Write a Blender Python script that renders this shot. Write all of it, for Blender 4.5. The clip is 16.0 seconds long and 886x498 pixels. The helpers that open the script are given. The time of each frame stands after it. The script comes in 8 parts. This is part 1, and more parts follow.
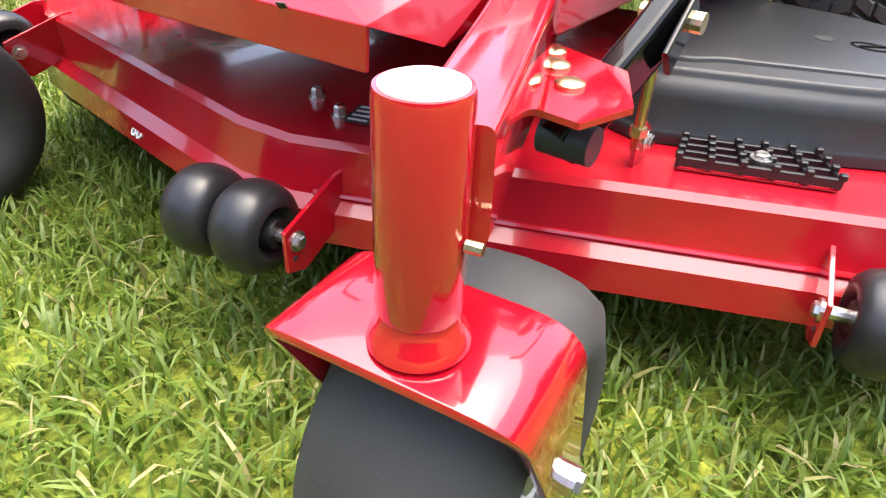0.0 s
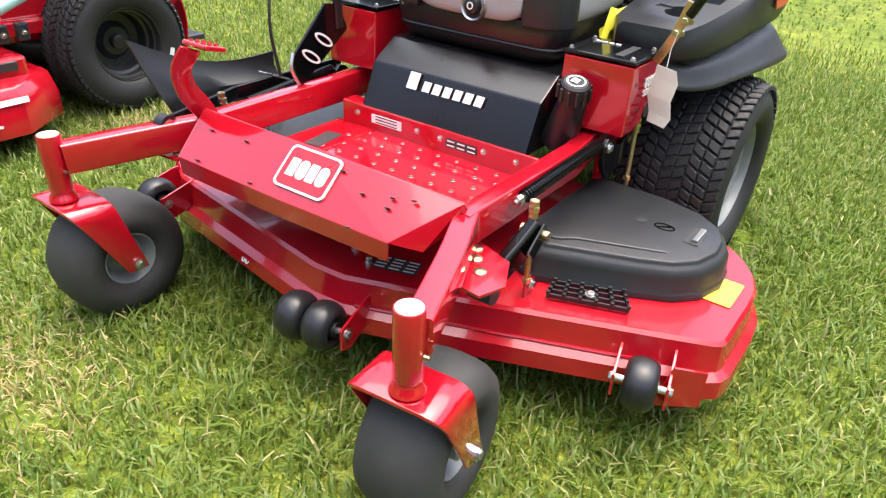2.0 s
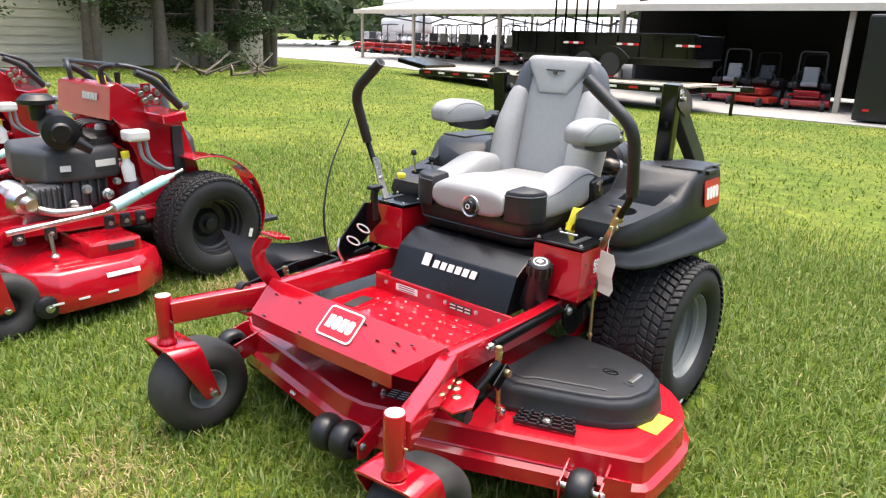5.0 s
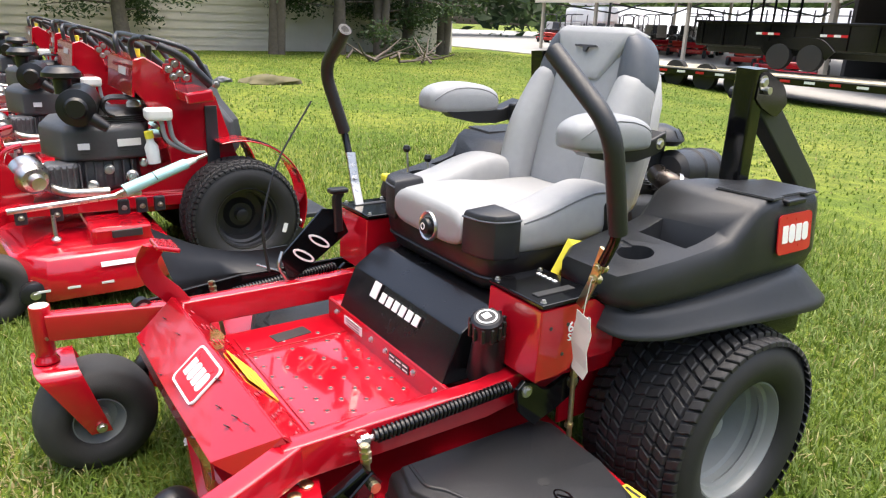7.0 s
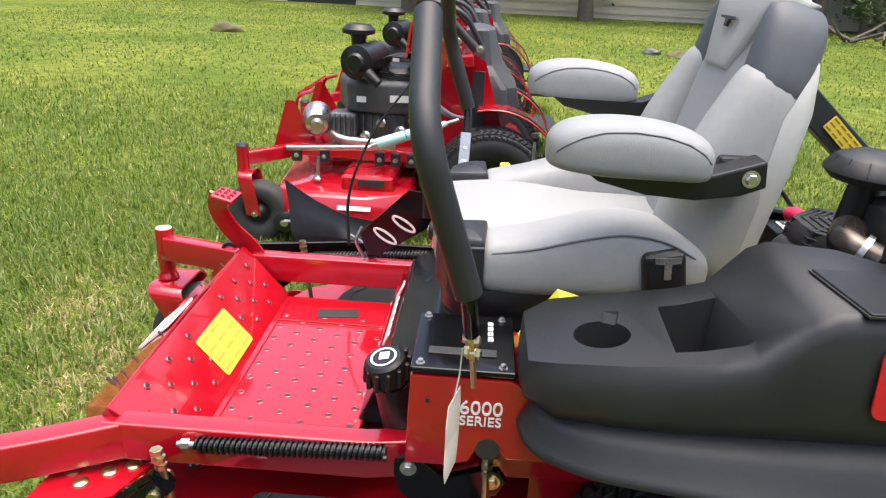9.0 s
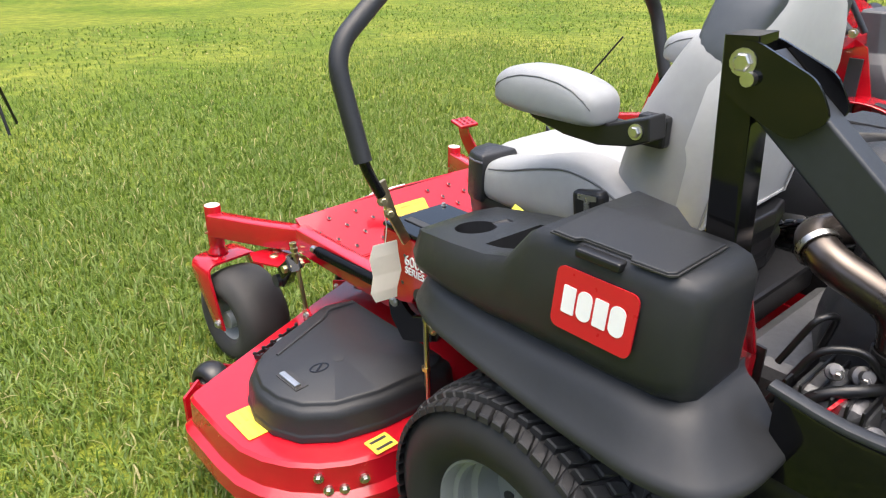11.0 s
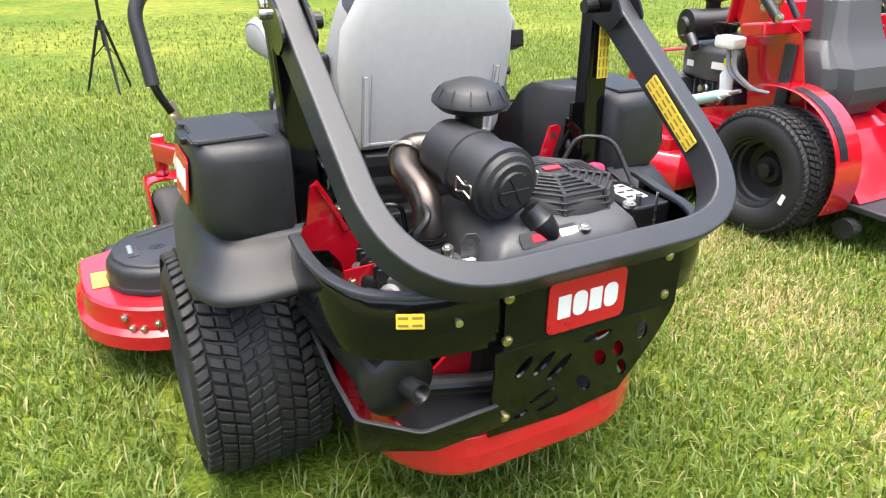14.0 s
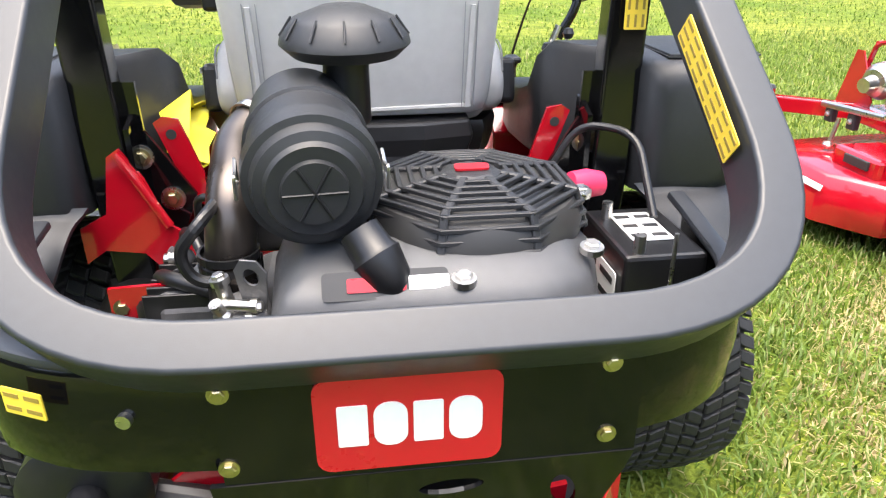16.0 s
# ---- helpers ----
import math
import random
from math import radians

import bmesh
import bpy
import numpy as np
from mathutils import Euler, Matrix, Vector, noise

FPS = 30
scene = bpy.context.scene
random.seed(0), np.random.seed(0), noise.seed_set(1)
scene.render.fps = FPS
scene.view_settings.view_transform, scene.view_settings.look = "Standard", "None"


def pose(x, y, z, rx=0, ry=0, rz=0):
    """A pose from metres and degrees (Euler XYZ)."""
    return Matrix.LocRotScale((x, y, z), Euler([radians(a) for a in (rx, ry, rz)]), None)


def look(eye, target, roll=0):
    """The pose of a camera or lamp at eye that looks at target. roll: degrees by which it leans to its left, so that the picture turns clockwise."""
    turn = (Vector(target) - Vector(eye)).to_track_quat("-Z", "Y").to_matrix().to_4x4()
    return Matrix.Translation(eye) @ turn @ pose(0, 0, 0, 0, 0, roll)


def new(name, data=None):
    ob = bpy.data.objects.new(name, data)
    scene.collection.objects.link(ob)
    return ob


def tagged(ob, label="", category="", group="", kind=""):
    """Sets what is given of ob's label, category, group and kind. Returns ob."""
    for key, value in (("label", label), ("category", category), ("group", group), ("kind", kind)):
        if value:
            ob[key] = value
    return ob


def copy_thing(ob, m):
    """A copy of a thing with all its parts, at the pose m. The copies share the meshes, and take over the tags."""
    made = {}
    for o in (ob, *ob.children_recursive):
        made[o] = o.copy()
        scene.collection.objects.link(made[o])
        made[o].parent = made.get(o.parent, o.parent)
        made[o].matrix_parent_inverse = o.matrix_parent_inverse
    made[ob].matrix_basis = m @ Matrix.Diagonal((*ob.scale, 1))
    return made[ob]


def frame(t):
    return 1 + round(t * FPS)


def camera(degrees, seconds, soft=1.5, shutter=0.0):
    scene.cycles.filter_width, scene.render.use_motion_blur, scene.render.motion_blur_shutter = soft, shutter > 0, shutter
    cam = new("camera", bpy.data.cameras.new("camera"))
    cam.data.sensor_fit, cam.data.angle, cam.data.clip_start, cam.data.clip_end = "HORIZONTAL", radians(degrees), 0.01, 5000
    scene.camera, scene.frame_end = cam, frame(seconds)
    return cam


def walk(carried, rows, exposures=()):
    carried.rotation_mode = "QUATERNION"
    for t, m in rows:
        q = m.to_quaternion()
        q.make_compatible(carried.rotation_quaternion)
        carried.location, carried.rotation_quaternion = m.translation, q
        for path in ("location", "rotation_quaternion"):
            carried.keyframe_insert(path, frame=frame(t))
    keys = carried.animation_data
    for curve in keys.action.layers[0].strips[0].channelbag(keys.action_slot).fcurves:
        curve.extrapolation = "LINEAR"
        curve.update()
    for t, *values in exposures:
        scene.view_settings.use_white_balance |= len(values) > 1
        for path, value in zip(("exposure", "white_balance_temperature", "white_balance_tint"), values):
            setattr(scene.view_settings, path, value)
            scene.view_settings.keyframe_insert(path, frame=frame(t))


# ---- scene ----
cam = camera(65.0, 16.0, soft=1.2)

PATH = [
    (0, (0.72, -1.651, 0.65), (-0.22, -0.283, -0.466), 2.5),
    (0.5, (0.776, -1.724, 0.78), (-0.17, -0.352, -0.325), 3.0),
    (1, (0.888, -1.872, 0.89), (-0.062, -0.487, -0.197), 3.0),
    (1.5, (0.995, -2.019, 1.028), (0.041, -0.619, -0.035), 3.2),
    (2, (1.064, -2.082, 1.149), (0.078, -0.667, 0.138), 3.1),
    (2.5, (1.129, -2.137, 1.269), (0.104, -0.688, 0.348), 3.0),
    (3, (1.257, -2.22, 1.347), (0.179, -0.736, 0.549), 2.8),
    (3.5, (1.391, -2.356, 1.386), (0.265, -0.856, 0.691), 2.7),
    (4, (1.495, -2.495, 1.4), (0.323, -1.004, 0.763), 2.8),
    (4.2, (1.527, -2.525, 1.398), (0.338, -1.04, 0.78), 2.6),
    (6.3, (1.506, -1.824, 1.293), (0.134, -0.491, 0.709), 2.1),
    (6.5, (1.501, -1.716, 1.305), (0.095, -0.428, 0.704), 2.2),
    (7, (1.492, -1.468, 1.294), (-0.077, -0.394, 0.672), 2.2),
    (7.5, (1.44, -1.223, 1.287), (-0.249, -0.376, 0.63), 2.4),
    (8, (1.412, -0.996, 1.298), (-0.36, -0.38, 0.604), 2.5),
    (8.5, (1.439, -0.701, 1.297), (-0.408, -0.392, 0.597), 2.6),
    (9, (1.419, -0.435, 1.3), (-0.437, -0.52, 0.558), 2.8),
    (9.2, (1.409, -0.33, 1.303), (-0.424, -0.596, 0.548), 2.9),
    (11.3, (1.356, 0.812, 1.326), (0.217, -0.606, 0.493), 0.3),
    (11.5, (1.319, 0.902, 1.324), (0.224, -0.545, 0.484), 0.1),
    (12, (1.254, 1.121, 1.313), (0.264, -0.401, 0.473), 0.0),
    (12.5, (1.246, 1.369, 1.323), (0.288, -0.173, 0.483), 0.2),
    (13, (1.157, 1.554, 1.343), (0.216, 0.001, 0.506), 0.2),
    (13.5, (0.964, 1.649, 1.334), (0.061, 0.07, 0.502), 0.2),
    (14, (0.797, 1.654, 1.305), (-0.058, 0.05, 0.472), 0.3),
    (14.5, (0.598, 1.573, 1.256), (-0.227, -0.044, 0.416), 0.6),
    (15, (0.39, 1.502, 1.179), (-0.363, -0.156, 0.352), 0.0),
    (15.5, (0.176, 1.418, 1.133), (-0.376, -0.322, 0.317), -0.0),
    (16, (0.028, 1.299, 1.097), (-0.214, -0.506, 0.269), -0.0),
]
walk(cam, [(t, look(e, g, r)) for t, e, g, r in PATH], [(0, 2.25), (0.5, 2.08), (1.0, 1.85), (2.5, 1.79), (4.2, 1.6), (6.3, 1.45), (8.0, 1.4), (9.2, 1.3), (11.3, 1.5), (13.5, 1.87), (16, 2.12)])

# ---- light ----
world = bpy.data.worlds.new("sky")
scene.world = world
world.use_nodes = True
wn = world.node_tree.nodes
sky = wn.new("ShaderNodeTexSky")
sky.sky_type, sky.sun_disc = "NISHITA", False
sky.sun_elevation, sky.sun_rotation = radians(83), radians(29)
sky.air_density, sky.dust_density, sky.ozone_density = 1.0, 6.0, 1.0
wn["Background"].inputs[1].default_value = 0.15
world.node_tree.links.new(sky.outputs[0], wn["Background"].inputs[0])
sun = new("sun", bpy.data.lights.new("sun", "SUN"))
sun.data.energy, sun.data.angle, sun.data.color = 1.15, radians(80), (1.0, 0.955, 0.88)
sun.matrix_world = look((0.5, 0.9, 9.0), (0, 0, 0))


# ---- materials ----
def paint(name, color, rough=0.4, metal=0.0, vary=0.12, grain=60.0, bump=0.0, bump_scale=400.0, coat=0.0, color2=None, by_object=0.0, rough_vary=0.12, spec=0.5):
    """Principled material with colour variation at two scales, uneven gloss and fine relief."""
    m = bpy.data.materials.new(name)
    m.use_nodes = True
    nt = m.node_tree
    b = nt.nodes["Principled BSDF"]
    tc = nt.nodes.new("ShaderNodeTexCoord")
    n1 = nt.nodes.new("ShaderNodeTexNoise")
    n1.inputs["Scale"].default_value, n1.inputs["Detail"].default_value = grain, 5
    n2 = nt.nodes.new("ShaderNodeTexNoise")
    n2.inputs["Scale"].default_value, n2.inputs["Detail"].default_value = grain / 14, 3
    for n in (n1, n2):
        nt.links.new(tc.outputs["Object"], n.inputs["Vector"])
    add = nt.nodes.new("ShaderNodeMath")
    nt.links.new(n1.outputs[0], add.inputs[0]), nt.links.new(n2.outputs[0], add.inputs[1])
    val = add
    if by_object:
        info = nt.nodes.new("ShaderNodeObjectInfo")
        mul = nt.nodes.new("ShaderNodeMath")
        mul.operation = "MULTIPLY_ADD"
        mul.inputs[1].default_value = by_object
        nt.links.new(info.outputs["Random"], mul.inputs[0]), nt.links.new(add.outputs[0], mul.inputs[2])
        val = mul
    ramp = nt.nodes.new("ShaderNodeMapRange")
    ramp.inputs[1].default_value, ramp.inputs[2].default_value = 0.6, 1.4 + by_object
    nt.links.new(val.outputs[0], ramp.inputs[0])
    mix = nt.nodes.new("ShaderNodeMix")
    mix.data_type = "RGBA"
    c2 = color2 or tuple(min(1.0, c * (1 + vary)) for c in color)
    c1 = color if color2 else tuple(c * (1 - vary) for c in color)
    mix.inputs["A"].default_value, mix.inputs["B"].default_value = (*c1, 1), (*c2, 1)
    nt.links.new(ramp.outputs[0], mix.inputs["Factor"])
    nt.links.new(mix.outputs["Result"], b.inputs["Base Color"])
    rr = nt.nodes.new("ShaderNodeMapRange")
    rr.inputs[1].default_value, rr.inputs[2].default_value = 0.6, 1.4
    rr.inputs[3].default_value, rr.inputs[4].default_value = max(0.03, rough - rough_vary / 2), min(1, rough + rough_vary / 2)
    nt.links.new(add.outputs[0], rr.inputs[0])
    nt.links.new(rr.outputs[0], b.inputs["Roughness"])
    b.inputs["Metallic"].default_value = metal
    b.inputs["Specular IOR Level"].default_value = spec
    if coat:
        b.inputs["Coat Weight"].default_value, b.inputs["Coat Roughness"].default_value = coat, 0.04
    if bump:
        n3 = nt.nodes.new("ShaderNodeTexNoise")
        n3.inputs["Scale"].default_value, n3.inputs["Detail"].default_value = bump_scale, 3
        nt.links.new(tc.outputs["Object"], n3.inputs["Vector"])
        bp = nt.nodes.new("ShaderNodeBump")
        bp.inputs["Strength"].default_value, bp.inputs["Distance"].default_value = bump, 0.002
        nt.links.new(n3.outputs[0], bp.inputs["Height"])
        nt.links.new(bp.outputs[0], b.inputs["Normal"])
    return m


RED = paint("red_paint", (0.43, 0.0045, 0.014), 0.13, coat=1.0, vary=0.08, grain=25, bump=0.02, bump_scale=120, rough_vary=0.06)
DECK_RED = paint("dusty_red_paint", (0.43, 0.006, 0.015), 0.20, coat=0.6, vary=0.12, grain=18, bump=0.03, bump_scale=120, rough_vary=0.16)
RED2 = paint("dark_red_paint", (0.34, 0.004, 0.010), 0.25, coat=0.6, vary=0.1, grain=25, bump=0.03, bump_scale=300)
BLACK_GLOSS = paint("black_paint", (0.0035, 0.0035, 0.004), 0.10, vary=0.2, grain=40, bump=0.012, spec=0.42, rough_vary=0.08)
PANEL_BLACK = paint("panel_black_paint", (0.006, 0.006, 0.007), 0.24, vary=0.2, grain=40, bump=0.03, bump_scale=500, rough_vary=0.1)
BLACK_SATIN = paint("satin_black_paint", (0.026, 0.029, 0.034), 0.40, vary=0.15, grain=80, bump=0.05, bump_scale=900)
PLASTIC = paint("black_textured_plastic", (0.021, 0.022, 0.024), 0.38, vary=0.15, grain=120, bump=0.25, bump_scale=1300, spec=0.45)
PLASTIC_DK = paint("smooth_black_plastic", (0.010, 0.010, 0.011), 0.36, vary=0.2, grain=60, bump=0.08, bump_scale=800)
RUBBER = paint("tyre_rubber", (0.016, 0.016, 0.017), 0.62, vary=0.3, grain=30, bump=0.2, bump_scale=500)
RUBBER_WORN = paint("dusty_rubber", (0.034, 0.033, 0.031), 0.7, vary=0.35, grain=14, bump=0.3, bump_scale=350)
ROLLER = paint("roller_plastic", (0.014, 0.014, 0.015), 0.32, vary=0.2, grain=30, bump=0.06, bump_scale=300)
# grey seat vinyl made paler: the light on the seat back is put into its colour
VINYL_LIT_BACK = paint("lightened_grey_vinyl", (0.50, 0.50, 0.495), 0.5, vary=0.07, grain=50, bump=0.35, bump_scale=900)
VINYL = paint("grey_vinyl", (0.325, 0.33, 0.33), 0.5, vary=0.07, grain=50, bump=0.35, bump_scale=900)
VINYL_DK = paint("dark_grey_vinyl", (0.265, 0.272, 0.278), 0.5, vary=0.08, grain=50, bump=0.35, bump_scale=900)
VINYL_CH = paint("charcoal_vinyl", (0.085, 0.094, 0.108), 0.45, vary=0.1, grain=50, bump=0.3, bump_scale=900)
VINYL_ARM = paint("arm_grey_vinyl", (0.285, 0.295, 0.305), 0.5, vary=0.07, grain=50, bump=0.35, bump_scale=900)
VINYL_BK = paint("black_vinyl", (0.020, 0.021, 0.024), 0.42, vary=0.12, grain=50, bump=0.3, bump_scale=900)
ZINC = paint("zinc_steel", (0.62, 0.60, 0.56), 0.3, metal=1.0, vary=0.12, grain=90)
BRASS = paint("yellow_zinc", (0.58, 0.50, 0.30), 0.32, metal=1.0, vary=0.25, grain=90)
RIM = paint("grey_rim_paint", (0.235, 0.25, 0.245), 0.34, metal=0.0, vary=0.08, grain=30)
RIM_BK = paint("black_rim_paint", (0.02, 0.02, 0.021), 0.35, vary=0.1, grain=30)
CREAM = paint("cream_plug", (0.72, 0.69, 0.60), 0.5, vary=0.08, grain=60)
WHITE = paint("white_print", (0.80, 0.80, 0.78), 0.5, vary=0.04)
PAPER = paint("paper_tag", (0.74, 0.70, 0.60), 0.8, vary=0.06, grain=40)
YELLOW = paint("yellow_label", (0.85, 0.62, 0.06), 0.45, vary=0.06, grain=60)
YELLOW_BAG = paint("yellow_strap", (0.88, 0.78, 0.05), 0.45, vary=0.1, grain=30)
BADGE_RED = paint("badge_red", (0.50, 0.008, 0.018), 0.3, vary=0.04, coat=0.3)
# black for print, and for uncut holes and slots in place of their shade
INK = paint("black_print_and_openings", (0.03, 0.03, 0.03), 0.5, vary=0.1)
LABEL_INK = paint("brown_print", (0.30, 0.21, 0.04), 0.5, vary=0.1)
CYAN = paint("pale_cyan_wrap", (0.42, 0.72, 0.72), 0.35, vary=0.06, grain=20)
MILKY = paint("milky_plastic", (0.75, 0.75, 0.71), 0.4, vary=0.05, grain=30)
ENGINE = paint("engine_cover_plastic", (0.060, 0.062, 0.066), 0.42, vary=0.12, grain=60, bump=0.2, bump_scale=1200)
CAST = paint("cast_aluminium", (0.16, 0.16, 0.165), 0.5, metal=0.7, vary=0.25, grain=70, bump=0.3, bump_scale=500)
HOTPIPE = paint("heat_blued_steel", (0.10, 0.085, 0.075), 0.28, metal=0.85, vary=0.4, grain=16)
ORANGE_RED = paint("orange_red_paint", (0.45, 0.035, 0.02), 0.35, vary=0.1)


# ---- mesh tools ----
def part(name, bm, material, parent, label=""):
    me = bpy.data.meshes.new(name)
    bmesh.ops.recalc_face_normals(bm, faces=bm.faces[:])
    bm.to_mesh(me)
    bm.free()
    me.materials.append(material)
    ob = new(name, me)
    ob.parent = parent
    if label:
        tagged(ob, label)
    return ob


def smooth(ob, degrees=40, flat=False):
    ob.data.shade_smooth()
    ob.data.set_sharp_from_angle(angle=radians(degrees))
    if flat:
        ob.modifiers.new("weighted", "WEIGHTED_NORMAL").keep_sharp = True
    return ob


def thing(name, at=(0, 0, 0), label="", category="", group="", turn=0.0):
    ob = new(name)
    ob.location, ob.rotation_euler = at, (0, 0, radians(turn))
    return tagged(ob, label, category, group)


def bevel(bm, width, seg=2, only=None):
    es = [e for e in (only or bm.edges) if len(e.link_faces) == 2 and e.calc_face_angle(0) > 0.5]
    if es:
        bmesh.ops.bevel(bm, geom=es, offset=width, segments=seg, profile=0.5, affect="EDGES", clamp_overlap=True)
    return bm


def box(c, s, r=0.0, rot=None, seg=2, bm=None):
    """A box of size s about c, edges rounded by r."""
    own = bmesh.new()
    bmesh.ops.create_cube(own, size=1, matrix=Matrix.Diagonal((*s, 1)))
    if r:
        bevel(own, r, seg)
    m = Matrix.Translation(c)
    if rot:
        m = m @ Euler([radians(a) for a in rot]).to_matrix().to_4x4()
    bmesh.ops.transform(own, matrix=m, verts=own.verts)
    return join(bm, own)


def join(bm, own):
    if bm is None:
        return own
    me = bpy.data.meshes.new("tmp")
    own.to_mesh(me)
    own.free()
    bm.from_mesh(me)
    bpy.data.meshes.remove(me)
    return bm


def rod(a, b, r, r2=None, n=16, bm=None, caps=True):
    """A round bar from a to b."""
    a, b = Vector(a), Vector(b)
    own = bmesh.new()
    bmesh.ops.create_cone(own, cap_ends=caps, segments=n, radius1=r, radius2=r if r2 is None else r2, depth=(b - a).length)
    m = Matrix.Translation((a + b) / 2) @ (b - a).to_track_quat("Z", "Y").to_matrix().to_4x4()
    bmesh.ops.transform(own, matrix=m, verts=own.verts)
    return join(bm, own)


def lathe(profile, at, axis, n=32, bm=None):
    """Turns (radius, height) pairs round an axis."""
    own = bmesh.new()
    rings = []
    for r, h in profile:
        rings.append([own.verts.new((r * math.cos(2 * math.pi * i / n), r * math.sin(2 * math.pi * i / n), h)) for i in range(n)] if r > 1e-6 else [own.verts.new((0, 0, h))])
    for p, q in zip(rings, rings[1:]):
        for i in range(n):
            k = (i + 1) % n
            if len(p) == 1 and len(q) == 1:
                continue
            if len(p) == 1:
                own.faces.new((p[0], q[i], q[k]))
            elif len(q) == 1:
                own.faces.new((p[i], p[k], q[0]))
            else:
                own.faces.new((p[i], p[k], q[k], q[i]))
    m = Matrix.Translation(at) @ Vector(axis).to_track_quat("Z", "Y").to_matrix().to_4x4()
    bmesh.ops.transform(own, matrix=m, verts=own.verts)
    return join(bm, own)


def round_path(pts, r, n=5):
    """A polyline with its corners rounded."""
    pts = [Vector(p) for p in pts]
    out = [pts[0]]
    for a, b, c in zip(pts, pts[1:], pts[2:]):
        u, v = (a - b), (c - b)
        d = min(r, u.length * 0.45, v.length * 0.45)
        p, q = b + u.normalized() * d, b + v.normalized() * d
        for i in range(n + 1):
            t = i / n
            out.append(p * (1 - t) ** 2 + b * 2 * t * (1 - t) + q * t * t)
    return out + [pts[-1]]


def sweep(pts, section, up=(0, 0, 1), bm=None, closed=False, scales=None):
    """Runs a closed 2D section (side, up) along a path."""
    own = bmesh.new()
    pts = [Vector(p) for p in pts]
    up = Vector(up)
    rings = []
    for i, p in enumerate(pts):
        a = pts[i - 1] if i or closed else p
        b = pts[(i + 1) % len(pts)] if i < len(pts) - 1 or closed else p
        d = (b - a).normalized()
        side = d.cross(up)
        if side.length < 1e-4:
            side = d.cross(Vector((0, 1, 0)))
        side.normalize()
        top = side.cross(d).normalized()
        k = scales[i] if scales else 1.0
        rings.append([own.verts.new(p + side * (s * k) + top * (t * k)) for s, t in section])
    n = len(section)
    pairs = list(zip(rings, rings[1:])) + ([(rings[-1], rings[0])] if closed else [])
    for p, q in pairs:
        for i in range(n):
            own.faces.new((p[i], p[(i + 1) % n], q[(i + 1) % n], q[i]))
    if not closed:
        own.faces.new(rings[0]), own.faces.new(rings[-1])
    return join(bm, own)


def ring(r, n=12):
    return [(r * math.cos(2 * math.pi * i / n), r * math.sin(2 * math.pi * i / n)) for i in range(n)]


def rrect(w, h, r, n=3):
    """A rectangle with round corners as a section."""
    out = []
    for cx, cy, a in ((w / 2 - r, h / 2 - r, 0), (-w / 2 + r, h / 2 - r, 90), (-w / 2 + r, -h / 2 + r, 180), (w / 2 - r, -h / 2 + r, 270)):
        for i in range(n + 1):
            t = radians(a + 90 * i / n)
            out.append((cx + r * math.cos(t), cy + r * math.sin(t)))
    return out


def slab(outline, depth, m=None, r=0.0, seg=2, bm=None):
    """A flat outline (x, y) made depth thick along z, then laid by m."""
    own = bmesh.new()
    low = [own.verts.new((x, y, 0)) for x, y in outline]
    f = own.faces.new(low)
    ext = bmesh.ops.extrude_face_region(own, geom=[f])
    bmesh.ops.translate(own, vec=(0, 0, depth), verts=[v for v in ext["geom"] if isinstance(v, bmesh.types.BMVert)])
    bmesh.ops.recalc_face_normals(own, faces=own.faces[:])
    if r:
        bevel(own, r, seg)
    if m is not None:
        bmesh.ops.transform(own, matrix=m, verts=own.verts)
    return join(bm, own)


def holed(outline, holes, depth, m=None, bm=None):
    """A plate with holes through it."""
    own = bmesh.new()
    loops = [outline] + list(holes)
    edges = []
    for lp in loops:
        vs = [own.verts.new((x, y, 0)) for x, y in lp]
        edges += [own.edges.new((vs[i], vs[(i + 1) % len(vs)])) for i in range(len(vs))]
    bmesh.ops.triangle_fill(own, use_beauty=True, use_dissolve=False, edges=edges)
    ext = bmesh.ops.extrude_face_region(own, geom=own.faces[:])
    bmesh.ops.translate(own, vec=(0, 0, depth), verts=[v for v in ext["geom"] if isinstance(v, bmesh.types.BMVert)])
    if m is not None:
        bmesh.ops.transform(own, matrix=m, verts=own.verts)
    return join(bm, own)


def sheet(pts, thick, r=0.0, bm=None):
    """A bent plate from rows of points, made solid."""
    own = bmesh.new()
    vs = [[own.verts.new(p) for p in row] for row in pts]
    for a, b in zip(vs, vs[1:]):
        for i in range(len(a) - 1):
            own.faces.new((a[i], a[i + 1], b[i + 1], b[i]))
    bmesh.ops.recalc_face_normals(own, faces=own.faces[:])
    bmesh.ops.solidify(own, geom=own.faces[:], thickness=thick)
    bmesh.ops.recalc_face_normals(own, faces=own.faces[:])
    if r:
        bevel(own, r, 2)
    return join(bm, own)


def loft(rings, bm=None, cap=True, closed=True):
    """Skins rows of points of one length."""
    own = bmesh.new()
    vs = [[own.verts.new(p) for p in row] for row in rings]
    n = len(vs[0])
    for a, b in zip(vs, vs[1:]):
        for i in range(n if closed else n - 1):
            own.faces.new((a[i], a[(i + 1) % n], b[(i + 1) % n], b[i]))
    if cap:
        own.faces.new(vs[0]), own.faces.new(vs[-1])
    bmesh.ops.recalc_face_normals(own, faces=own.faces[:])
    return join(bm, own)


def oval(cx, cy, w, h, a=0, n=16):
    ca, sa = math.cos(radians(a)), math.sin(radians(a))
    return [(cx + w * math.cos(2 * math.pi * i / n) * ca - h * math.sin(2 * math.pi * i / n) * sa, cy + w * math.cos(2 * math.pi * i / n) * sa + h * math.sin(2 * math.pi * i / n) * ca) for i in range(n)]


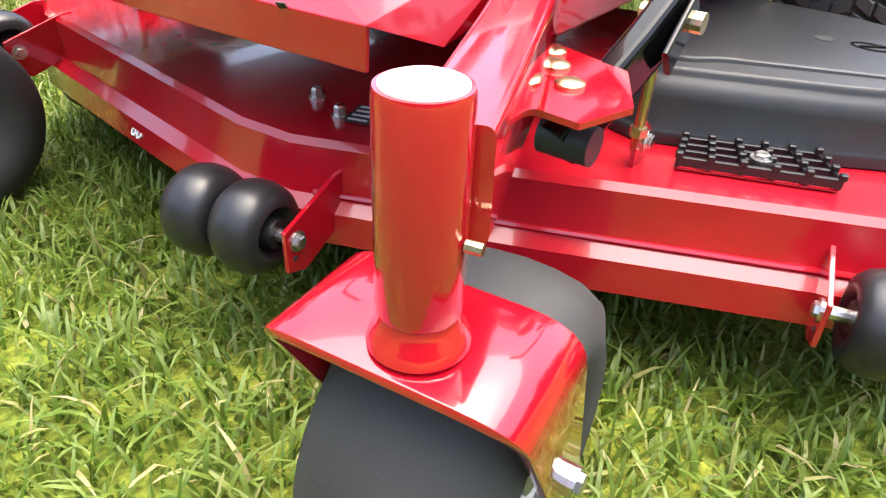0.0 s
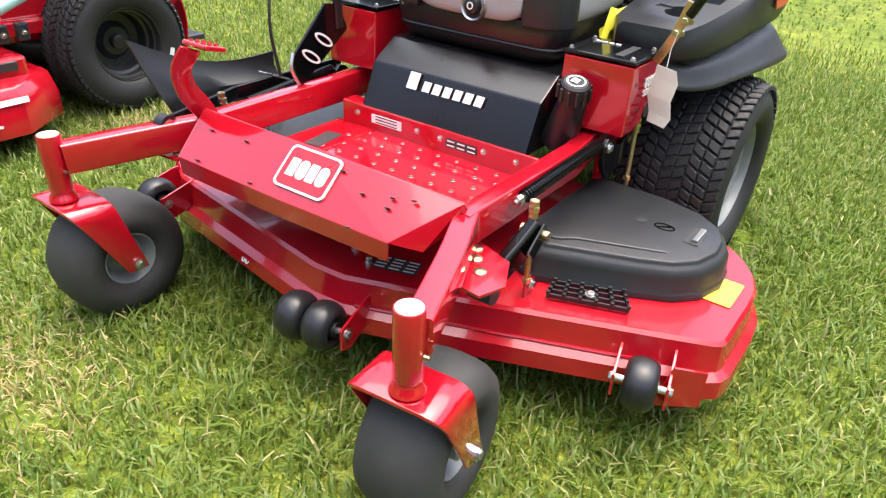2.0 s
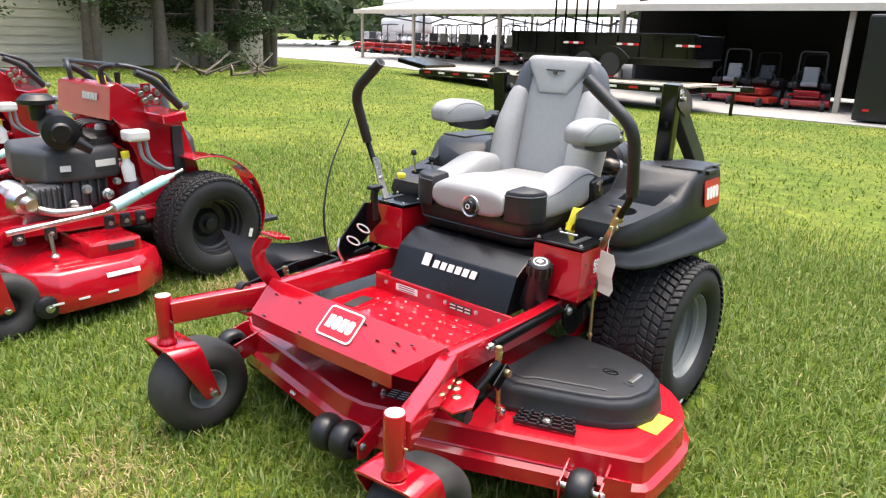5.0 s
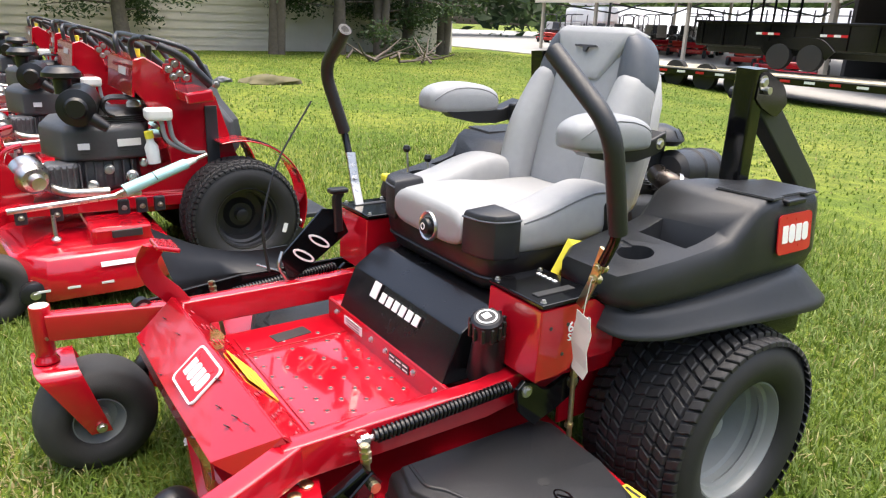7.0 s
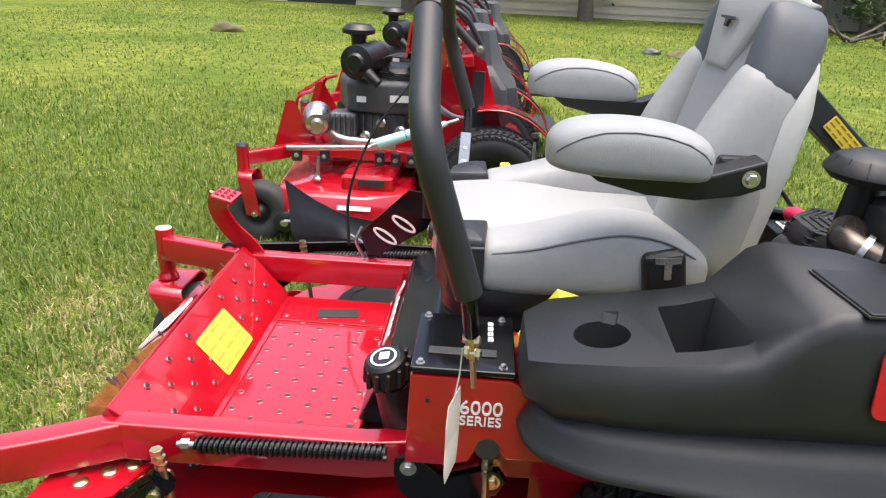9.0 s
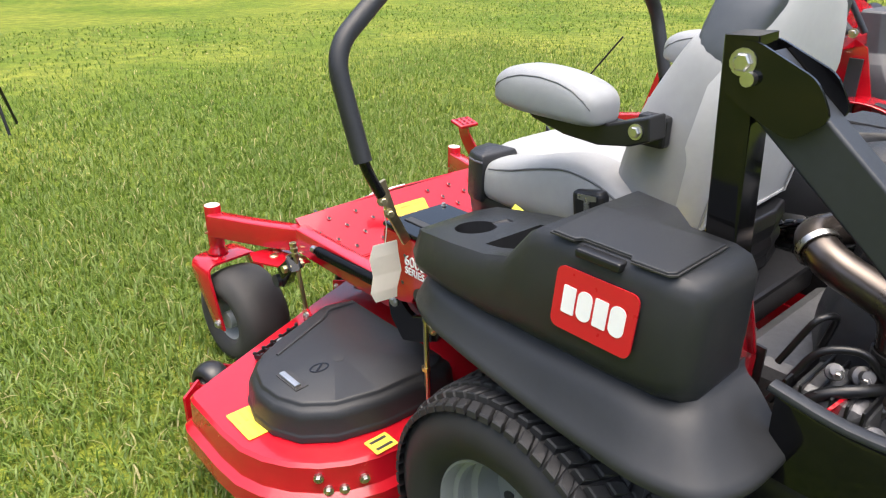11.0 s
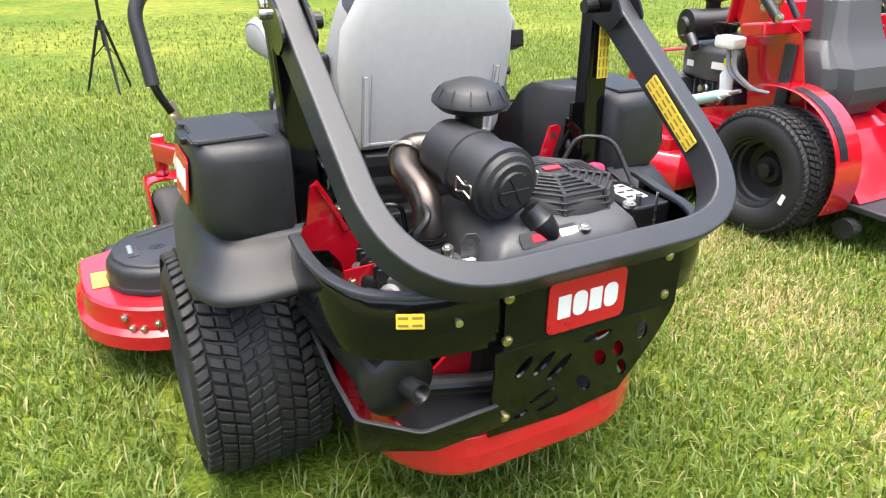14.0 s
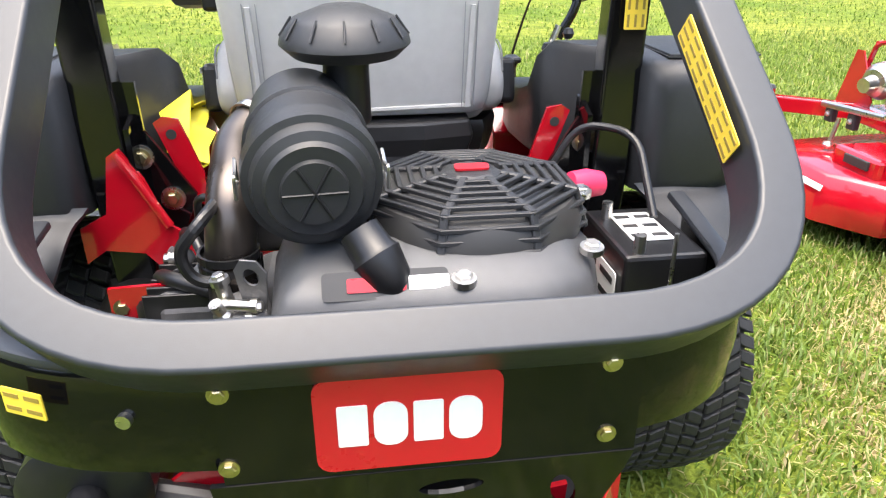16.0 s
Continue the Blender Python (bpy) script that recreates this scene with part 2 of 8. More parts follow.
def plane_at(o, u, v):
    """A frame with origin o, x along u and y about along v."""
    o, u, v = Vector(o), Vector(u).normalized(), Vector(v)
    w = u.cross(v).normalized()
    v = w.cross(u)
    return Matrix(((u.x, v.x, w.x, o.x), (u.y, v.y, w.y, o.y), (u.z, v.z, w.z, o.z), (0, 0, 0, 1)))


def bolt(at, axis, parent, r=0.008, material=None, h=0.007):
    p = Vector(at)
    a = Vector(axis).normalized()
    bm = lathe([(0, -h), (r * 1.45, -h), (r * 1.45, 0.001), (0, 0.001)], p, a, 14)
    lathe([(0, 0), (r, 0), (r, h * 0.8), (r * 0.8, h), (0, h)], p, a, 6, bm)
    return part("bolt", bm, material or ZINC, parent)


def badge(m, w, h, parent, bars=4, border=True, body=None):
    """A red plate with white blocks for its lettering."""
    b = part("badge", slab(rrect(w, h, h * 0.14, 4), 0.003, m, 0.0), body or BADGE_RED, parent, "red badge with white block shapes")
    bm = bmesh.new()
    bw = w * 0.80 / bars
    for i in range(bars):
        cx = -w * 0.40 + bw * (i + 0.5)
        big = i % 2
        slab([(cx + x, y) for x, y in rrect(bw * (0.90 if big else 0.80), h * (0.47 if big else 0.44), bw * (0.40 if big else 0.06), 5)], 0.0042, m, 0.0, 2, bm)
    part("lettering_block", bm, WHITE, b)
    if border:
        bm = holed(rrect(w * 1.03, h * 1.05, h * 0.15, 4), [rrect(w * 0.97, h * 0.95, h * 0.13, 4)], 0.0046, m)
        part("badge_border", bm, WHITE, b)
    return b


def label_plate(m, w, h, parent, base=None, rows=3, cols=2, ink=None):
    """A sticker whose writing is plain bars."""
    b = part("sticker", slab(rrect(w, h, min(w, h) * 0.06, 2), 0.0016, m), base or YELLOW, parent)
    bm = bmesh.new()
    for i in range(cols):
        for k in range(rows):
            cw, ch = w / cols, h / rows
            slab([(-w / 2 + cw * (i + 0.5) + x, -h / 2 + ch * (k + 0.5) + y) for x, y in ((-cw * .36, -ch * .16), (cw * .36, -ch * .16), (cw * .36, ch * .16), (-cw * .36, ch * .16))], 0.0024, m, 0, 2, bm)
    tagged(part("print_bar", bm, ink or INK, b), "rows of plain print bars", "", "", "stuff")
    return b


def lettering(text, size, m, parent, material, depth=0.0012):
    """Writing in the built-in font, turned into a mesh."""
    cu = bpy.data.curves.new("lettering", "FONT")
    cu.body, cu.size, cu.align_x, cu.align_y, cu.extrude = text, size, "CENTER", "CENTER", depth
    tmp = bpy.data.objects.new("lettering", cu)
    me = bpy.data.meshes.new_from_object(tmp)
    bpy.data.objects.remove(tmp)
    me.transform(m)
    me.materials.clear()
    me.materials.append(material)
    ob = new("lettering", me)
    ob.parent = parent
    return ob


def torus_tyre(c, axis, R, w, material, parent, rim_r, shoulder=0.35, crown=0.012, n=48, name="tyre"):
    """A tyre as a closed turned section about axis."""
    prof = []
    sh = w * shoulder
    side = (R - rim_r)
    prof += [(rim_r, -w * 0.40), (rim_r + side * 0.10, -w * 0.46), (rim_r + side * 0.45, -w * 0.5), (R - sh * 0.55, -w * 0.475), (R - sh * 0.22, -w * 0.42), (R - crown, -w * 0.31), (R - crown * 0.25, -w * 0.16), (R, 0)]
    prof += [(r, -h) for r, h in reversed(prof[:-1])]
    prof += [(rim_r - 0.012, w * 0.30), (rim_r - 0.012, -w * 0.30), (rim_r, -w * 0.40)]
    return smooth(part(name, lathe(prof, c, axis, n), material, parent), 50)

# ---- ground and distance ----
def ground_z(x, y):
    """The lawn is level by the mowers, falls gently to the yard and rises a little to the long building."""
    yy = max(0.0, min(40.0, y - 2.0))
    yy = yy * yy / (yy + 1.5)
    u = max(0.0, min(1.0, (-x - 6.0) / 14.0))
    return -0.031 * yy + u * u * (3 - 2 * u) * (0.10 + 0.034 * yy)


def lawn_material():
    m = bpy.data.materials.new("lawn")
    m.use_nodes = True
    nt = m.node_tree
    b = nt.nodes["Principled BSDF"]
    tc = nt.nodes.new("ShaderNodeTexCoord")
    cols = []
    for scale, detail in ((0.45, 4), (6.0, 5), (60.0, 4)):
        n = nt.nodes.new("ShaderNodeTexNoise")
        n.inputs["Scale"].default_value, n.inputs["Detail"].default_value = scale, detail
        nt.links.new(tc.outputs["Object"], n.inputs["Vector"])
        cols.append(n)
    r1 = nt.nodes.new("ShaderNodeValToRGB")
    r1.color_ramp.elements[0].position, r1.color_ramp.elements[0].color = 0.35, (0.108, 0.162, 0.016, 1)
    r1.color_ramp.elements[1].position, r1.color_ramp.elements[1].color = 0.68, (0.240, 0.252, 0.046, 1)
    r2 = nt.nodes.new("ShaderNodeValToRGB")
    r2.color_ramp.elements[0].position, r2.color_ramp.elements[0].color = 0.30, (0.52, 0.60, 0.48, 1)
    r2.color_ramp.elements[1].position, r2.color_ramp.elements[1].color = 0.70, (1.20, 1.20, 1.05, 1)
    r3 = nt.nodes.new("ShaderNodeValToRGB")
    r3.color_ramp.elements[0].position, r3.color_ramp.elements[0].color = 0.32, (0.45, 0.5, 0.4, 1)
    r3.color_ramp.elements[1].position, r3.color_ramp.elements[1].color = 0.68, (1.25, 1.25, 1.1, 1)
    for n, r in zip(cols, (r1, r2, r3)):
        nt.links.new(n.outputs[0], r.inputs[0])
    last = r1
    for r in (r2, r3):
        mx = nt.nodes.new("ShaderNodeMix")
        mx.data_type, mx.blend_type = "RGBA", "MULTIPLY"
        mx.inputs["Factor"].default_value = 1.0
        nt.links.new(last.outputs["Result"] if last is not r1 else last.outputs[0], mx.inputs["A"])
        nt.links.new(r.outputs[0], mx.inputs["B"])
        last = mx
    nt.links.new(last.outputs["Result"], b.inputs["Base Color"])
    b.inputs["Roughness"].default_value = 0.85
    b.inputs["Specular IOR Level"].default_value = 0.2
    bp = nt.nodes.new("ShaderNodeBump")
    bp.inputs["Strength"].default_value, bp.inputs["Distance"].default_value = 0.6, 0.03
    nt.links.new(cols[2].outputs[0], bp.inputs["Height"])
    nt.links.new(bp.outputs[0], b.inputs["Normal"])
    return m


def height_sheet(name, gx, gy, zf, material):
    verts = [(x, y, zf(x, y)) for x in gx for y in gy]
    ny = len(gy)
    faces = [(i * ny + k, (i + 1) * ny + k, (i + 1) * ny + k + 1, i * ny + k + 1) for i in range(len(gx) - 1) for k in range(ny - 1)]
    me = bpy.data.meshes.new(name)
    me.from_pydata(verts, [], faces)
    me.shade_smooth()
    me.materials.append(material)
    return new(name, me)


gx = sorted(set([-400, -300, -200, -120] + [round(-80 + i * 2.0, 3) for i in range(61)] + [60, 100, 200, 400]))
gy = sorted(set([-400, -200, -100, -60] + [round(-45 + i * 2.0, 3) for i in range(58)] + [90, 130, 200, 400]))
tagged(height_sheet("ground", gx, gy, ground_z, lawn_material()), "green mown lawn with yellowish patches", "lawn", "", "structure")
ASPHALT = paint("pale_gravel_yard", (0.33, 0.32, 0.295), 0.9, vary=0.15, grain=3, bump=0.5, bump_scale=60)
px = [round(-90 + i * 3.0, 3) for i in range(46)]


def pave_edge(x):
    return 16.8 + 0.10 * max(0, -x - 10) + 0.03 * max(0, x + 2)


verts, faces = [], []
for x in px:
    for k in range(12):
        y = pave_edge(x) + k * 5.0
        verts.append((x, y, ground_z(x, y) + 0.03))
    verts.append((x, pave_edge(x), ground_z(x, pave_edge(x)) - 0.1))
for i in range(len(px) - 1):
    a, b = i * 13, (i + 1) * 13
    faces += [(a + k, b + k, b + k + 1, a + k + 1) for k in range(11)] + [(a + 12, b + 12, b, a)]
me = bpy.data.meshes.new("pavement")
me.from_pydata(verts, [], faces)
me.materials.append(ASPHALT)
tagged(new("pavement", me), "pale gravel yard in front of the sheds", "yard", "", "structure")

# ---- wall of the long building ----
SIDING = paint("cream_siding", (0.62, 0.56, 0.46), 0.6, vary=0.1, grain=2, bump=0.1, bump_scale=30)
W0, W1 = Vector((-21.8, 14.5, 0)), Vector((-24.6, -20.0, 0))
wd = (W1 - W0).normalized()
wn_ = Vector((-wd.y, wd.x, 0))
wall = thing("metal_building", (0, 0, 0), "long cream building with lapped horizontal siding", "building")
nb = 17
for i in range(nb):
    z0 = 0.0 + i * 0.26
    m = plane_at(W0 + Vector((0, 0, z0)), wd, Vector((0, 0, 1)))
    L = (W1 - W0).length
    bm = loft([[W0 + wd * t + wn_ * s * 1.0 + Vector((0, 0, z0 + dz)) for s, dz in ((0.0, 0), (0.03, 0.0), (0.006, 0.262), (0.0, 0.262))] for t in (0, L)])
    part("siding_board", bm, SIDING, wall)
part("wall_core", loft([[W0 + wd * t - wn_ * s + Vector((0, 0, z)) for s, z in ((0.002, -0.4), (8.0, -0.4), (8.0, 4.9), (0.002, 4.4))] for t in (0.01, L)]), SIDING, wall)
ROOF = paint("pale_metal_roof", (0.55, 0.53, 0.50), 0.45, metal=0.2, vary=0.08, grain=2)
part("roof", loft([[W0 + wd * t - wn_ * s + Vector((0, 0, z)) for s, z in ((-0.4, 4.34), (8.2, 5.72), (8.2, 5.82), (-0.4, 4.44))] for t in (-0.4, L)]), ROOF, wall)
# no opening is cut: a black slab stands for the shade in the doorway
for t0, w_, h_ in ((19.5, 2.4, 2.3),):
    part("doorway", loft([[W0 + wd * t + wn_ * s + Vector((0, 0, z)) for s, z in ((0.0, 0.05), (0.06, 0.05), (0.06, 0.05 + h_), (0.0, 0.05 + h_))] for t in (t0, t0 + w_)]), INK, wall, "doorway as a black slab, painted for the shade inside")

# ---- open shed and canopy ----
POST = paint("weathered_post", (0.40, 0.36, 0.30), 0.7, vary=0.15, grain=8)
# near-black walls: the shade inside the shed is put into their colour
DARK = paint("shaded_shed_boards", (0.035, 0.034, 0.033), 0.8, vary=0.3, grain=1.5)
shed = thing("open_shed", (0, 0, 0), "open-fronted equipment shed with pale metal roof, its inside painted dark", "shed")
gz = lambda x, y: ground_z(x, y)
part("roof", loft([[(x, y, z) for y, z in ((21.5, 2.45), (33, 4.0), (33, 4.12), (21.4, 2.6))] for x in (-11.0, 9.0)]), ROOF, shed)
part("fascia", box((-1.0, 21.35, 2.52), (20.2, 0.06, 0.22)), paint("tan_fascia", (0.60, 0.55, 0.47), 0.6), shed)
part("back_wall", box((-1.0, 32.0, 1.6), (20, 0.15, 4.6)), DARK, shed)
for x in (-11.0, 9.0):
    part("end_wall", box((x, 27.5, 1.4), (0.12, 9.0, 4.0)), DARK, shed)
for x in (-11.0, -3.6, 3.2, 9.0):
    part("post", box((x, 21.7, 0.95), (0.16, 0.16, 3.1), 0.01), POST, shed)
can = thing("open_canopy", (0, 0, 0), "long open canopy with tan roof on slim posts", "canopy")
part("roof", loft([[(x, y, z) for y, z in ((22.8, 2.40), (36, 4.35), (36, 4.45), (22.7, 2.53))] for x in (-26.5, -11.3)]), paint("tan_roof", (0.62, 0.58, 0.50), 0.6, vary=0.06, grain=1), can)
part("fascia", box((-18.9, 22.7, 2.45), (15.2, 0.06, 0.2)), paint("tan_fascia_board", (0.60, 0.55, 0.47), 0.6), can)
for x in (-26.2, -22.6, -17.5, -11.6):
    for y in (23.0, 33.0):
        zb = gz(x, y)
        part("post", box((x, y, (zb + 2.45 + (y - 23) * 0.14) / 2), (0.13, 0.13, 2.45 + (y - 23) * 0.14 - zb + 0.1), 0.01), POST, can)
for k in range(4):
    x = -25.2 + k * 3.6
    part("truss", sweep([(x, 23, 2.3), (x, 27, 2.0), (x, 33, 3.7)], rrect(0.06, 0.12, 0.01, 1), (1, 0, 0)), BLACK_SATIN, can)

# black enclosed trailer
tr = thing("enclosed_trailer", (0, 0, 0), "tall black enclosed trailer standing on the yard", "trailer")
part("trailer_body", box((1.30, 19.0, 0.90), (7.4, 2.4, 2.55), 0.06), PLASTIC_DK, tr)
for x in (-0.2, 0.8):
    smooth(part("trailer_wheel", lathe([(0, -0.1), (0.2, -0.1), (0.33, -0.09), (0.34, 0), (0.33, 0.09), (0.2, 0.1), (0, 0.1)], (x + 0.9, 17.75, -0.16), (0, 1, 0), 24), RUBBER, tr), 40)
part("side_light", box((-2.1, 17.78, -0.1), (0.14, 0.03, 0.06)), BADGE_RED, tr)

# dump trailer on a flatbed
dt = thing("dump_trailer", (0.62, 0, -0.36), "black steel dump trailer with red and white reflectors", "trailer")
x0, x1, y0 = -12.6, -6.7, 16.4
part("dump_side", box(((x0 + x1) / 2, y0, 1.62), (x1 - x0, 0.06, 0.62), 0.01), BLACK_GLOSS, dt)
part("dump_side", box(((x0 + x1) / 2, y0 + 2.0, 1.62), (x1 - x0, 0.06, 0.62), 0.01), BLACK_GLOSS, dt)
part("dump_end", box((x0, y0 + 1, 1.62), (0.06, 2.0, 0.62), 0.01), BLACK_GLOSS, dt)
part("dump_end", box((x1, y0 + 1, 1.62), (0.06, 2.0, 0.62), 0.01), BLACK_GLOSS, dt)
part("top_rail", box(((x0 + x1) / 2, y0 - 0.03, 1.93), (x1 - x0 + 0.1, 0.1, 0.07), 0.01), BLACK_GLOSS, dt)
part("dump_floor", box(((x0 + x1) / 2, y0 + 1, 1.30), (x1 - x0, 2.0, 0.05)), BLACK_SATIN, dt)
for k in range(9):
    x = x0 + 0.2 + k * (x1 - x0 - 0.4) / 8
    part("side_rib", box((x, y0 - 0.04, 1.6), (0.07, 0.05, 0.6), 0.01), BLACK_GLOSS, dt)
for k in range(3):
    x = x0 + 2.0 + k * 1.75
    for j in range(4):
        part("reflector", box((x + j * 0.17, y0 - 0.072, 1.66), (0.165, 0.01, 0.06)), WHITE if j % 2 == 0 else BADGE_RED, dt)
part("trailer_frame", box(((x0 + x1) / 2, y0 + 1, 1.18), (x1 - x0, 0.9, 0.16), 0.01), BLACK_SATIN, dt)
part("wheel_arch", sweep(round_path([(-10.4, y0 - 0.05, 1.18), (-10.1, y0 - 0.05, 1.45), (-8.9, y0 - 0.05, 1.45), (-8.6, y0 - 0.05, 1.18)], 0.15), rrect(0.3, 0.04, 0.01, 1), (0, 1, 0)), BLACK_GLOSS, dt)
for x in (-9.95, -9.1):
    smooth(part("trailer_wheel", lathe([(0, -0.1), (0.2, -0.1), (0.32, -0.09), (0.33, 0), (0.32, 0.09), (0.2, 0.1), (0, 0.1)], (x, y0 - 0.02, 1.1), (0, 1, 0), 24), RUBBER, dt), 40)
for x in (-10.6, -10.2, -9.8, -9.4, -9.0):
    part("stake", box((x - 2.0, y0 + 2.4, 2.6), (0.05, 0.05, 2.6)), BLACK_GLOSS, dt)
fb = thing("flatbed_trailer", (-0.7, 0, -0.52), "low flatbed trailer with wooden deck and tongue jack", "trailer")
part("deck_frame", box((-9.6, 16.4, 0.72), (9.4, 2.2, 0.16), 0.01), BLACK_GLOSS, fb)
BOARD = paint("bleached_board", (0.55, 0.47, 0.34), 0.8, vary=0.15, grain=6, by_object=0.6)
for k in range(10):
    part("deck_board", box((-9.6, 15.46 + k * 0.21, 0.82), (9.2, 0.2, 0.04), 0.004, None, 1), BOARD, fb)
for k in range(14):
    part("reflector", box((-13.9 + k * 0.62, 15.285, 0.73), (0.26, 0.012, 0.06)), WHITE if k % 2 else BADGE_RED, fb)
for x in (-11.2, -10.2, -9.2):
    smooth(part("trailer_wheel", lathe([(0, -0.1), (0.2, -0.1), (0.36, -0.09), (0.37, 0), (0.36, 0.09), (0.2, 0.1), (0, 0.1)], (x, 15.6, ground_z(x, 15.6) + 0.52 + 0.36), (0, 1, 0), 24), RUBBER, fb), 40)
part("tongue", sweep([(-4.9, 16.0, 0.75), (-4.0, 16.4, 0.80), (-3.7, 16.4, 0.80)], rrect(0.12, 0.16, 0.02, 1), (0, 0, 1)), BLACK_GLOSS, fb)
part("tongue", sweep([(-4.9, 16.8, 0.75), (-4.0, 16.4, 0.80)], rrect(0.12, 0.16, 0.02, 1), (0, 0, 1)), BLACK_GLOSS, fb)
part("lettering_bar", box((-4.2, 16.0, 0.80), (0.55, 0.012, 0.08), 0, (0, 0, 14)), WHITE, fb)
part("tongue_jack", rod((-4.15, 16.25, ground_z(-3.5, 16.2) + 0.52), (-4.15, 16.25, 1.1), 0.045, None, 12), BLACK_GLOSS, fb)
part("ramp_nose", sweep([(-14.3, 16.4, 0.85), (-15.6, 16.4, 1.05)], rrect(1.6, 0.16, 0.02, 1), (0, 0, 1)), BLACK_GLOSS, fb)


# ---- mowers far off in the yard ----
def far_mower(kind):
    red = (RED, ORANGE_RED, RED2)[kind % 3]
    m = thing("parked_mower", (0, 0, 0), "red riding mower parked in the yard", "riding mower", "mowers in the yard")
    part("deck", bevel(box((0, -0.75, 0.25), (1.4, 0.7, 0.2)), 0.05, 2), red, m)
    part("chassis", bevel(box((0, -0.2, 0.5), (0.75, 1.6, 0.2)), 0.03, 2), red, m)
    part("front_plate", box((0, -1.05, 0.55), (0.75, 0.05, 0.2), 0.01, (40, 0, 0)), red, m)
    for q in (1, -1):
        smooth(part("drive_wheel", lathe([(0, -0.13), (0.18, -0.13), (0.29, -0.12), (0.31, 0), (0.29, 0.12), (0.18, 0.13), (0, 0.13)], (0.55 * q, 0, 0.31), (1, 0, 0), 20), RUBBER, m), 40)
        smooth(part("caster_wheel", lathe([(0, -0.07), (0.1, -0.07), (0.16, -0.05), (0.165, 0), (0.16, 0.05), (0.1, 0.07), (0, 0.07)], (0.5 * q, -1.3, 0.165), (1, 0, 0), 16), RUBBER, m), 40)
        part("caster_arm", sweep([(0.5 * q, -1.3, 0.5), (0.4 * q, -1.0, 0.5)], rrect(0.05, 0.07, 0.01, 1), (0, 0, 1)), red, m)
        part("fender", bevel(box((0.48 * q, 0.0, 0.75), (0.3, 0.7, 0.2)), 0.05, 2), PLASTIC, m)
        part("control_lever", sweep(round_path([(0.45 * q, -0.4, 0.75), (0.5 * q, -0.4, 1.0), (0.3 * q, -0.5, 1.2)], 0.06), ring(0.02, 8), (0, 1, 0)), PLASTIC_DK, m)
    part("seat", bevel(box((0, -0.2, 0.8), (0.5, 0.5, 0.16)), 0.05, 3), VINYL_BK if kind % 2 else VINYL, m)
    part("backrest", bevel(box((0, 0.06, 1.08), (0.46, 0.14, 0.5), 0, (-12, 0, 0)), 0.05, 3), VINYL_BK if kind % 2 else VINYL, m)
    part("engine", bevel(box((0, 0.5, 0.75), (0.5, 0.4, 0.3)), 0.06, 2), ENGINE, m)
    if kind % 2 == 0:
        part("roll_bar", sweep(round_path([(0.42, 0.3, 0.6), (0.40, 0.3, 1.8), (-0.40, 0.3, 1.8), (-0.42, 0.3, 0.6)], 0.15), rrect(0.06, 0.05, 0.01, 1), (0, 1, 0)), BLACK_SATIN, m)
    return m


protos = [far_mower(0), far_mower(1), far_mower(2)]
protos[0].matrix_basis = pose(-7.3, 23.2, ground_z(-7.3, 23.2) + 0.03, 0, 0, 5)
protos[1].matrix_basis = pose(-6.1, 22.8, ground_z(-6.1, 22.8) + 0.03, 0, 0, -8)
protos[2].matrix_basis = pose(-4.75, 22.9, ground_z(-4.75, 22.9) + 0.03, 0, 0, 12)
spots = [(-12.5, 23.5, 10), (-14.2, 24.5, 20), (-16.0, 25.5, 15), (-2.2, 24.0, 0), (-5.6, 26.5, 5), (-7.4, 27.0, 3)]
spots += [(-19.0 - 1.55 * k, 26.0 + 0.55 * k + 0.3 * (k % 2), 25 + 7 * (k % 3)) for k in range(12)]
spots += [(-21.0 - 1.6 * k, 29.5 + 0.5 * k, 30 - 6 * (k % 4)) for k in range(11)]
for i, (x, y, a) in enumerate(spots):
    copy_thing(protos[(i * 2 + i // 3) % 3], pose(x, y, ground_z(x, y) + 0.03, 0, 0, a))

# pale plastic-covered greenhouse and a stack under white sheets
gh = thing("white_hoop_house", (0, 0, -1.3), "white plastic covered hoop house beyond the yard", "greenhouse")
WHITE_SHEET = paint("white_sheeting", (0.78, 0.79, 0.80), 0.5, vary=0.06, grain=0.8)
arc = lambda x, c: [(x, c + 5.0 * math.cos(radians(a)), 1.0 + 3.4 * math.sin(radians(a))) for a in range(0, 181, 15)]
smooth(part("cover_sheet", loft([arc(-46, 48), arc(-24, 48)]), WHITE_SHEET, gh), 40)
rk = thing("storage_rack", (0, 0, -1.2), "tall rack of goods wrapped in white film", "rack")
for i in range(3):
    for k in range(3):
        part("wrapped_pallet", bevel(box((-29.5 - i * 1.9 + 0.15 * k, 30.5 + i * 0.9, 2.0 + k * 1.15), (1.6, 1.2, 1.0), 0, (0, 0, 8 * (i - k))), 0.2, 2), WHITE_SHEET, rk)
for i in range(4):
    part("rack_post", box((-28.4 - i * 1.9, 30.0 + i * 0.9, 2.6), (0.1, 0.1, 4.6)), BLACK_SATIN, rk)
fence = thing("wire_fence", (0, 0, -1.3), "dark post and rail fence beyond the yard", "fence")
for i in range(16):
    part("fence_post", box((-30 - i * 1.6 + i * 2.6, 40.0 + 0.02 * i, 2.2), (0.08, 0.08, 3.6)), BLACK_SATIN, fence)
part("fence_rail", box((-22.5, 40.1, 3.7), (17, 0.05, 0.06)), BLACK_SATIN, fence)
part("fence_rail", box((-22.5, 40.1, 2.2), (17, 0.05, 0.06)), BLACK_SATIN, fence)


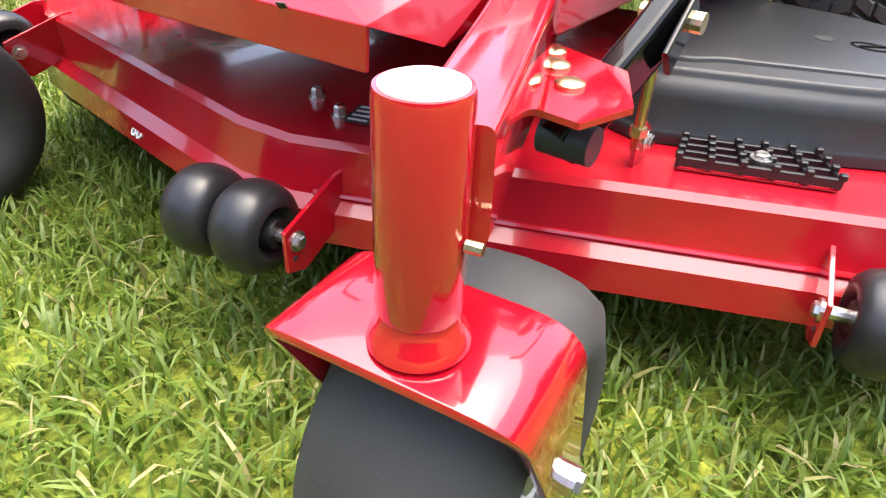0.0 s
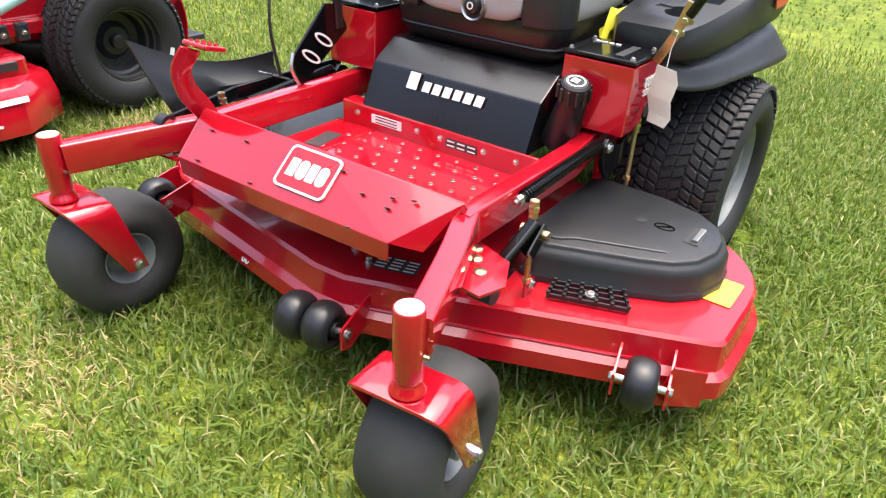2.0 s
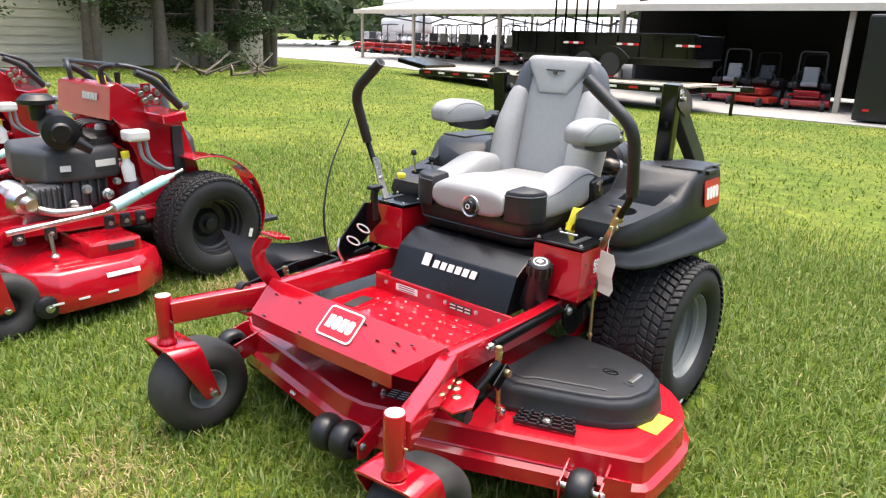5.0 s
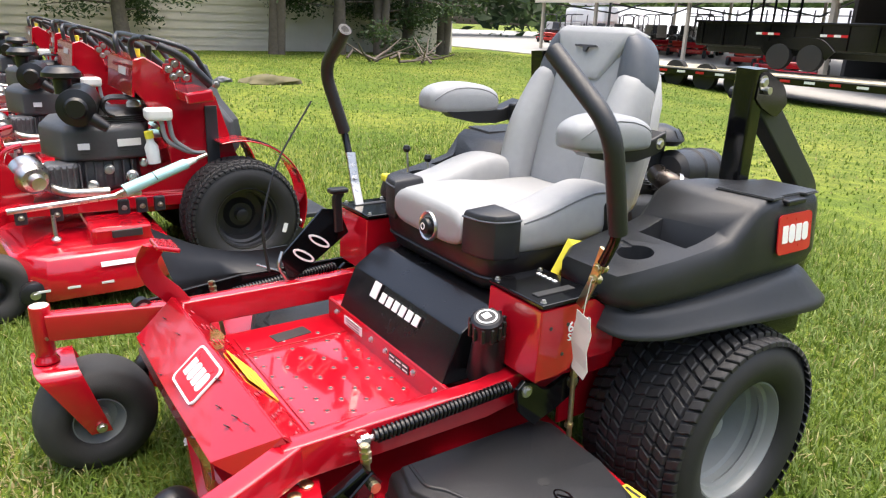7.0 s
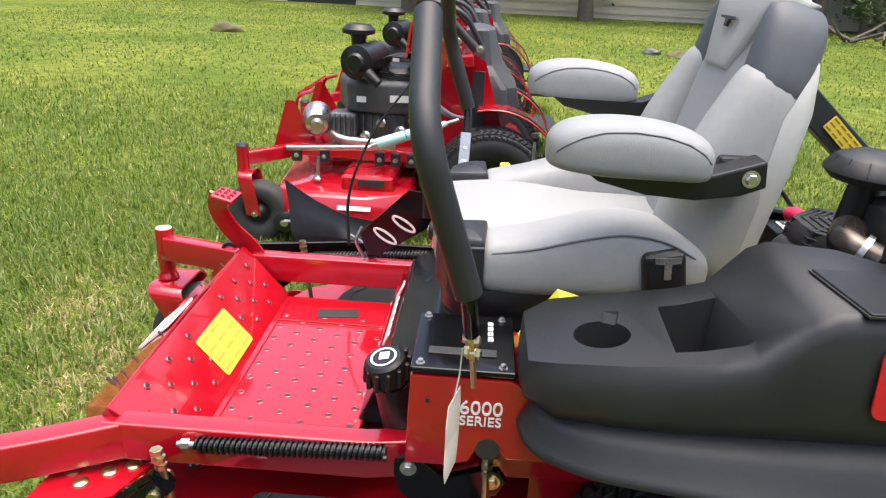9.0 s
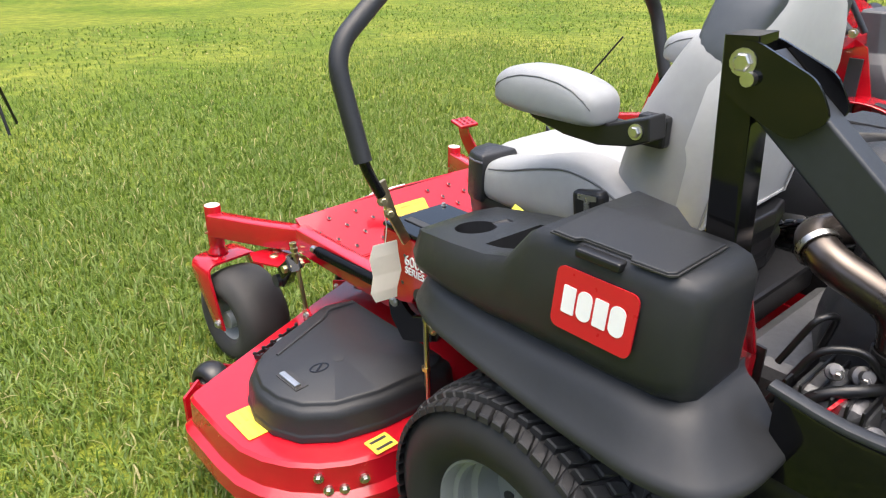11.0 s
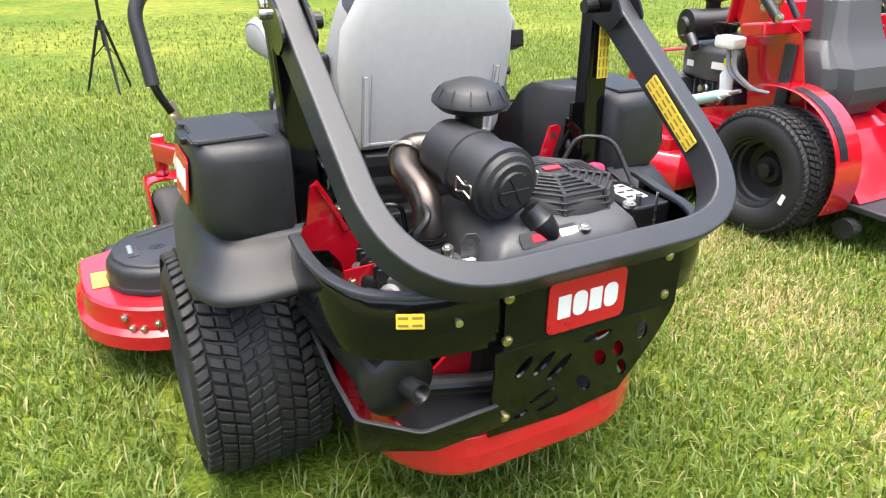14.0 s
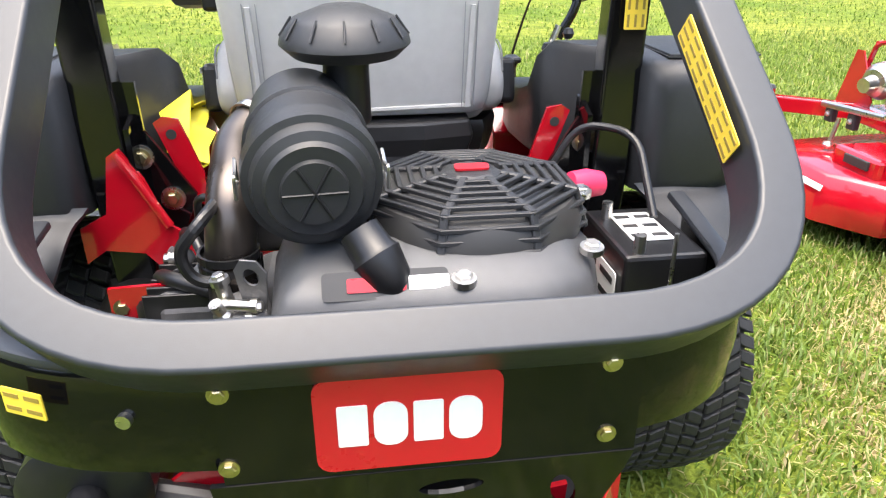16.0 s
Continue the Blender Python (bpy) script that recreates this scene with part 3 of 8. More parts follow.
# ---- trees ----
def leaf_material(name, a, b):
    m = bpy.data.materials.new(name)
    m.use_nodes = True
    nt = m.node_tree
    for n in list(nt.nodes):
        nt.nodes.remove(n)
    out = nt.nodes.new("ShaderNodeOutputMaterial")
    geo = nt.nodes.new("ShaderNodeNewGeometry")
    ramp = nt.nodes.new("ShaderNodeValToRGB")
    for i, (pos, col) in enumerate(((0.0, a), (1.0, b))):
        ramp.color_ramp.elements[i].position, ramp.color_ramp.elements[i].color = pos, (*col, 1)
    nt.links.new(geo.outputs["Random Per Island"], ramp.inputs[0])
    df, tl, gl = nt.nodes.new("ShaderNodeBsdfDiffuse"), nt.nodes.new("ShaderNodeBsdfTranslucent"), nt.nodes.new("ShaderNodeBsdfGlossy")
    gl.inputs["Roughness"].default_value = 0.45
    for n in (df, tl):
        nt.links.new(ramp.outputs[0], n.inputs[0])
    m1, m2 = nt.nodes.new("ShaderNodeMixShader"), nt.nodes.new("ShaderNodeMixShader")
    m1.inputs[0].default_value, m2.inputs[0].default_value = 0.35, 0.03
    nt.links.new(df.outputs[0], m1.inputs[1]), nt.links.new(tl.outputs[0], m1.inputs[2])
    nt.links.new(m1.outputs[0], m2.inputs[1]), nt.links.new(gl.outputs[0], m2.inputs[2])
    nt.links.new(m2.outputs[0], out.inputs[0])
    return m


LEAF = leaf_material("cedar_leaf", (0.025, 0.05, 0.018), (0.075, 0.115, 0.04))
LEAF_HAZY = leaf_material("hazy_leaf", (0.06, 0.11, 0.03), (0.16, 0.22, 0.07))
BARK = paint("grey_brown_bark", (0.13, 0.105, 0.085), 0.9, vary=0.35, grain=12, bump=0.9, bump_scale=30)


def flakes(centres, spread, size, per, rng, flat=0.6):
    """Small leaf clumps scattered about centres."""
    c = np.repeat(np.array(centres), per, axis=0)
    n = len(c)
    p = c + rng.normal(0, 1, (n, 3)) * np.array(spread)
    u = rng.normal(0, 1, (n, 3))
    u[:, 2] *= flat
    u /= np.linalg.norm(u, axis=1)[:, None]
    w = rng.normal(0, 1, (n, 3))
    v = np.cross(u, w)
    v /= np.linalg.norm(v, axis=1)[:, None]
    s = (size * rng.uniform(0.5, 1.3, n))[:, None]
    vs = np.stack([p - u * s, p + v * s * 0.42, p + u * s, p - v * s * 0.42], axis=1).reshape(-1, 3)
    f = np.arange(n * 4).reshape(-1, 4)
    me = bpy.data.meshes.new("crown")
    me.from_pydata(vs.tolist(), [], f.tolist())
    return me


def tree(x, y, h, r, seed, clear=1.6, lean=0.0):
    rng = np.random.default_rng(seed)
    z = ground_z(x, y) - 0.1
    t = thing("cedar_tree", (x, y, z), "evergreen tree with brown trunk and dark green crown", "tree", "trees along the wall")
    tp = [(lean * k * h / 6 + rng.normal(0, 0.04), rng.normal(0, 0.04), h * k / 6) for k in range(7)]
    bm = sweep(tp, ring(0.19, 10), (0, 1, 0), None, False, [1.35, 1.0, 0.85, 0.7, 0.5, 0.35, 0.15])
    if seed % 2:
        sweep([(0.1, 0.05, 0), (0.38, 0.1, h * 0.3), (0.45, 0.1, h * 0.6)], ring(0.13, 8), (0, 1, 0), bm, False, [1.2, 0.9, 0.4])
    cs = []
    for k in range(46):
        zz = clear + (h - clear) * (k + 0.5) / 46
        a = rng.uniform(0, 6.28)
        rad = r * (1 - 0.62 * (k / 46)) * rng.uniform(0.6, 1.1)
        tip = Vector((math.cos(a) * rad, math.sin(a) * rad, zz + rng.uniform(-0.3, 0.15)))
        base = Vector((lean * zz, 0, zz - 0.1))
        sweep([base, base.lerp(tip, 0.5) + Vector((0, 0, 0.1)), tip], ring(0.03, 5), (0, 0, 1), bm, False, [1.2, 0.8, 0.3])
        for s in (0.45, 0.7, 0.95):
            cs.append(tuple(base.lerp(tip, s) + Vector((0, 0, -0.08))))
    smooth(part("trunk", bm, BARK, t), 60)
    me = flakes(cs, (0.25, 0.25, 0.16), 0.075, 90, rng)
    me.materials.append(LEAF)
    o = new("crown", me)
    o.parent = t
    return t


for i, (x, y, h, r, cl) in enumerate(((-20.9, -2.9, 6.5, 2.0, 2.2), (-20.6, -1.5, 7.0, 2.2, 2.0), (-20.6, 2.5, 6.0, 1.6, 1.3), (-20.4, 6.9, 7.5, 2.4, 1.9), (-20.5, 9.05, 7.0, 2.1, 1.6), (-20.3, 10.5, 6.0, 1.9, 0.5), (-20.5, 11.8, 7.0, 1.9, 1.3), (-20.5, 13.2, 7.0, 1.8, 1.5))):
    tree(x, y, h * 1.35, r * 1.3, 12 + i, cl)

# woods beyond, their haze put into a paler leaf colour
rng = np.random.default_rng(5)
cs = []
for k in range(900):
    x = rng.uniform(-130, 90)
    cs.append((x, 95 + 0.15 * abs(x) + rng.uniform(0, 14), rng.uniform(0.5, 13 + 3 * math.sin(x * 0.11) + 2 * math.sin(x * 0.37))))
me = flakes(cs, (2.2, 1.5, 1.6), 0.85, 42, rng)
me.materials.append(LEAF_HAZY)
tagged(new("far_woods", me), "belt of leafy trees beyond the yard, haze painted into the leaves", "woods", "", "stuff")
cs = []
for k in range(500):
    y = rng.uniform(-60, 45)
    cs.append((-44 - rng.uniform(0, 12), y, rng.uniform(2, 13)))
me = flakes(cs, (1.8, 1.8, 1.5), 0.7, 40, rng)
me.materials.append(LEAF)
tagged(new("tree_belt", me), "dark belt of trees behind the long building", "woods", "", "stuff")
# unseen belt behind the camera, added to darken reflections in paint and plastic
cs = []
for k in range(1100):
    a = rng.uniform(-2.2, 1.1)
    d = rng.uniform(38, 50)
    cs.append((d * math.cos(a), d * math.sin(a), rng.uniform(0.5, 11 + 3 * math.sin(a * 9) + 2 * math.sin(a * 23))))
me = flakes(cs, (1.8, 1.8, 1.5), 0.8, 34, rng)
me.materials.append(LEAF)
tagged(new("tree_belt", me), "dark unseen belt of leafy trees added round the lawn", "woods", "", "stuff")
# low mound of bare earth, a stone and fallen branches on the slope
EARTH = paint("bare_earth", (0.13, 0.115, 0.06), 0.95, vary=0.3, grain=6, bump=0.8, bump_scale=40)
for nm, x, y, s, lab, mt in (("earth_mound", -11.9, 3.5, 0.42, "small mound of bare brown earth", EARTH), ("field_stone", -12.2, -5.4, 0.22, "grey brown stone lying in the grass", EARTH), ("field_stone", -12.2, 2.65, 0.12, "small grey stone lying in the grass", CAST)):
    bm = bmesh.new()
    bmesh.ops.create_icosphere(bm, subdivisions=3, radius=1)
    for v in bm.verts:
        v.co *= 1 + 0.35 * noise.noise(v.co * 1.7)
        v.co.x *= s
        v.co.y *= s * 1.3
        v.co.z *= s * (0.34 if s > 0.4 else 0.7)
    o = smooth(part(nm, bm, mt, None), 60)
    o.location = (x, y, ground_z(x, y) + 0.02)
    tagged(o, lab, "mound" if s > 0.4 else "stone")
bp_ = thing("brush_pile", (-17.3, 9.9, ground_z(-17.3, 9.9)), "pile of cut branches by the trees", "branches")
rng = np.random.default_rng(9)
for k in range(16):
    a = rng.uniform(0, 6.28)
    o = Vector((rng.normal(0, 0.9), rng.normal(0, 0.9), 0.05))
    part("branch", sweep([o, o + Vector((math.cos(a) * 0.6, math.sin(a) * 0.6, rng.uniform(0.05, 0.3))), o + Vector((math.cos(a) * 1.2, math.sin(a) * 1.1, rng.uniform(0.1, 0.7)))], ring(0.035, 6), (0, 0, 1), None, False, [1.2, 0.9, 0.4]), BARK, bp_)

# ---- the riding mower ----
mower = thing("riding_mower", (0, 0, 0), "red zero-turn riding mower with grey vinyl seat on the lawn", "riding mower")


def caster(px, py, turn, M):
    """One front caster: tube, fork and wheel, trailing by turn degrees."""
    d = Vector((math.sin(radians(turn)), math.cos(radians(turn)), 0))
    s = Vector((d.y, -d.x, 0))
    P = Vector((px, py, 0))
    A = P + d * 0.106 - s * 0.011 + Vector((0, 0, 0.166))
    tube = smooth(part("caster_tube", lathe([(0, 0.385), (0.025, 0.385), (0.027, 0.39), (0.027, 0.522), (0.026, 0.526), (0.0235, 0.526), (0.0235, 0.522), (0, 0.522)], (px, py, 0), (0, 0, 1), 36), RED, M))
    smooth(part("grease_cap", lathe([(0, 0.530), (0.017, 0.5295), (0.0235, 0.527), (0.0242, 0.522), (0, 0.5215)], (px, py, 0), (0, 0, 1), 32), CREAM, tube, "cream plastic cap on the tube"))
    part("grease_fitting", rod(P + Vector((0.028, 0.004, 0.44)), P + Vector((0.038, 0.006, 0.44)), 0.004, None, 8), BRASS, tube)
    smooth(part("weld_boss", lathe([(0, 0.362), (0.033, 0.362), (0.031, 0.37), (0.026, 0.378), (0.024, 0.388), (0, 0.388)], (px, py, 0), (0, 0, 1), 28), RED, M))
    # fork: a wide strap bent over the wheel
    hw, zt = 0.100, 0.358
    C = P + d * 0.016 - s * 0.011
    path = [A + s * (-hw) + Vector((0, 0, -0.018)), C + s * (-hw) + Vector((0, 0, zt)), C + s * hw + Vector((0, 0, zt)), A + s * hw + Vector((0, 0, -0.018))]
    pts = round_path(path, 0.045, 6)
    rows = []
    for p in pts:
        k = min(1.0, max(0.0, (zt - p.z) / 0.2))
        half = 0.054 - 0.026 * k
        rows.append([p - d * half, p + d * half])
    fork = part("caster_fork", sheet(rows, 0.009, 0.002), RED, M)
    smooth(fork, 35)
    wheel = new("caster_wheel")
    wheel.parent = M
    torus_tyre(A, s, 0.166, 0.174, RUBBER_WORN, wheel, 0.075, 0.42, 0.006)
    rim = lathe([(0.075, 0.062), (0.068, 0.066), (0.060, 0.05), (0.05, 0.03), (0.03, 0.03), (0.028, 0.07), (0, 0.07), (0, -0.07), (0.028, -0.07), (0.03, -0.03), (0.05, -0.03), (0.060, -0.05), (0.068, -0.066), (0.075, -0.062)], A, s, 32)
    smooth(part("rim", rim, RIM, wheel), 40)
    for q in (-1, 1):
        bolt(A + s * q * (hw + 0.005), s * q, fork, 0.010)
    return tube


caster(0.523, -1.387, -6, mower)
caster(-0.540, -1.390, 1, mower)

# frame arms and rails
for q in (1, -1):
    pts = round_path([(0.530 * q, -1.372, 0.467), (0.455 * q, -1.175, 0.478), (0.400 * q, -1.05, 0.487)], 0.05)
    smooth(part("caster_arm", sweep(pts, rrect(0.05, 0.075, 0.006), (0, 0, 1)), RED, mower), 35)
    pts = [(0.400 * q, -1.075, 0.487), (0.400 * q, -0.6, 0.487), (0.385 * q, -0.42, 0.50), (0.37 * q, 0.30, 0.50)]
    smooth(part("side_rail", sweep(pts, rrect(0.045, 0.078, 0.005), (0, 0, 1)), RED, mower), 35)

# front plate: an upturned V over the frame
rows = [[(-0.372, -1.083, 0.552), (0.0, -1.08, 0.556), (0.405, -1.072, 0.545)], [(-0.355, -1.186, 0.462), (0.0, -1.186, 0.462), (0.302, -1.180, 0.466)], [(-0.352, -1.183, 0.415), (0.0, -1.183, 0.416), (0.298, -1.177, 0.420)]]
front = part("front_plate", sheet(rows, 0.006, 0.0015), RED, mower)
rows = [[(-0.372, -1.078, 0.553), (0.405, -1.067, 0.546)], [(-0.365, -0.955, 0.418), (0.375, -0.95, 0.418)]]
inner = part("toe_plate", sheet(rows, 0.005, 0.0015), RED, mower)
part("gusset", sheet([[(0.405, -1.072, 0.545), (0.40, -1.05, 0.50)], [(0.302, -1.180, 0.466), (0.36, -1.14, 0.45)]], 0.005), RED, mower)
part("gusset", sheet([[(-0.372, -1.083, 0.552), (-0.38, -1.05, 0.50)], [(-0.355, -1.186, 0.462), (-0.385, -1.13, 0.45)]], 0.005), RED, mower)
nf = Vector((0, -0.662, 0.75)).normalized()
fm = plane_at((0.033, -1.127, 0.5165), (1, 0.01, 0), (0, 0.75, 0.662))
badge(fm, 0.146, 0.098, front)
tm = plane_at((0.017, -0.9985, 0.4725), (-1, 0, 0.0), (0, -0.66, 0.75))
label_plate(tm, 0.172, 0.106, inner, YELLOW, 4, 3, paint("sticker_print", (0.5, 0.36, 0.05), 0.5))
# holes are black chips on the plate, painted for the shade in them
for hx, hv in ((-0.30, 0.03), (-0.285, -0.05), (-0.18, 0.035), (0.19, 0.02), (0.26, 0.035), (0.262, 0.012), (0.20, -0.055), (-0.10, -0.05), (0.31, 0.045), (0.115, 0.05)):
    p = Vector((hx, -1.142, 0.503)) + Vector((0, 0.75, 0.662)) * hv * 1.02 + nf * 0.0005
    part("plate_hole", box(p, (0.010, 0.012, 0.002), 0.0006, (-41, 0, 20)), INK, front)
def dimple(at, n, r, parent, mesh=[]):
    """One raised grip dimple; all share a mesh."""
    if not mesh:
        b0 = lathe([(0.0105, -0.001), (0.0085, 0.0010), (0.0066, 0.0014), (0.006, 0.0004), (0, 0.0004)], (0, 0, 0), (0, 0, 1), 10)
        me = bpy.data.meshes.new("grip_dimple")
        b0.to_mesh(me)
        b0.free()
        me.shade_smooth()
        me.materials.append(RED)
        mesh.append(me)
    o = new("grip_dimple", mesh[0])
    o.parent = parent
    o.matrix_basis = Matrix.Translation(at) @ Vector(n).to_track_quat("Z", "Y").to_matrix().to_4x4() @ Matrix.Diagonal((r, r, 1, 1))
    h = new("dimple_hole", HOLE)
    h.parent = o
    return o


# black disc in each dimple, standing for the shade of a hole
hb = lathe([(0, 0.0009), (0.0058, 0.0009), (0.0058, 0.0), (0, 0.0)], (0, 0, 0), (0, 0, 1), 8)
HOLE = bpy.data.meshes.new("dimple_hole")
hb.to_mesh(HOLE)
hb.free()
HOLE.materials.append(INK)
tn = Vector((0, 0.75, 0.66)).normalized()
for i in range(7):
    for k in range(4):
        x = -0.30 + i * 0.10 + (0.05 if k % 2 else 0)
        if -0.06 < x < 0.10 or x > 0.36:
            continue
        dimple(Vector((x, -1.048, 0.526)).lerp(Vector((x, -0.975, 0.444)), k / 3) + tn * 0.001, tn, 0.85, inner)

# platform
flr = part("foot_platform", box((0.0, -0.795, 0.414), (0.70, 0.33, 0.006), 0.0015), RED, mower)
for i in range(9):
    for k in range(6):
        dimple((-0.235 + i * 0.062 + (0.031 if k % 2 else 0), -0.925 + k * 0.052, 0.417), (0, 0, 1), 0.95, flr)
part("platform_slot", box((-0.262, -0.79, 0.4185), (0.05, 0.11, 0.003), 0.001, (0, 0, 8)), INK, flr)
part("platform_seam", box((-0.205, -0.795, 0.418), (0.006, 0.31, 0.004), 0.001), RED2, flr)
part("platform_seam", box((0.0, -0.94, 0.419), (0.62, 0.006, 0.004), 0.001), RED2, flr)
part("step_riser", box((0.0, -0.633, 0.445), (0.66, 0.012, 0.07), 0.003), RED, mower)
part("step_ledge", box((-0.02, -0.612, 0.478), (0.62, 0.05, 0.008), 0.002), RED, mower)
label_plate(plane_at((-0.16, -0.6400, 0.452), (1, 0, 0), (0, 0, 1)), 0.11, 0.026, mower, WHITE, 3, 1)
label_plate(plane_at((0.10, -0.6400, 0.450), (1, 0, 0), (0, 0, 1)), 0.10, 0.024, mower, INK, 2, 3, WHITE)
for x in (-0.27, -0.05, 0.03, 0.17, 0.27):
    bolt((x, -0.64, 0.455), (0, -1, 0), mower, 0.006)

# seat box with its black front panel
pts = [(-0.64, 0.472), (-0.585, 0.600), (-0.50, 0.655), (-0.10, 0.66), (-0.10, 0.472)]
bm = loft([[(x, y, z) for y, z in pts] for x in (-0.255, 0.292)])
bevel(bm, 0.006, 2)
sbox = smooth(part("seat_box", bm, PANEL_BLACK, mower), 30, True)
zm = plane_at((0.015, -0.6005, 0.569), (1, 0, 0), (0, 0.055, 0.128))
bm = bmesh.new()
for i, (w, h) in enumerate([(0.038, 0.046)] + [(0.028, 0.028)] * 6):
    cx = -0.110 + (0.0 if i == 0 else 0.048 + (i - 1) * 0.0342)
    slab([(cx + x, y + (0.008 if i == 0 else 0)) for x, y in ((-w / 2, -h / 2), (w / 2 - 0.004, -h / 2), (w / 2, h / 2), (-w / 2 + 0.004, h / 2))], 0.003, zm @ pose(0, 0, 0.004), 0, 2, bm)
part("lettering_block", bm, WHITE, sbox, "row of white block shapes on the panel")

# fuel neck with cap
smooth(part("filler_neck", rod((0.328, -0.535, 0.50), (0.368, -0.561, 0.630), 0.046, 0.036, 24), PLASTIC_DK, mower))
bm = lathe([(0, 0.045), (0.030, 0.045), (0.036, 0.040), (0.039, 0.0), (0, 0)], (0.365, -0.566, 0.630), (0.2, -0.25, 1), 24)
cap = smooth(part("fuel_cap", bm, PLASTIC_DK, mower), 30)
bm = bmesh.new()
for i in range(12):
    a = 2 * math.pi * i / 12
    q = Vector((0.2, -0.25, 1)).to_track_quat("Z", "Y")
    box(Vector((0.365, -0.566, 0.630)) + q @ Vector((0.039 * math.cos(a), 0.039 * math.sin(a), 0.018)), (0.009, 0.009, 0.034), 0.002, None, 1, bm)
part("cap_rib", bm, PLASTIC_DK, cap)
q = Vector((0.2, -0.25, 1)).normalized()
part("cap_symbol", holed([(0.024 * math.cos(i * .393), 0.024 * math.sin(i * .393)) for i in range(16)], [[(0.020 * math.cos(i * .393), 0.020 * math.sin(i * .393)) for i in range(16)]], 0.001, plane_at(Vector((0.365, -0.566, 0.630)) + q * 0.0455, (1, 0, -0.2), (0, 1, 0.25))), WHITE, cap)
part("cap_symbol", slab([(-0.012, -0.008), (0.006, -0.008), (0.006, 0.010), (-0.012, 0.010)], 0.001, plane_at(Vector((0.365, -0.566, 0.630)) + q * 0.0455, (1, 0, -0.2), (0, 1, 0.25))), WHITE, cap)


def console(q, M):
    """Red side console with its control plate and lever."""
    pts = [(-0.525, 0.545), (-0.52, 0.715), (-0.36, 0.715), (-0.285, 0.665), (-0.285, 0.565), (-0.36, 0.565), (-0.375, 0.585), (-0.405, 0.585), (-0.42, 0.555), (-0.46, 0.545)]
    bm = loft([[(x * q, y, z) for y, z in pts] for x in (0.305, 0.489)])
    bevel(bm, 0.005, 2)
    c = smooth(part("control_console", bm, RED, M), 30, True)
    part("control_plate", box((0.395 * q, -0.437, 0.724), (0.19, 0.165, 0.010), 0.003), BLACK_GLOSS, c)
    part("lever_slot", box((0.435 * q, -0.44, 0.7302), (0.022, 0.11, 0.003), 0.001), INK, c)
    for x, y in ((0.315, -0.505), (0.475, -0.375), (0.475, -0.505), (0.315, -0.375)):
        bolt((x * q, y, 0.729), (0, 0, 1), c, 0.005)
    bm = bmesh.new()
    for i in range(4):
        box((0.335 * q + i * 0.018, -0.395, 0.7305), (0.012, 0.009, 0.002), 0, None, 1, bm)
    part("print_mark", bm, WHITE, c)
    lv = new("control_lever")
    lv.parent = M
    if q > 0:
        base, end, bend, top = (0.50, -0.42, 0.715), (0.596, -0.435, 0.905), (0.612, -0.502, 1.120), (0.450, -0.514, 1.248)
    else:
        base, end, bend, top = (-0.425, -0.48, 0.715), (-0.552, -0.471, 0.940), (-0.556, -0.538, 1.140), (-0.408, -0.538, 1.262)
    base, end, bend, top = Vector(base), Vector(end), Vector(bend), Vector(top)
    knee = base.lerp(end, 0.62)
    part("lever_blade", sweep([base, base.lerp(end, 0.35), knee + Vector((0, 0, 0.03))], rrect(*((0.009, 0.030) if q < 0 else (0.022, 0.008)), 0.002), (0, 1, 0)), ZINC if q < 0 else BRASS, lv, "flat plated lever blade")
    path = round_path([knee, end, bend, top], 0.06, 8)
    smooth(part("lever_tube", sweep(path, ring(0.0115, 12), (0, 1, 0)), BLACK_GLOSS, lv))
    gp = round_path([end.lerp(bend, 0.02), bend, top], 0.06, 8)
    smooth(part("grip", sweep(gp, ring(0.0195, 16), (0, 1, 0)), PLASTIC, lv, "black foam lever grip"))
    for k in (0.40, 0.56):
        p = base.lerp(end, k)
        bolt(p + (Vector((0, -0.006, 0)) if q > 0 else Vector((0.006, 0, 0.003))), (0, -1, 0.1) if q > 0 else (1, 0, 0.5), lv, 0.0075, BRASS if q > 0 else ZINC)
        bolt(p + Vector((0.006 * q, 0.006, 0)), (0.3 * q, 1, 0.1), lv, 0.0075, BRASS)
    return c


cl = console(1, mower)
console(-1, mower)
lettering("6000", 0.035, plane_at((0.4905, -0.405, 0.661), (0, 1, 0), (0, 0, 1)), cl, WHITE)
lettering("SERIES", 0.0245, plane_at((0.4905, -0.405, 0.637), (0, 1, 0), (0, 0, 1)), cl, WHITE)
# console holes are black discs on the face, shade painted not cut
part("service_hole", rod((0.4885, -0.39, 0.585), (0.4905, -0.39, 0.585), 0.020, None, 20), INK, cl)
for y, z in ((-0.49, 0.67), (-0.44, 0.67), (-0.45, 0.60)):
    part("face_hole", rod((0.4885, y, z), (0.4902, y, z), 0.0045, None, 10), INK, cl)

# seat
seat = new("seat")
seat.parent = mower


def cushion(rings, material, name, parent, label="", tight=0.22):
    ob = part(name, loft(rings), material, parent, label)
    mod = ob.modifiers.new("round", "SUBSURF")
    mod.levels = mod.render_levels = 2
    cr = ob.data.attributes.new("crease_edge", "FLOAT", "EDGE")
    for d in cr.data:
        d.value = tight
    ob.data.shade_smooth()
    return ob


def ring_box(x0, x1, y, z0, z1, c=0.25):
    """A cross-section in x and z at y, corners drawn in."""
    dx, dz = (x1 - x0) * c * 0.5, (z1 - z0) * c
    return [(x0 + dx, y, z0), (x1 - dx, y, z0), (x1, y, z0 + dz), (x1, y, z1 - dz), (x1 - dx, y, z1), (x0 + dx, y, z1), (x0, y, z1 - dz), (x0, y, z0 + dz)]


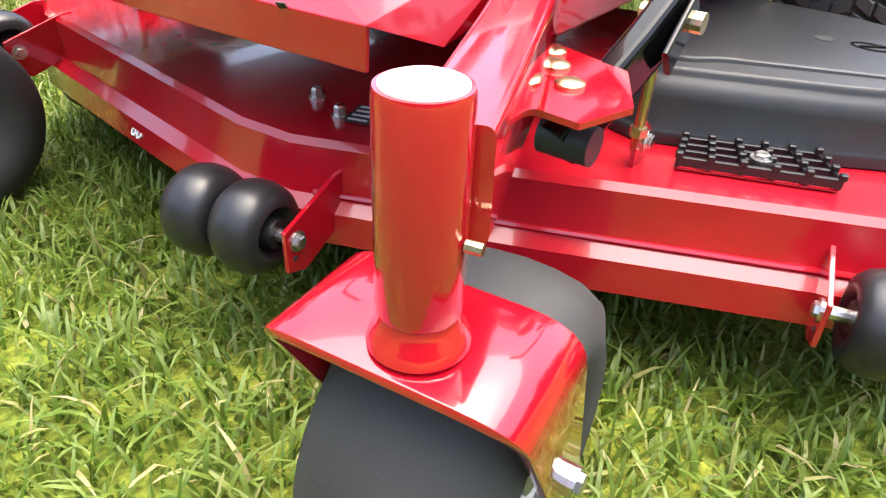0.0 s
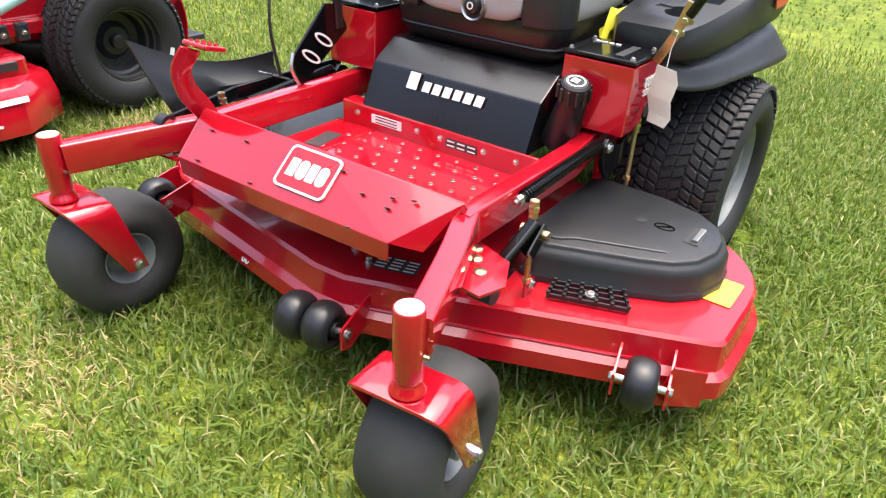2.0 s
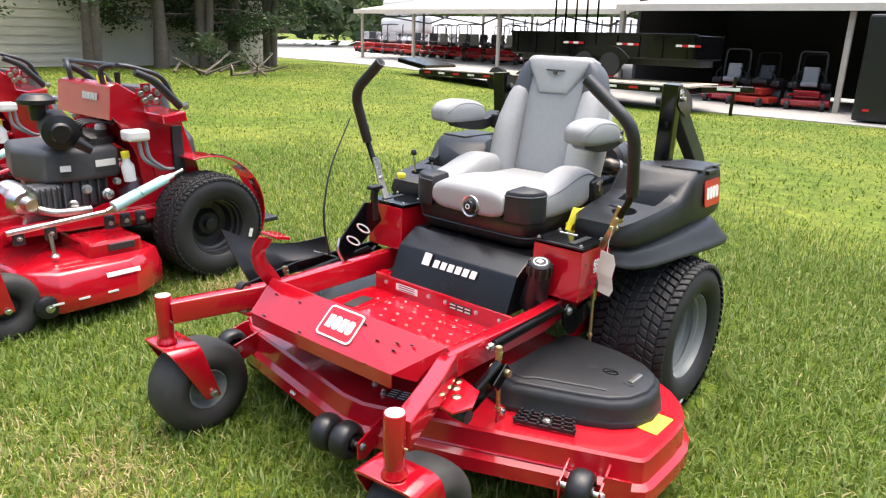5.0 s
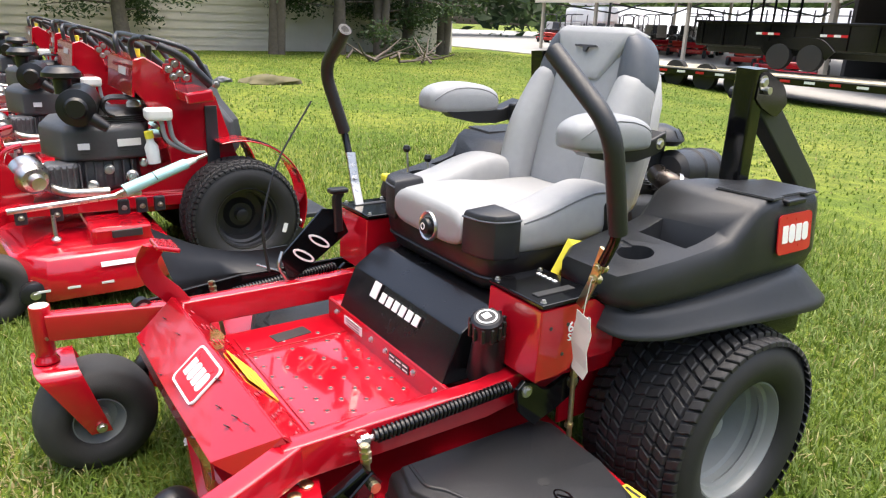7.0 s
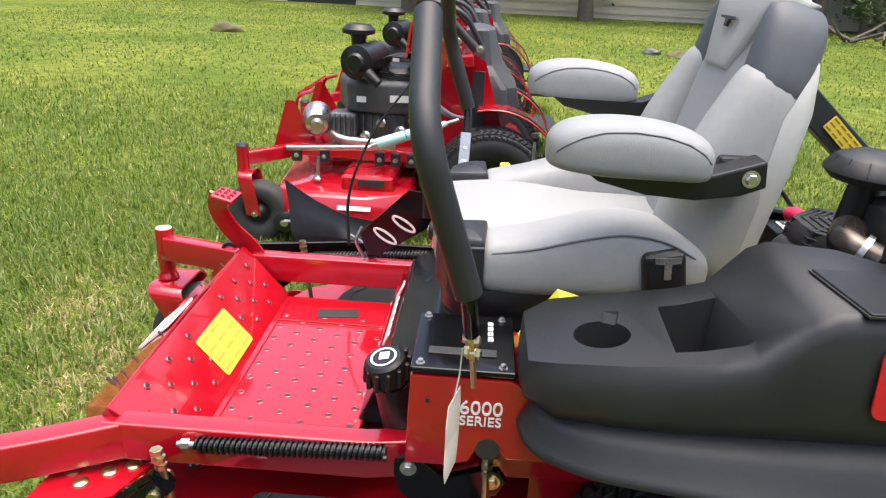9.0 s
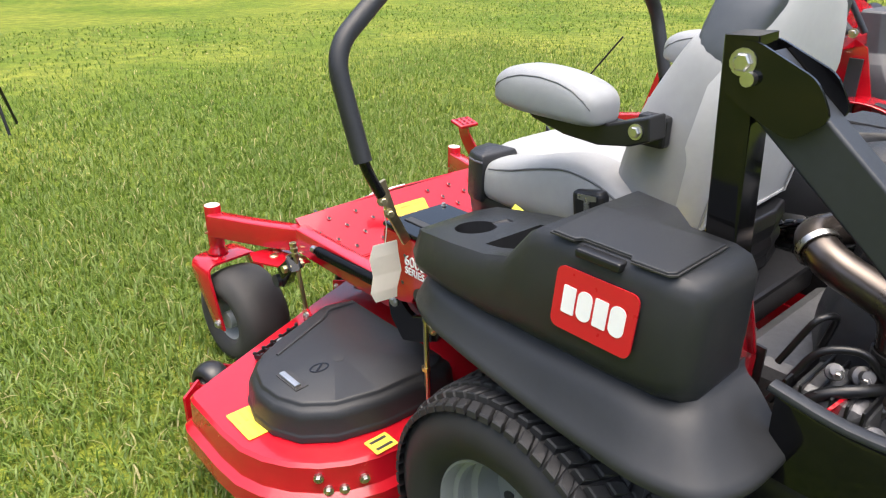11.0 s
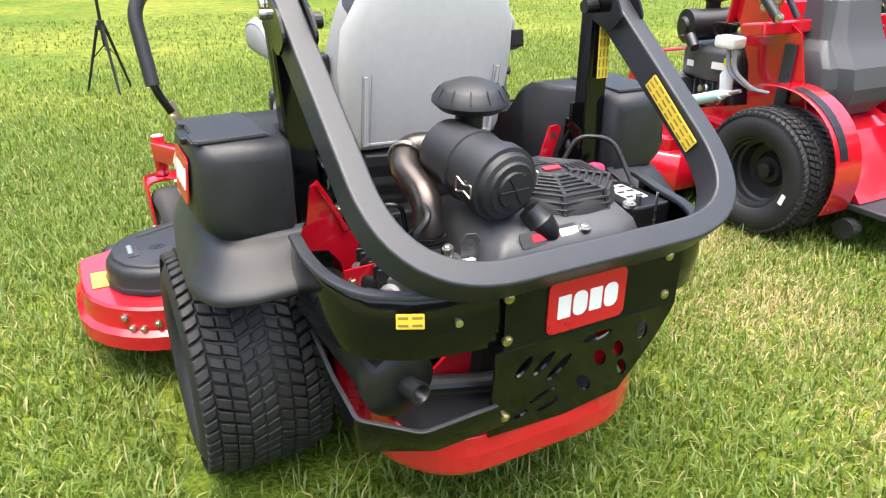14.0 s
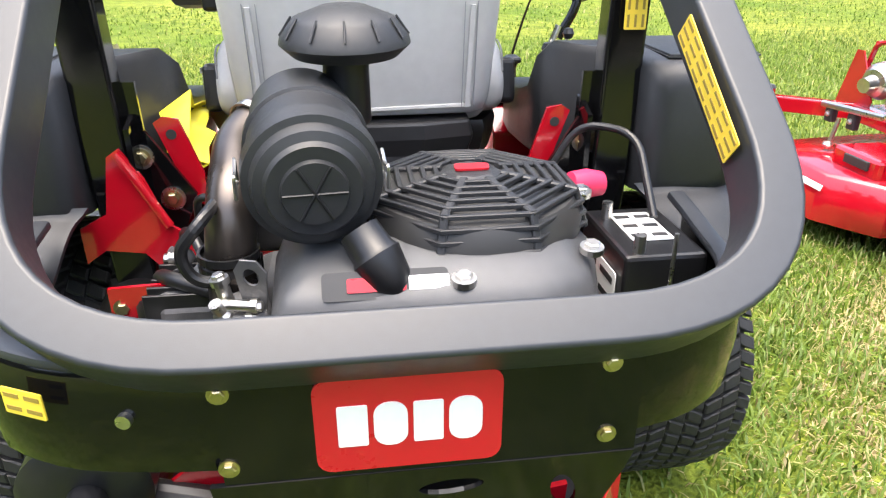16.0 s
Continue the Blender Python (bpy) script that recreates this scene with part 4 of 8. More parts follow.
SEAM = paint("seam_piping", (0.12, 0.125, 0.13), 0.5, vary=0.1)
cushion([ring_box(-0.155, 0.155, -0.512, 0.770, 0.832), ring_box(-0.165, 0.165, -0.506, 0.756, 0.846), ring_box(-0.168, 0.168, -0.495, 0.754, 0.858), ring_box(-0.17, 0.17, -0.40, 0.754, 0.868), ring_box(-0.17, 0.17, -0.30, 0.754, 0.864), ring_box(-0.17, 0.17, -0.2, 0.754, 0.850), ring_box(-0.17, 0.17, -0.02, 0.754, 0.850), ring_box(-0.16, 0.16, 0.0, 0.765, 0.845)], VINYL, "seat_cushion", seat, "light grey vinyl seat cushion", 0.3)
for q in (1, -1):
    def rb(a, b, y, z0, z1):
        return ring_box(min(a * q, b * q), max(a * q, b * q), y, z0, z1)
    cushion([rb(0.15, 0.274, -0.418, 0.758, 0.850), rb(0.15, 0.278, -0.405, 0.754, 0.858), rb(0.15, 0.285, -0.33, 0.754, 0.872), rb(0.15, 0.289, -0.25, 0.756, 0.900), rb(0.15, 0.288, -0.175, 0.760, 0.918), rb(0.15, 0.282, -0.10, 0.766, 0.905), rb(0.15, 0.272, -0.04, 0.775, 0.870), rb(0.155, 0.26, -0.01, 0.79, 0.84)], VINYL, "seat_bolster", seat)
    part("bolster_seam", sweep(round_path([(x * q, y, z) for x, y, z in ((0.272, -0.40, 0.838), (0.280, -0.33, 0.853), (0.284, -0.25, 0.879), (0.284, -0.175, 0.896), (0.278, -0.10, 0.884), (0.268, -0.045, 0.852))], 0.03, 3), ring(0.0022, 6), (0, 0, 1)), SEAM, seat)
    # black corner block with piped edges
    foot = [(0.166, -0.506), (0.225, -0.500), (0.262, -0.478), (0.279, -0.440), (0.280, -0.414), (0.166, -0.408)]
    rows = [[(0.22 * q + (x - 0.22) * k * q, -0.455 + (y + 0.455) * k, z + 0.05 * (y + 0.5) * (z > 0.84)) for x, y in foot] for k, z in ((0.95, 0.752), (1.0, 0.760), (1.0, 0.835), (0.985, 0.851), (0.92, 0.861), (0.5, 0.868), (0.1, 0.870))]
    smooth(part("seat_corner", bevel(loft(rows), 0.004, 2), VINYL_BK, seat, "black vinyl seat corner"), 50)
    part("corner_piping", sweep(round_path([(x * q, y, 0.846 + 0.05 * (y + 0.5)) for x, y in foot[:5]], 0.015, 3), ring(0.0028, 6), (0, 0, 1)), VINYL_CH, seat)
# black tub under the cushion
tub = [(0.272, -0.41), (0.262, -0.470), (0.225, -0.492), (0.0, -0.496)]
tub = tub + [(-x, y) for x, y in tub[-2::-1]] + [(-0.268, -0.10), (-0.23, -0.02), (0.23, -0.02), (0.268, -0.10)]
rows = [[(x * k, -0.25 + (y + 0.25) * k, z) for x, y in tub] for k, z in ((0.80, 0.655), (0.90, 0.664), (0.955, 0.690), (0.985, 0.722), (0.998, 0.752), (0.985, 0.764))]
smooth(part("seat_base", loft(rows), PLASTIC_DK, seat, "black moulded tub under the cushion"), 50)
part("tub_lip", sweep(round_path([(x * 0.972, -0.25 + (y + 0.25) * 0.972, 0.700) for x, y in tub[:7]], 0.02, 3), ring(0.004, 6), (0, 0, 1)), PLASTIC_DK, seat)
KN, KA = (0.027, -0.505, 0.784), (0, -1, 0.08)
bm = lathe([(0, 0.027), (0.014, 0.027), (0.020, 0.024), (0.0235, 0.016), (0.0235, 0.004), (0.034, 0.002), (0.034, -0.004), (0, -0.004)], KN, KA, 28)
smooth(part("weight_knob", bm, PLASTIC_DK, seat, "round adjusting knob on the seat front"), 35)
smooth(part("knob_ring", lathe([(0.0335, 0.0), (0.040, 0.004), (0.0405, 0.010), (0.037, 0.015), (0.0325, 0.012), (0.0325, 0.002)], KN, KA, 32), ZINC, seat, "bright chrome ring"), 50)
smooth(part("knob_face", lathe([(0.0065, 0.0265), (0.0065, 0.0282), (0.0095, 0.0282), (0.0095, 0.0265)], KN, KA, 20), WHITE, seat))


def back_ring(t, w, d0, d1, c=0.28):
    """A level cut through the leaning backrest at height share t."""
    y, z = -0.060 + 0.115 * t, 0.83 + 0.465 * t
    x0, x1 = -w / 2, w / 2
    dx, dy = w * c * 0.5, (d1 - d0) * c
    n = Vector((0, 0.95, -0.31))
    out = []
    for x, k in ((x0 + dx, d0), (x1 - dx, d0), (x1, d0 + dy), (x1, d1 - dy), (x1 - dx, d1), (x0 + dx, d1), (x0, d1 - dy), (x0, d0 + dy)):
        out.append((x, y + n.y * k, z + n.z * k))
    return out


cushion([back_ring(0.0, 0.26, 0.0, 0.08), back_ring(0.05, 0.28, -0.01, 0.09), back_ring(0.4, 0.28, -0.012, 0.09), back_ring(0.72, 0.28, -0.008, 0.08), back_ring(0.95, 0.28, -0.006, 0.07), back_ring(0.99, 0.26, 0.002, 0.08)], VINYL_DK, "backrest", seat, "mid grey vinyl backrest panel")
for q in (1, -1):
    def wing(t, a, b, d0, d1):
        y, z = -0.060 + 0.115 * t, 0.83 + 0.465 * t
        n = Vector((0, 0.95, -0.31))
        xa, xb = a * q, b * q
        return [(xa, y + n.y * d0, z + n.z * d0), ((xa + xb) / 2, y + n.y * (d0 - 0.02), z + n.z * (d0 - 0.02)), (xb, y + n.y * d0, z + n.z * d0), (xb, y + n.y * d1, z + n.z * d1), ((xa + xb) / 2, y + n.y * d1, z + n.z * d1), (xa, y + n.y * d1, z + n.z * d1)]
    cushion([wing(-0.06, 0.12, 0.215, -0.02, 0.10), wing(0.0, 0.12, 0.236, -0.045, 0.108), wing(0.35, 0.12, 0.240, -0.05, 0.105), wing(0.64, 0.12, 0.222, -0.015, 0.095), wing(0.76, 0.12, 0.204, 0.0, 0.085)], VINYL, "backrest_wing", seat)
    cushion([wing(0.64, 0.115, 0.208, 0.012, 0.092), wing(0.70, 0.110, 0.216, 0.002, 0.100), wing(0.92, 0.11, 0.184, 0.000, 0.098), wing(0.995, 0.11, 0.145, 0.012, 0.090)], VINYL_CH, "headrest_side", seat, "charcoal vinyl corner of the headrest")
cushion([back_ring(0.69, 0.135, -0.010, 0.05, 0.12), back_ring(0.70, 0.14, -0.014, 0.05, 0.12), back_ring(0.96, 0.300, -0.013, 0.06, 0.12), back_ring(1.005, 0.285, 0.0, 0.085, 0.12)], VINYL, "headrest", seat, "pale grey headrest panel", 0.6)
lm = plane_at((0.0, 0.0225, 1.236), (1, 0, 0), (0, 0.31, 0.95))
part("seat_emblem", slab([(-0.045, 0.005), (-0.010, 0.003), (-0.004, -0.010), (0.006, -0.010), (0.010, 0.003), (0.045, 0.005), (0.040, 0.009), (-0.040, 0.009)], 0.006, lm), INK, seat)
# soft back cover with rolled edges and stitched pocket
rows = []
for y, z, w in ((0.060, 0.800, 0.40), (0.068, 0.806, 0.425), (0.074, 0.83, 0.44), (0.090, 0.92, 0.455), (0.105, 1.00, 0.465), (0.122, 1.10, 0.45), (0.128, 1.17, 0.395), (0.130, 1.24, 0.315), (0.126, 1.275, 0.25), (0.116, 1.290, 0.20)):
    h = w / 2
    e = 1.0 if z < 1.12 else 0.32
    sec = [(-h, -0.052 * e), (-h - 0.001, -0.025 * e), (-h + 0.008, -0.006 * e), (-h + 0.030, 0.006), (-h * 0.5, 0.011), (0, 0.013), (h * 0.5, 0.011), (h - 0.030, 0.006), (h - 0.008, -0.006 * e), (h + 0.001, -0.025 * e), (h, -0.052 * e)]
    rows.append([(x, y + d, z + d * 0.12) for x, d in sec])
smooth(part("back_cover", sheet(rows, 0.005), VINYL_LIT_BACK, seat, "smooth grey vinyl back of the seat, light painted into its colour"), 60)
for q in (1, -1):
    part("pocket_trim", sweep([(0.178 * q, 0.0815, 0.815), (0.180 * q, 0.0985, 0.91), (0.182 * q, 0.1125, 0.99)], rrect(0.009, 0.004, 0.001), (0, 1, 0)), VINYL_LIT_BACK, seat)
    for x in (0.168, 0.190):
        part("stitch_line", sweep([(x * q, 0.0815 - (x - 0.178) * 0.2, 0.815), (x * q, 0.0985 - (x - 0.178) * 0.2, 0.91), (x * q, 0.1135 - (x - 0.178) * 0.2, 0.995)], ring(0.0010, 5), (0, 1, 0)), VINYL_ARM, seat)
part("pocket_hem", sweep([(-0.185, 0.0795, 0.818), (0.0, 0.0875, 0.816), (0.185, 0.0795, 0.818)], rrect(0.005, 0.006, 0.001), (0, 0, 1)), VINYL_LIT_BACK, seat)


def arm_surface(q, up, u, a, swell=0.0):
    """A point on the padded arm: u runs along it from nose to back, a goes round."""
    y = -0.197 + 0.131 * u
    s = (1 - abs(u) ** (5.0 if u < 0 else 8.0)) ** 0.40
    ca, sa = math.cos(a), math.sin(a)
    hw = 0.056 * s ** 0.75 + swell
    zt = 1.100 - 0.020 * u * u - 0.006 * u
    zb = 1.008 + 0.010 * max(0.0, -u) ** 2
    zc = zb + 0.42 * (zt - zb)
    hz = (zt - zc) * s ** 0.8 + swell if sa > 0 else (zc - zb) * s ** 0.3 + swell
    e = 0.80 if sa > 0 else 0.5
    return (q * 0.308 + q * hw * math.copysign(abs(ca) ** (0.62 if sa > 0 else 0.45), ca), y, zc + up + hz * math.copysign(abs(sa) ** e, sa))


for q in (1, -1):
    arm = new("armrest")
    arm.parent = mower
    up = 0.0 if q > 0 else 0.020
    us = [math.sin(math.pi / 2 * (-1 + 2 * i / 30)) * 0.9995 for i in range(31)]
    smooth(part("arm_pad", loft([[arm_surface(q, up, u, 2 * math.pi * k / 32) for k in range(32)] for u in us]), VINYL_ARM, arm, "padded grey vinyl armrest"), 70)
    for side in (0, 1):
        arch = [(-0.90, 0.02), (-0.80, 0.25), (-0.6, 0.50), (-0.35, 0.66), (0.0, 0.72), (0.35, 0.70), (0.62, 0.60), (0.80, 0.40), (0.92, 0.10)]
        part("arm_seam", sweep([arm_surface(q, up, u, a if side == 0 else math.pi - a, 0.0004) for u, a in arch], ring(0.0016, 6), (1, 0, 0)), SEAM, arm)
    wedge = [(-0.270, 1.016), (-0.060, 1.016), (0.022, 1.044), (0.028, 1.000), (-0.010, 0.984), (-0.080, 0.972), (-0.16, 0.976), (-0.24, 0.994)]
    part("arm_bracket", bevel(loft([[(x * q, y, z + up) for y, z in wedge] for x in (0.262, 0.318)]), 0.004, 2), PLASTIC_DK, arm)
    part("arm_pivot", box((0.252 * q, -0.005, 1.005 + up), (0.030, 0.06, 0.06), 0.008), PLASTIC_DK, arm)
    bolt((0.320 * q, 0.000, 1.014 + up), (q, 0, 0), arm, 0.010)
    # belt buckle
    part("buckle", bevel(box((0.283 * q, -0.10, 0.825), (0.035, 0.075, 0.09), 0, (10, 0, 0)), 0.012, 3), PLASTIC_DK, seat)
part("belt_tongue", slab([(-0.022, 0.012), (0.022, 0.012), (0.022, 0.002), (0.006, 0.0), (0.006, -0.028), (-0.006, -0.028), (-0.006, 0.0), (-0.022, 0.002)], 0.003, plane_at((0.3015, -0.10, 0.852), (0, 1, 0.1), (0, 0, 1))), ZINC, seat)
part("seat_post", box((0, -0.06, 0.625), (0.46, 0.46, 0.07), 0.01), PLASTIC_DK, seat)
part("seat_bellows", bevel(loft([[(x * k, 0.035 + (y - 0.035) * k, z) for x, y in ((-0.20, -0.08), (0.20, -0.08), (0.19, 0.09), (0.10, 0.11), (-0.10, 0.11), (-0.19, 0.09))] for k, z in ((0.90, 0.655), (1.0, 0.668), (0.94, 0.690), (1.02, 0.712), (0.95, 0.735), (1.0, 0.765), (0.96, 0.795))]), 0.006, 2), PLASTIC_DK, seat, "black folded cover behind the seat tub")
rows = []
for k, (y, zt, zb, w) in enumerate(((-0.345, 0.705, 0.672, 0.006), (-0.310, 0.755, 0.685, 0.012), (-0.283, 0.795, 0.700, 0.018), (-0.235, 0.782, 0.735, 0.016), (-0.17, 0.785, 0.755, 0.012), (-0.09, 0.803, 0.768, 0.012), (0.0, 0.815, 0.770, 0.016), (0.06, 0.842, 0.755, 0.026), (0.10, 0.862, 0.745, 0.034), (0.14, 0.846, 0.735, 0.034), (0.17, 0.800, 0.728, 0.022))):
    x, f = 0.314 - 0.12 * max(0.0, y), 0.006 * (-1) ** k
    rows.append([(x - w * 0.4, y, zt), (x + w + f, y + 0.008, zt * 0.7 + zb * 0.3), (x - w - f, y - 0.006, zt * 0.35 + zb * 0.65), (x + w * 0.6, y, zb)])
smooth(part("yellow_strap", sheet(rows, 0.0025), YELLOW_BAG, mower, "crumpled bright yellow plastic strap"), 50)


# fuel tanks with fenders
def tank(q, M):
    t = new("fuel_tank")
    t.parent = M
    X = lambda x: x * q

    def cut(y, x0, x1, z0, z1, c=0.030):
        h = z1 - z0
        return [(X(x0), y, z0), (X(x1 - c - 0.012), y, z0), (X(x1 - 0.010), y, z0 + min(c, h * 0.2)), (X(x1), y, z0 + min(c * 1.9, h * 0.38)), (X(x1 - 0.010), y, z1 - c), (X(x1 - 0.016), y, z1 - c * 0.4), (X(x1 - c * 0.9), y, z1), (X(x0 + 0.014), y, z1), (X(x0), y, z1 - 0.014)]
    rows = [cut(-0.352, 0.43, 0.515, 0.720, 0.757, 0.014), cut(-0.343, 0.355, 0.545, 0.705, 0.777, 0.02), cut(-0.30, 0.33, 0.575, 0.692, 0.792, 0.022), cut(-0.20, 0.32, 0.594, 0.692, 0.806, 0.024), cut(-0.10, 0.32, 0.608, 0.698, 0.822, 0.026), cut(-0.045, 0.32, 0.614, 0.702, 0.838), cut(0.010, 0.32, 0.622, 0.708, 0.903), cut(0.035, 0.33, 0.624, 0.710, 0.920), cut(0.13, 0.36, 0.626, 0.712, 0.924), cut(0.19, 0.42, 0.626, 0.712, 0.924), cut(0.262, 0.42, 0.622, 0.714, 0.921), cut(0.290, 0.425, 0.612, 0.718, 0.915), cut(0.304, 0.435, 0.594, 0.724, 0.902), cut(0.309, 0.45, 0.572, 0.74, 0.885)]
    bm = loft(rows)
    body = smooth(part("tank_body", bm, PLASTIC, t, "moulded black textured plastic"), 38)
    # cup holder, tray, lid: wells let into the top by cutting
    cutter = bmesh.new()
    rod((X(0.476), -0.232, 0.745), (X(0.476), -0.232, 0.90), 0.040, 0.046, 28, cutter)
    cut_ob = part("cutter", cutter, INK, None)
    wells = [cut_ob]
    wells.append(part("cutter", loft([[(X(x), y, z) for x, y in ((0.392 + k, -0.140 + k), (0.548 - k, -0.146 + k), (0.552 - k, -0.032 - k), (0.390 + k, -0.040 - k))] for k, z in ((0.012, 0.735), (-0.004, 0.95))]), INK, None))
    wells.append(part("cutter", box((X(0.43), -0.215, 0.83), (0.06, 0.026, 0.06), 0.005, (0, 0, -15 * q)), INK, None))
    for w in wells:
        mod = body.modifiers.new("well", "BOOLEAN")
        mod.operation, mod.solver, mod.object = "DIFFERENCE", "EXACT", w
    dg = bpy.context.evaluated_depsgraph_get()
    cut_mesh = bpy.data.meshes.new_from_object(body.evaluated_get(dg))
    body.modifiers.clear()
    body.data = cut_mesh
    for w in wells:
        bpy.data.objects.remove(w)
    smooth(body, 45)
    lid_plan = [(0.470, 0.052), (0.612, 0.066), (0.612, 0.108), (0.600, 0.114), (0.600, 0.196), (0.612, 0.203), (0.610, 0.258), (0.600, 0.266), (0.462, 0.262)]
    part("lid_gap", slab([(0.540 + (x - 0.540) * 1.035, 0.16 + (y - 0.16) * 1.03) for x, y in lid_plan], 0.0025, Matrix.Translation((0, 0, 0.9225)) @ Matrix.Diagonal((q, 1, 1, 1))), INK, body)
    lid = part("tank_lid", slab(lid_plan, 0.0055, Matrix.Translation((0, 0, 0.9228)) @ Matrix.Diagonal((q, 1, 1, 1)), 0.002), PLASTIC, body)
    part("lid_latch", box((X(0.611), 0.155, 0.912), (0.024, 0.078, 0.014), 0.004), PLASTIC_DK, lid)
    m = plane_at((X(0.6245), 0.161, 0.836), (0, q, 0), (-0.11 * q, 0, 1))
    badge(m, 0.142, 0.098, t, border=False)
    # fender flare: a skirt that runs round the tank and curls out
    inner = [(0.44, -0.335), (0.525, -0.322), (0.562, -0.25), (0.586, -0.12), (0.602, 0.10), (0.602, 0.22), (0.575, 0.300), (0.50, 0.312), (0.425, 0.312)]
    outer = [(0.45, -0.355), (0.550, -0.340), (0.600, -0.25), (0.634, -0.10), (0.660, 0.12), (0.664, 0.29), (0.635, 0.375), (0.56, 0.408), (0.45, 0.412)]
    seam = [0.688, 0.688, 0.690, 0.698, 0.714, 0.722, 0.724, 0.724, 0.724]
    lip = [0.655, 0.640, 0.638, 0.645, 0.642, 0.637, 0.634, 0.638, 0.645]
    ia = round_path([(x, y, z) for (x, y), z in zip(inner, seam)], 0.05, 4)
    oa = round_path([(x, y, z) for (x, y), z in zip(outer, lip)], 0.06, 4)
    rows = []
    for a, b in zip(ia, oa):
        row = [(X(a.x - 0.014), a.y - (0.010 if a.y > 0.25 else 0), a.z + 0.012), (X(a.x - 0.006), a.y - (0.005 if a.y > 0.25 else 0), a.z + 0.002)]
        for s_, k in ((0.06, 0.06), (0.20, 0.14), (0.36, 0.30), (0.54, 0.52), (0.72, 0.74), (0.87, 0.90), (0.97, 1.0), (1.0, 1.10), (0.985, 1.18)):
            row.append((X(a.x + (b.x - a.x) * s_), a.y + (b.y - a.y) * s_, a.z + (b.z - a.z) * k))
        rows.append(row)
    ob = smooth(part("fender", sheet(rows, 0.006, 0.0), PLASTIC, t, "flared black plastic fender"), 60)
    return t


tank(1, mower)
tank(-1, mower)
# small choke and throttle knobs
for x, y, h in ((-0.46, -0.285, 0.075), (-0.40, -0.24, 0.05)):
    part("throttle_stem", rod((x, y, 0.81), (x - 0.01, y, 0.81 + h), 0.004, None, 8), ZINC, mower)
    smooth(part("throttle_knob", lathe([(0, -0.013), (0.009, -0.011), (0.0135, 0), (0.009, 0.011), (0, 0.013)], (x - 0.011, y, 0.815 + h), (0, 0, 1), 14), PLASTIC_DK, mower))
part("yellow_switch", box((-0.47, -0.36, 0.80), (0.03, 0.03, 0.025), 0.006), YELLOW_BAG, mower)


# drive wheels
def drive_wheel(q, M, c=(0.532, 0.040, 0.305), R=0.305, w=0.315, rim_material=None, rr=0.165, blocks=True):
    wh = new("drive_wheel")
    wh.parent = M
    C = Vector((c[0] * q, c[1], c[2]))
    ax = Vector((q, 0, 0))
    torus_tyre(C, ax, R - 0.0085, w, RUBBER, wh, rr, 0.30, 0.014, 64)
    if blocks:
        bm = bmesh.new()
        N, K = 58, 9
        verts, faces = [], []
        for i in range(N):
            for k in range(K):
                u = (k - (K - 1) / 2) / (K / 2)
                x0 = u * w * 0.475
                r = R - 0.005 - 0.030 * max(0, abs(u) - 0.45) ** 1.6 * 1.9
                a = 2 * math.pi * (i + 0.5 * (k % 2) + 0.18 * math.sin(k * 1.3)) / N
                hw, ha = w * 0.0535, math.pi / N * 0.78
                sk = 0.20 * (1 if (k // 2) % 2 else -1) * math.pi / N * 2
                base = len(verts)
                for rad, g in ((r - 0.013, 1.0), (r - 0.0025, 0.90), (r, 0.72)):
                    for sx, sa in ((-1, -1), (0, -1.15), (1, -1), (1, 1), (0, 1.15), (-1, 1)):
                        x = x0 + sx * hw * g
                        t = a + sa * ha * g + sk * sx
                        tip = rad - (0.006 * max(0, abs(u) - 0.6) * (1 if sx * u > 0 else 0))
                        verts.append((C.x + x * q, C.y + tip * math.cos(t), C.z + tip * math.sin(t)))
                for s in range(6):
                    for tier in (0, 6):
                        faces.append((base + tier + s, base + tier + (s + 1) % 6, base + tier + 6 + (s + 1) % 6, base + tier + 6 + s))
                faces.append(tuple(base + 12 + s for s in range(6)))
        me = bpy.data.meshes.new("tread")
        me.from_pydata(verts, [], faces)
        me.materials.append(RUBBER)
        tr = new("tread", me)
        tr.parent = wh
        b2 = bmesh.new()
        b2.from_mesh(me)
        bmesh.ops.recalc_face_normals(b2, faces=b2.faces[:])
        b2.to_mesh(me)
        b2.free()
    m = rim_material or RIM
    o = w * 0.36
    prof = [(rr + 0.004, o), (rr + 0.003, o + 0.013), (rr - 0.004, o + 0.014), (rr - 0.009, o + 0.004), (rr - 0.011, o - 0.012), (rr - 0.020, o - 0.016), (rr - 0.022, o - 0.030), (rr - 0.016, o - 0.036), (rr - 0.018, o - 0.055), (rr - 0.030, o - 0.062), (rr - 0.033, o - 0.085), (rr - 0.040, o - 0.112), (0.085, o - 0.118), (0.075, o - 0.108), (0.06, o - 0.09), (0.035, o - 0.09), (0.032, o - 0.06), (0.02, o - 0.055), (0, o - 0.055)]
    rim = smooth(part("rim", lathe(prof, C, ax, 48), m, wh, "grey painted steel rim" if m is RIM else ""), 35)
    for i in range(5):
        a = 2 * math.pi * i / 5 + 0.4
        bolt(C + Vector((q * (o - 0.10), 0.052 * math.cos(a), 0.052 * math.sin(a))), ax, wh, 0.009)
    # rim holes are black plugs that stand for shaded openings
    for i in range(5):
        a = 2 * math.pi * i / 5 + 1.0
        part("rim_hole", rod(C + Vector((q * (o - 0.122), 0.100 * math.cos(a), 0.100 * math.sin(a))), C + Vector((q * (o - 0.1135), 0.100 * math.cos(a), 0.100 * math.sin(a))), 0.015, None, 14), INK, rim)
    return wh


lw = drive_wheel(1, mower)
drive_wheel(-1, mower)
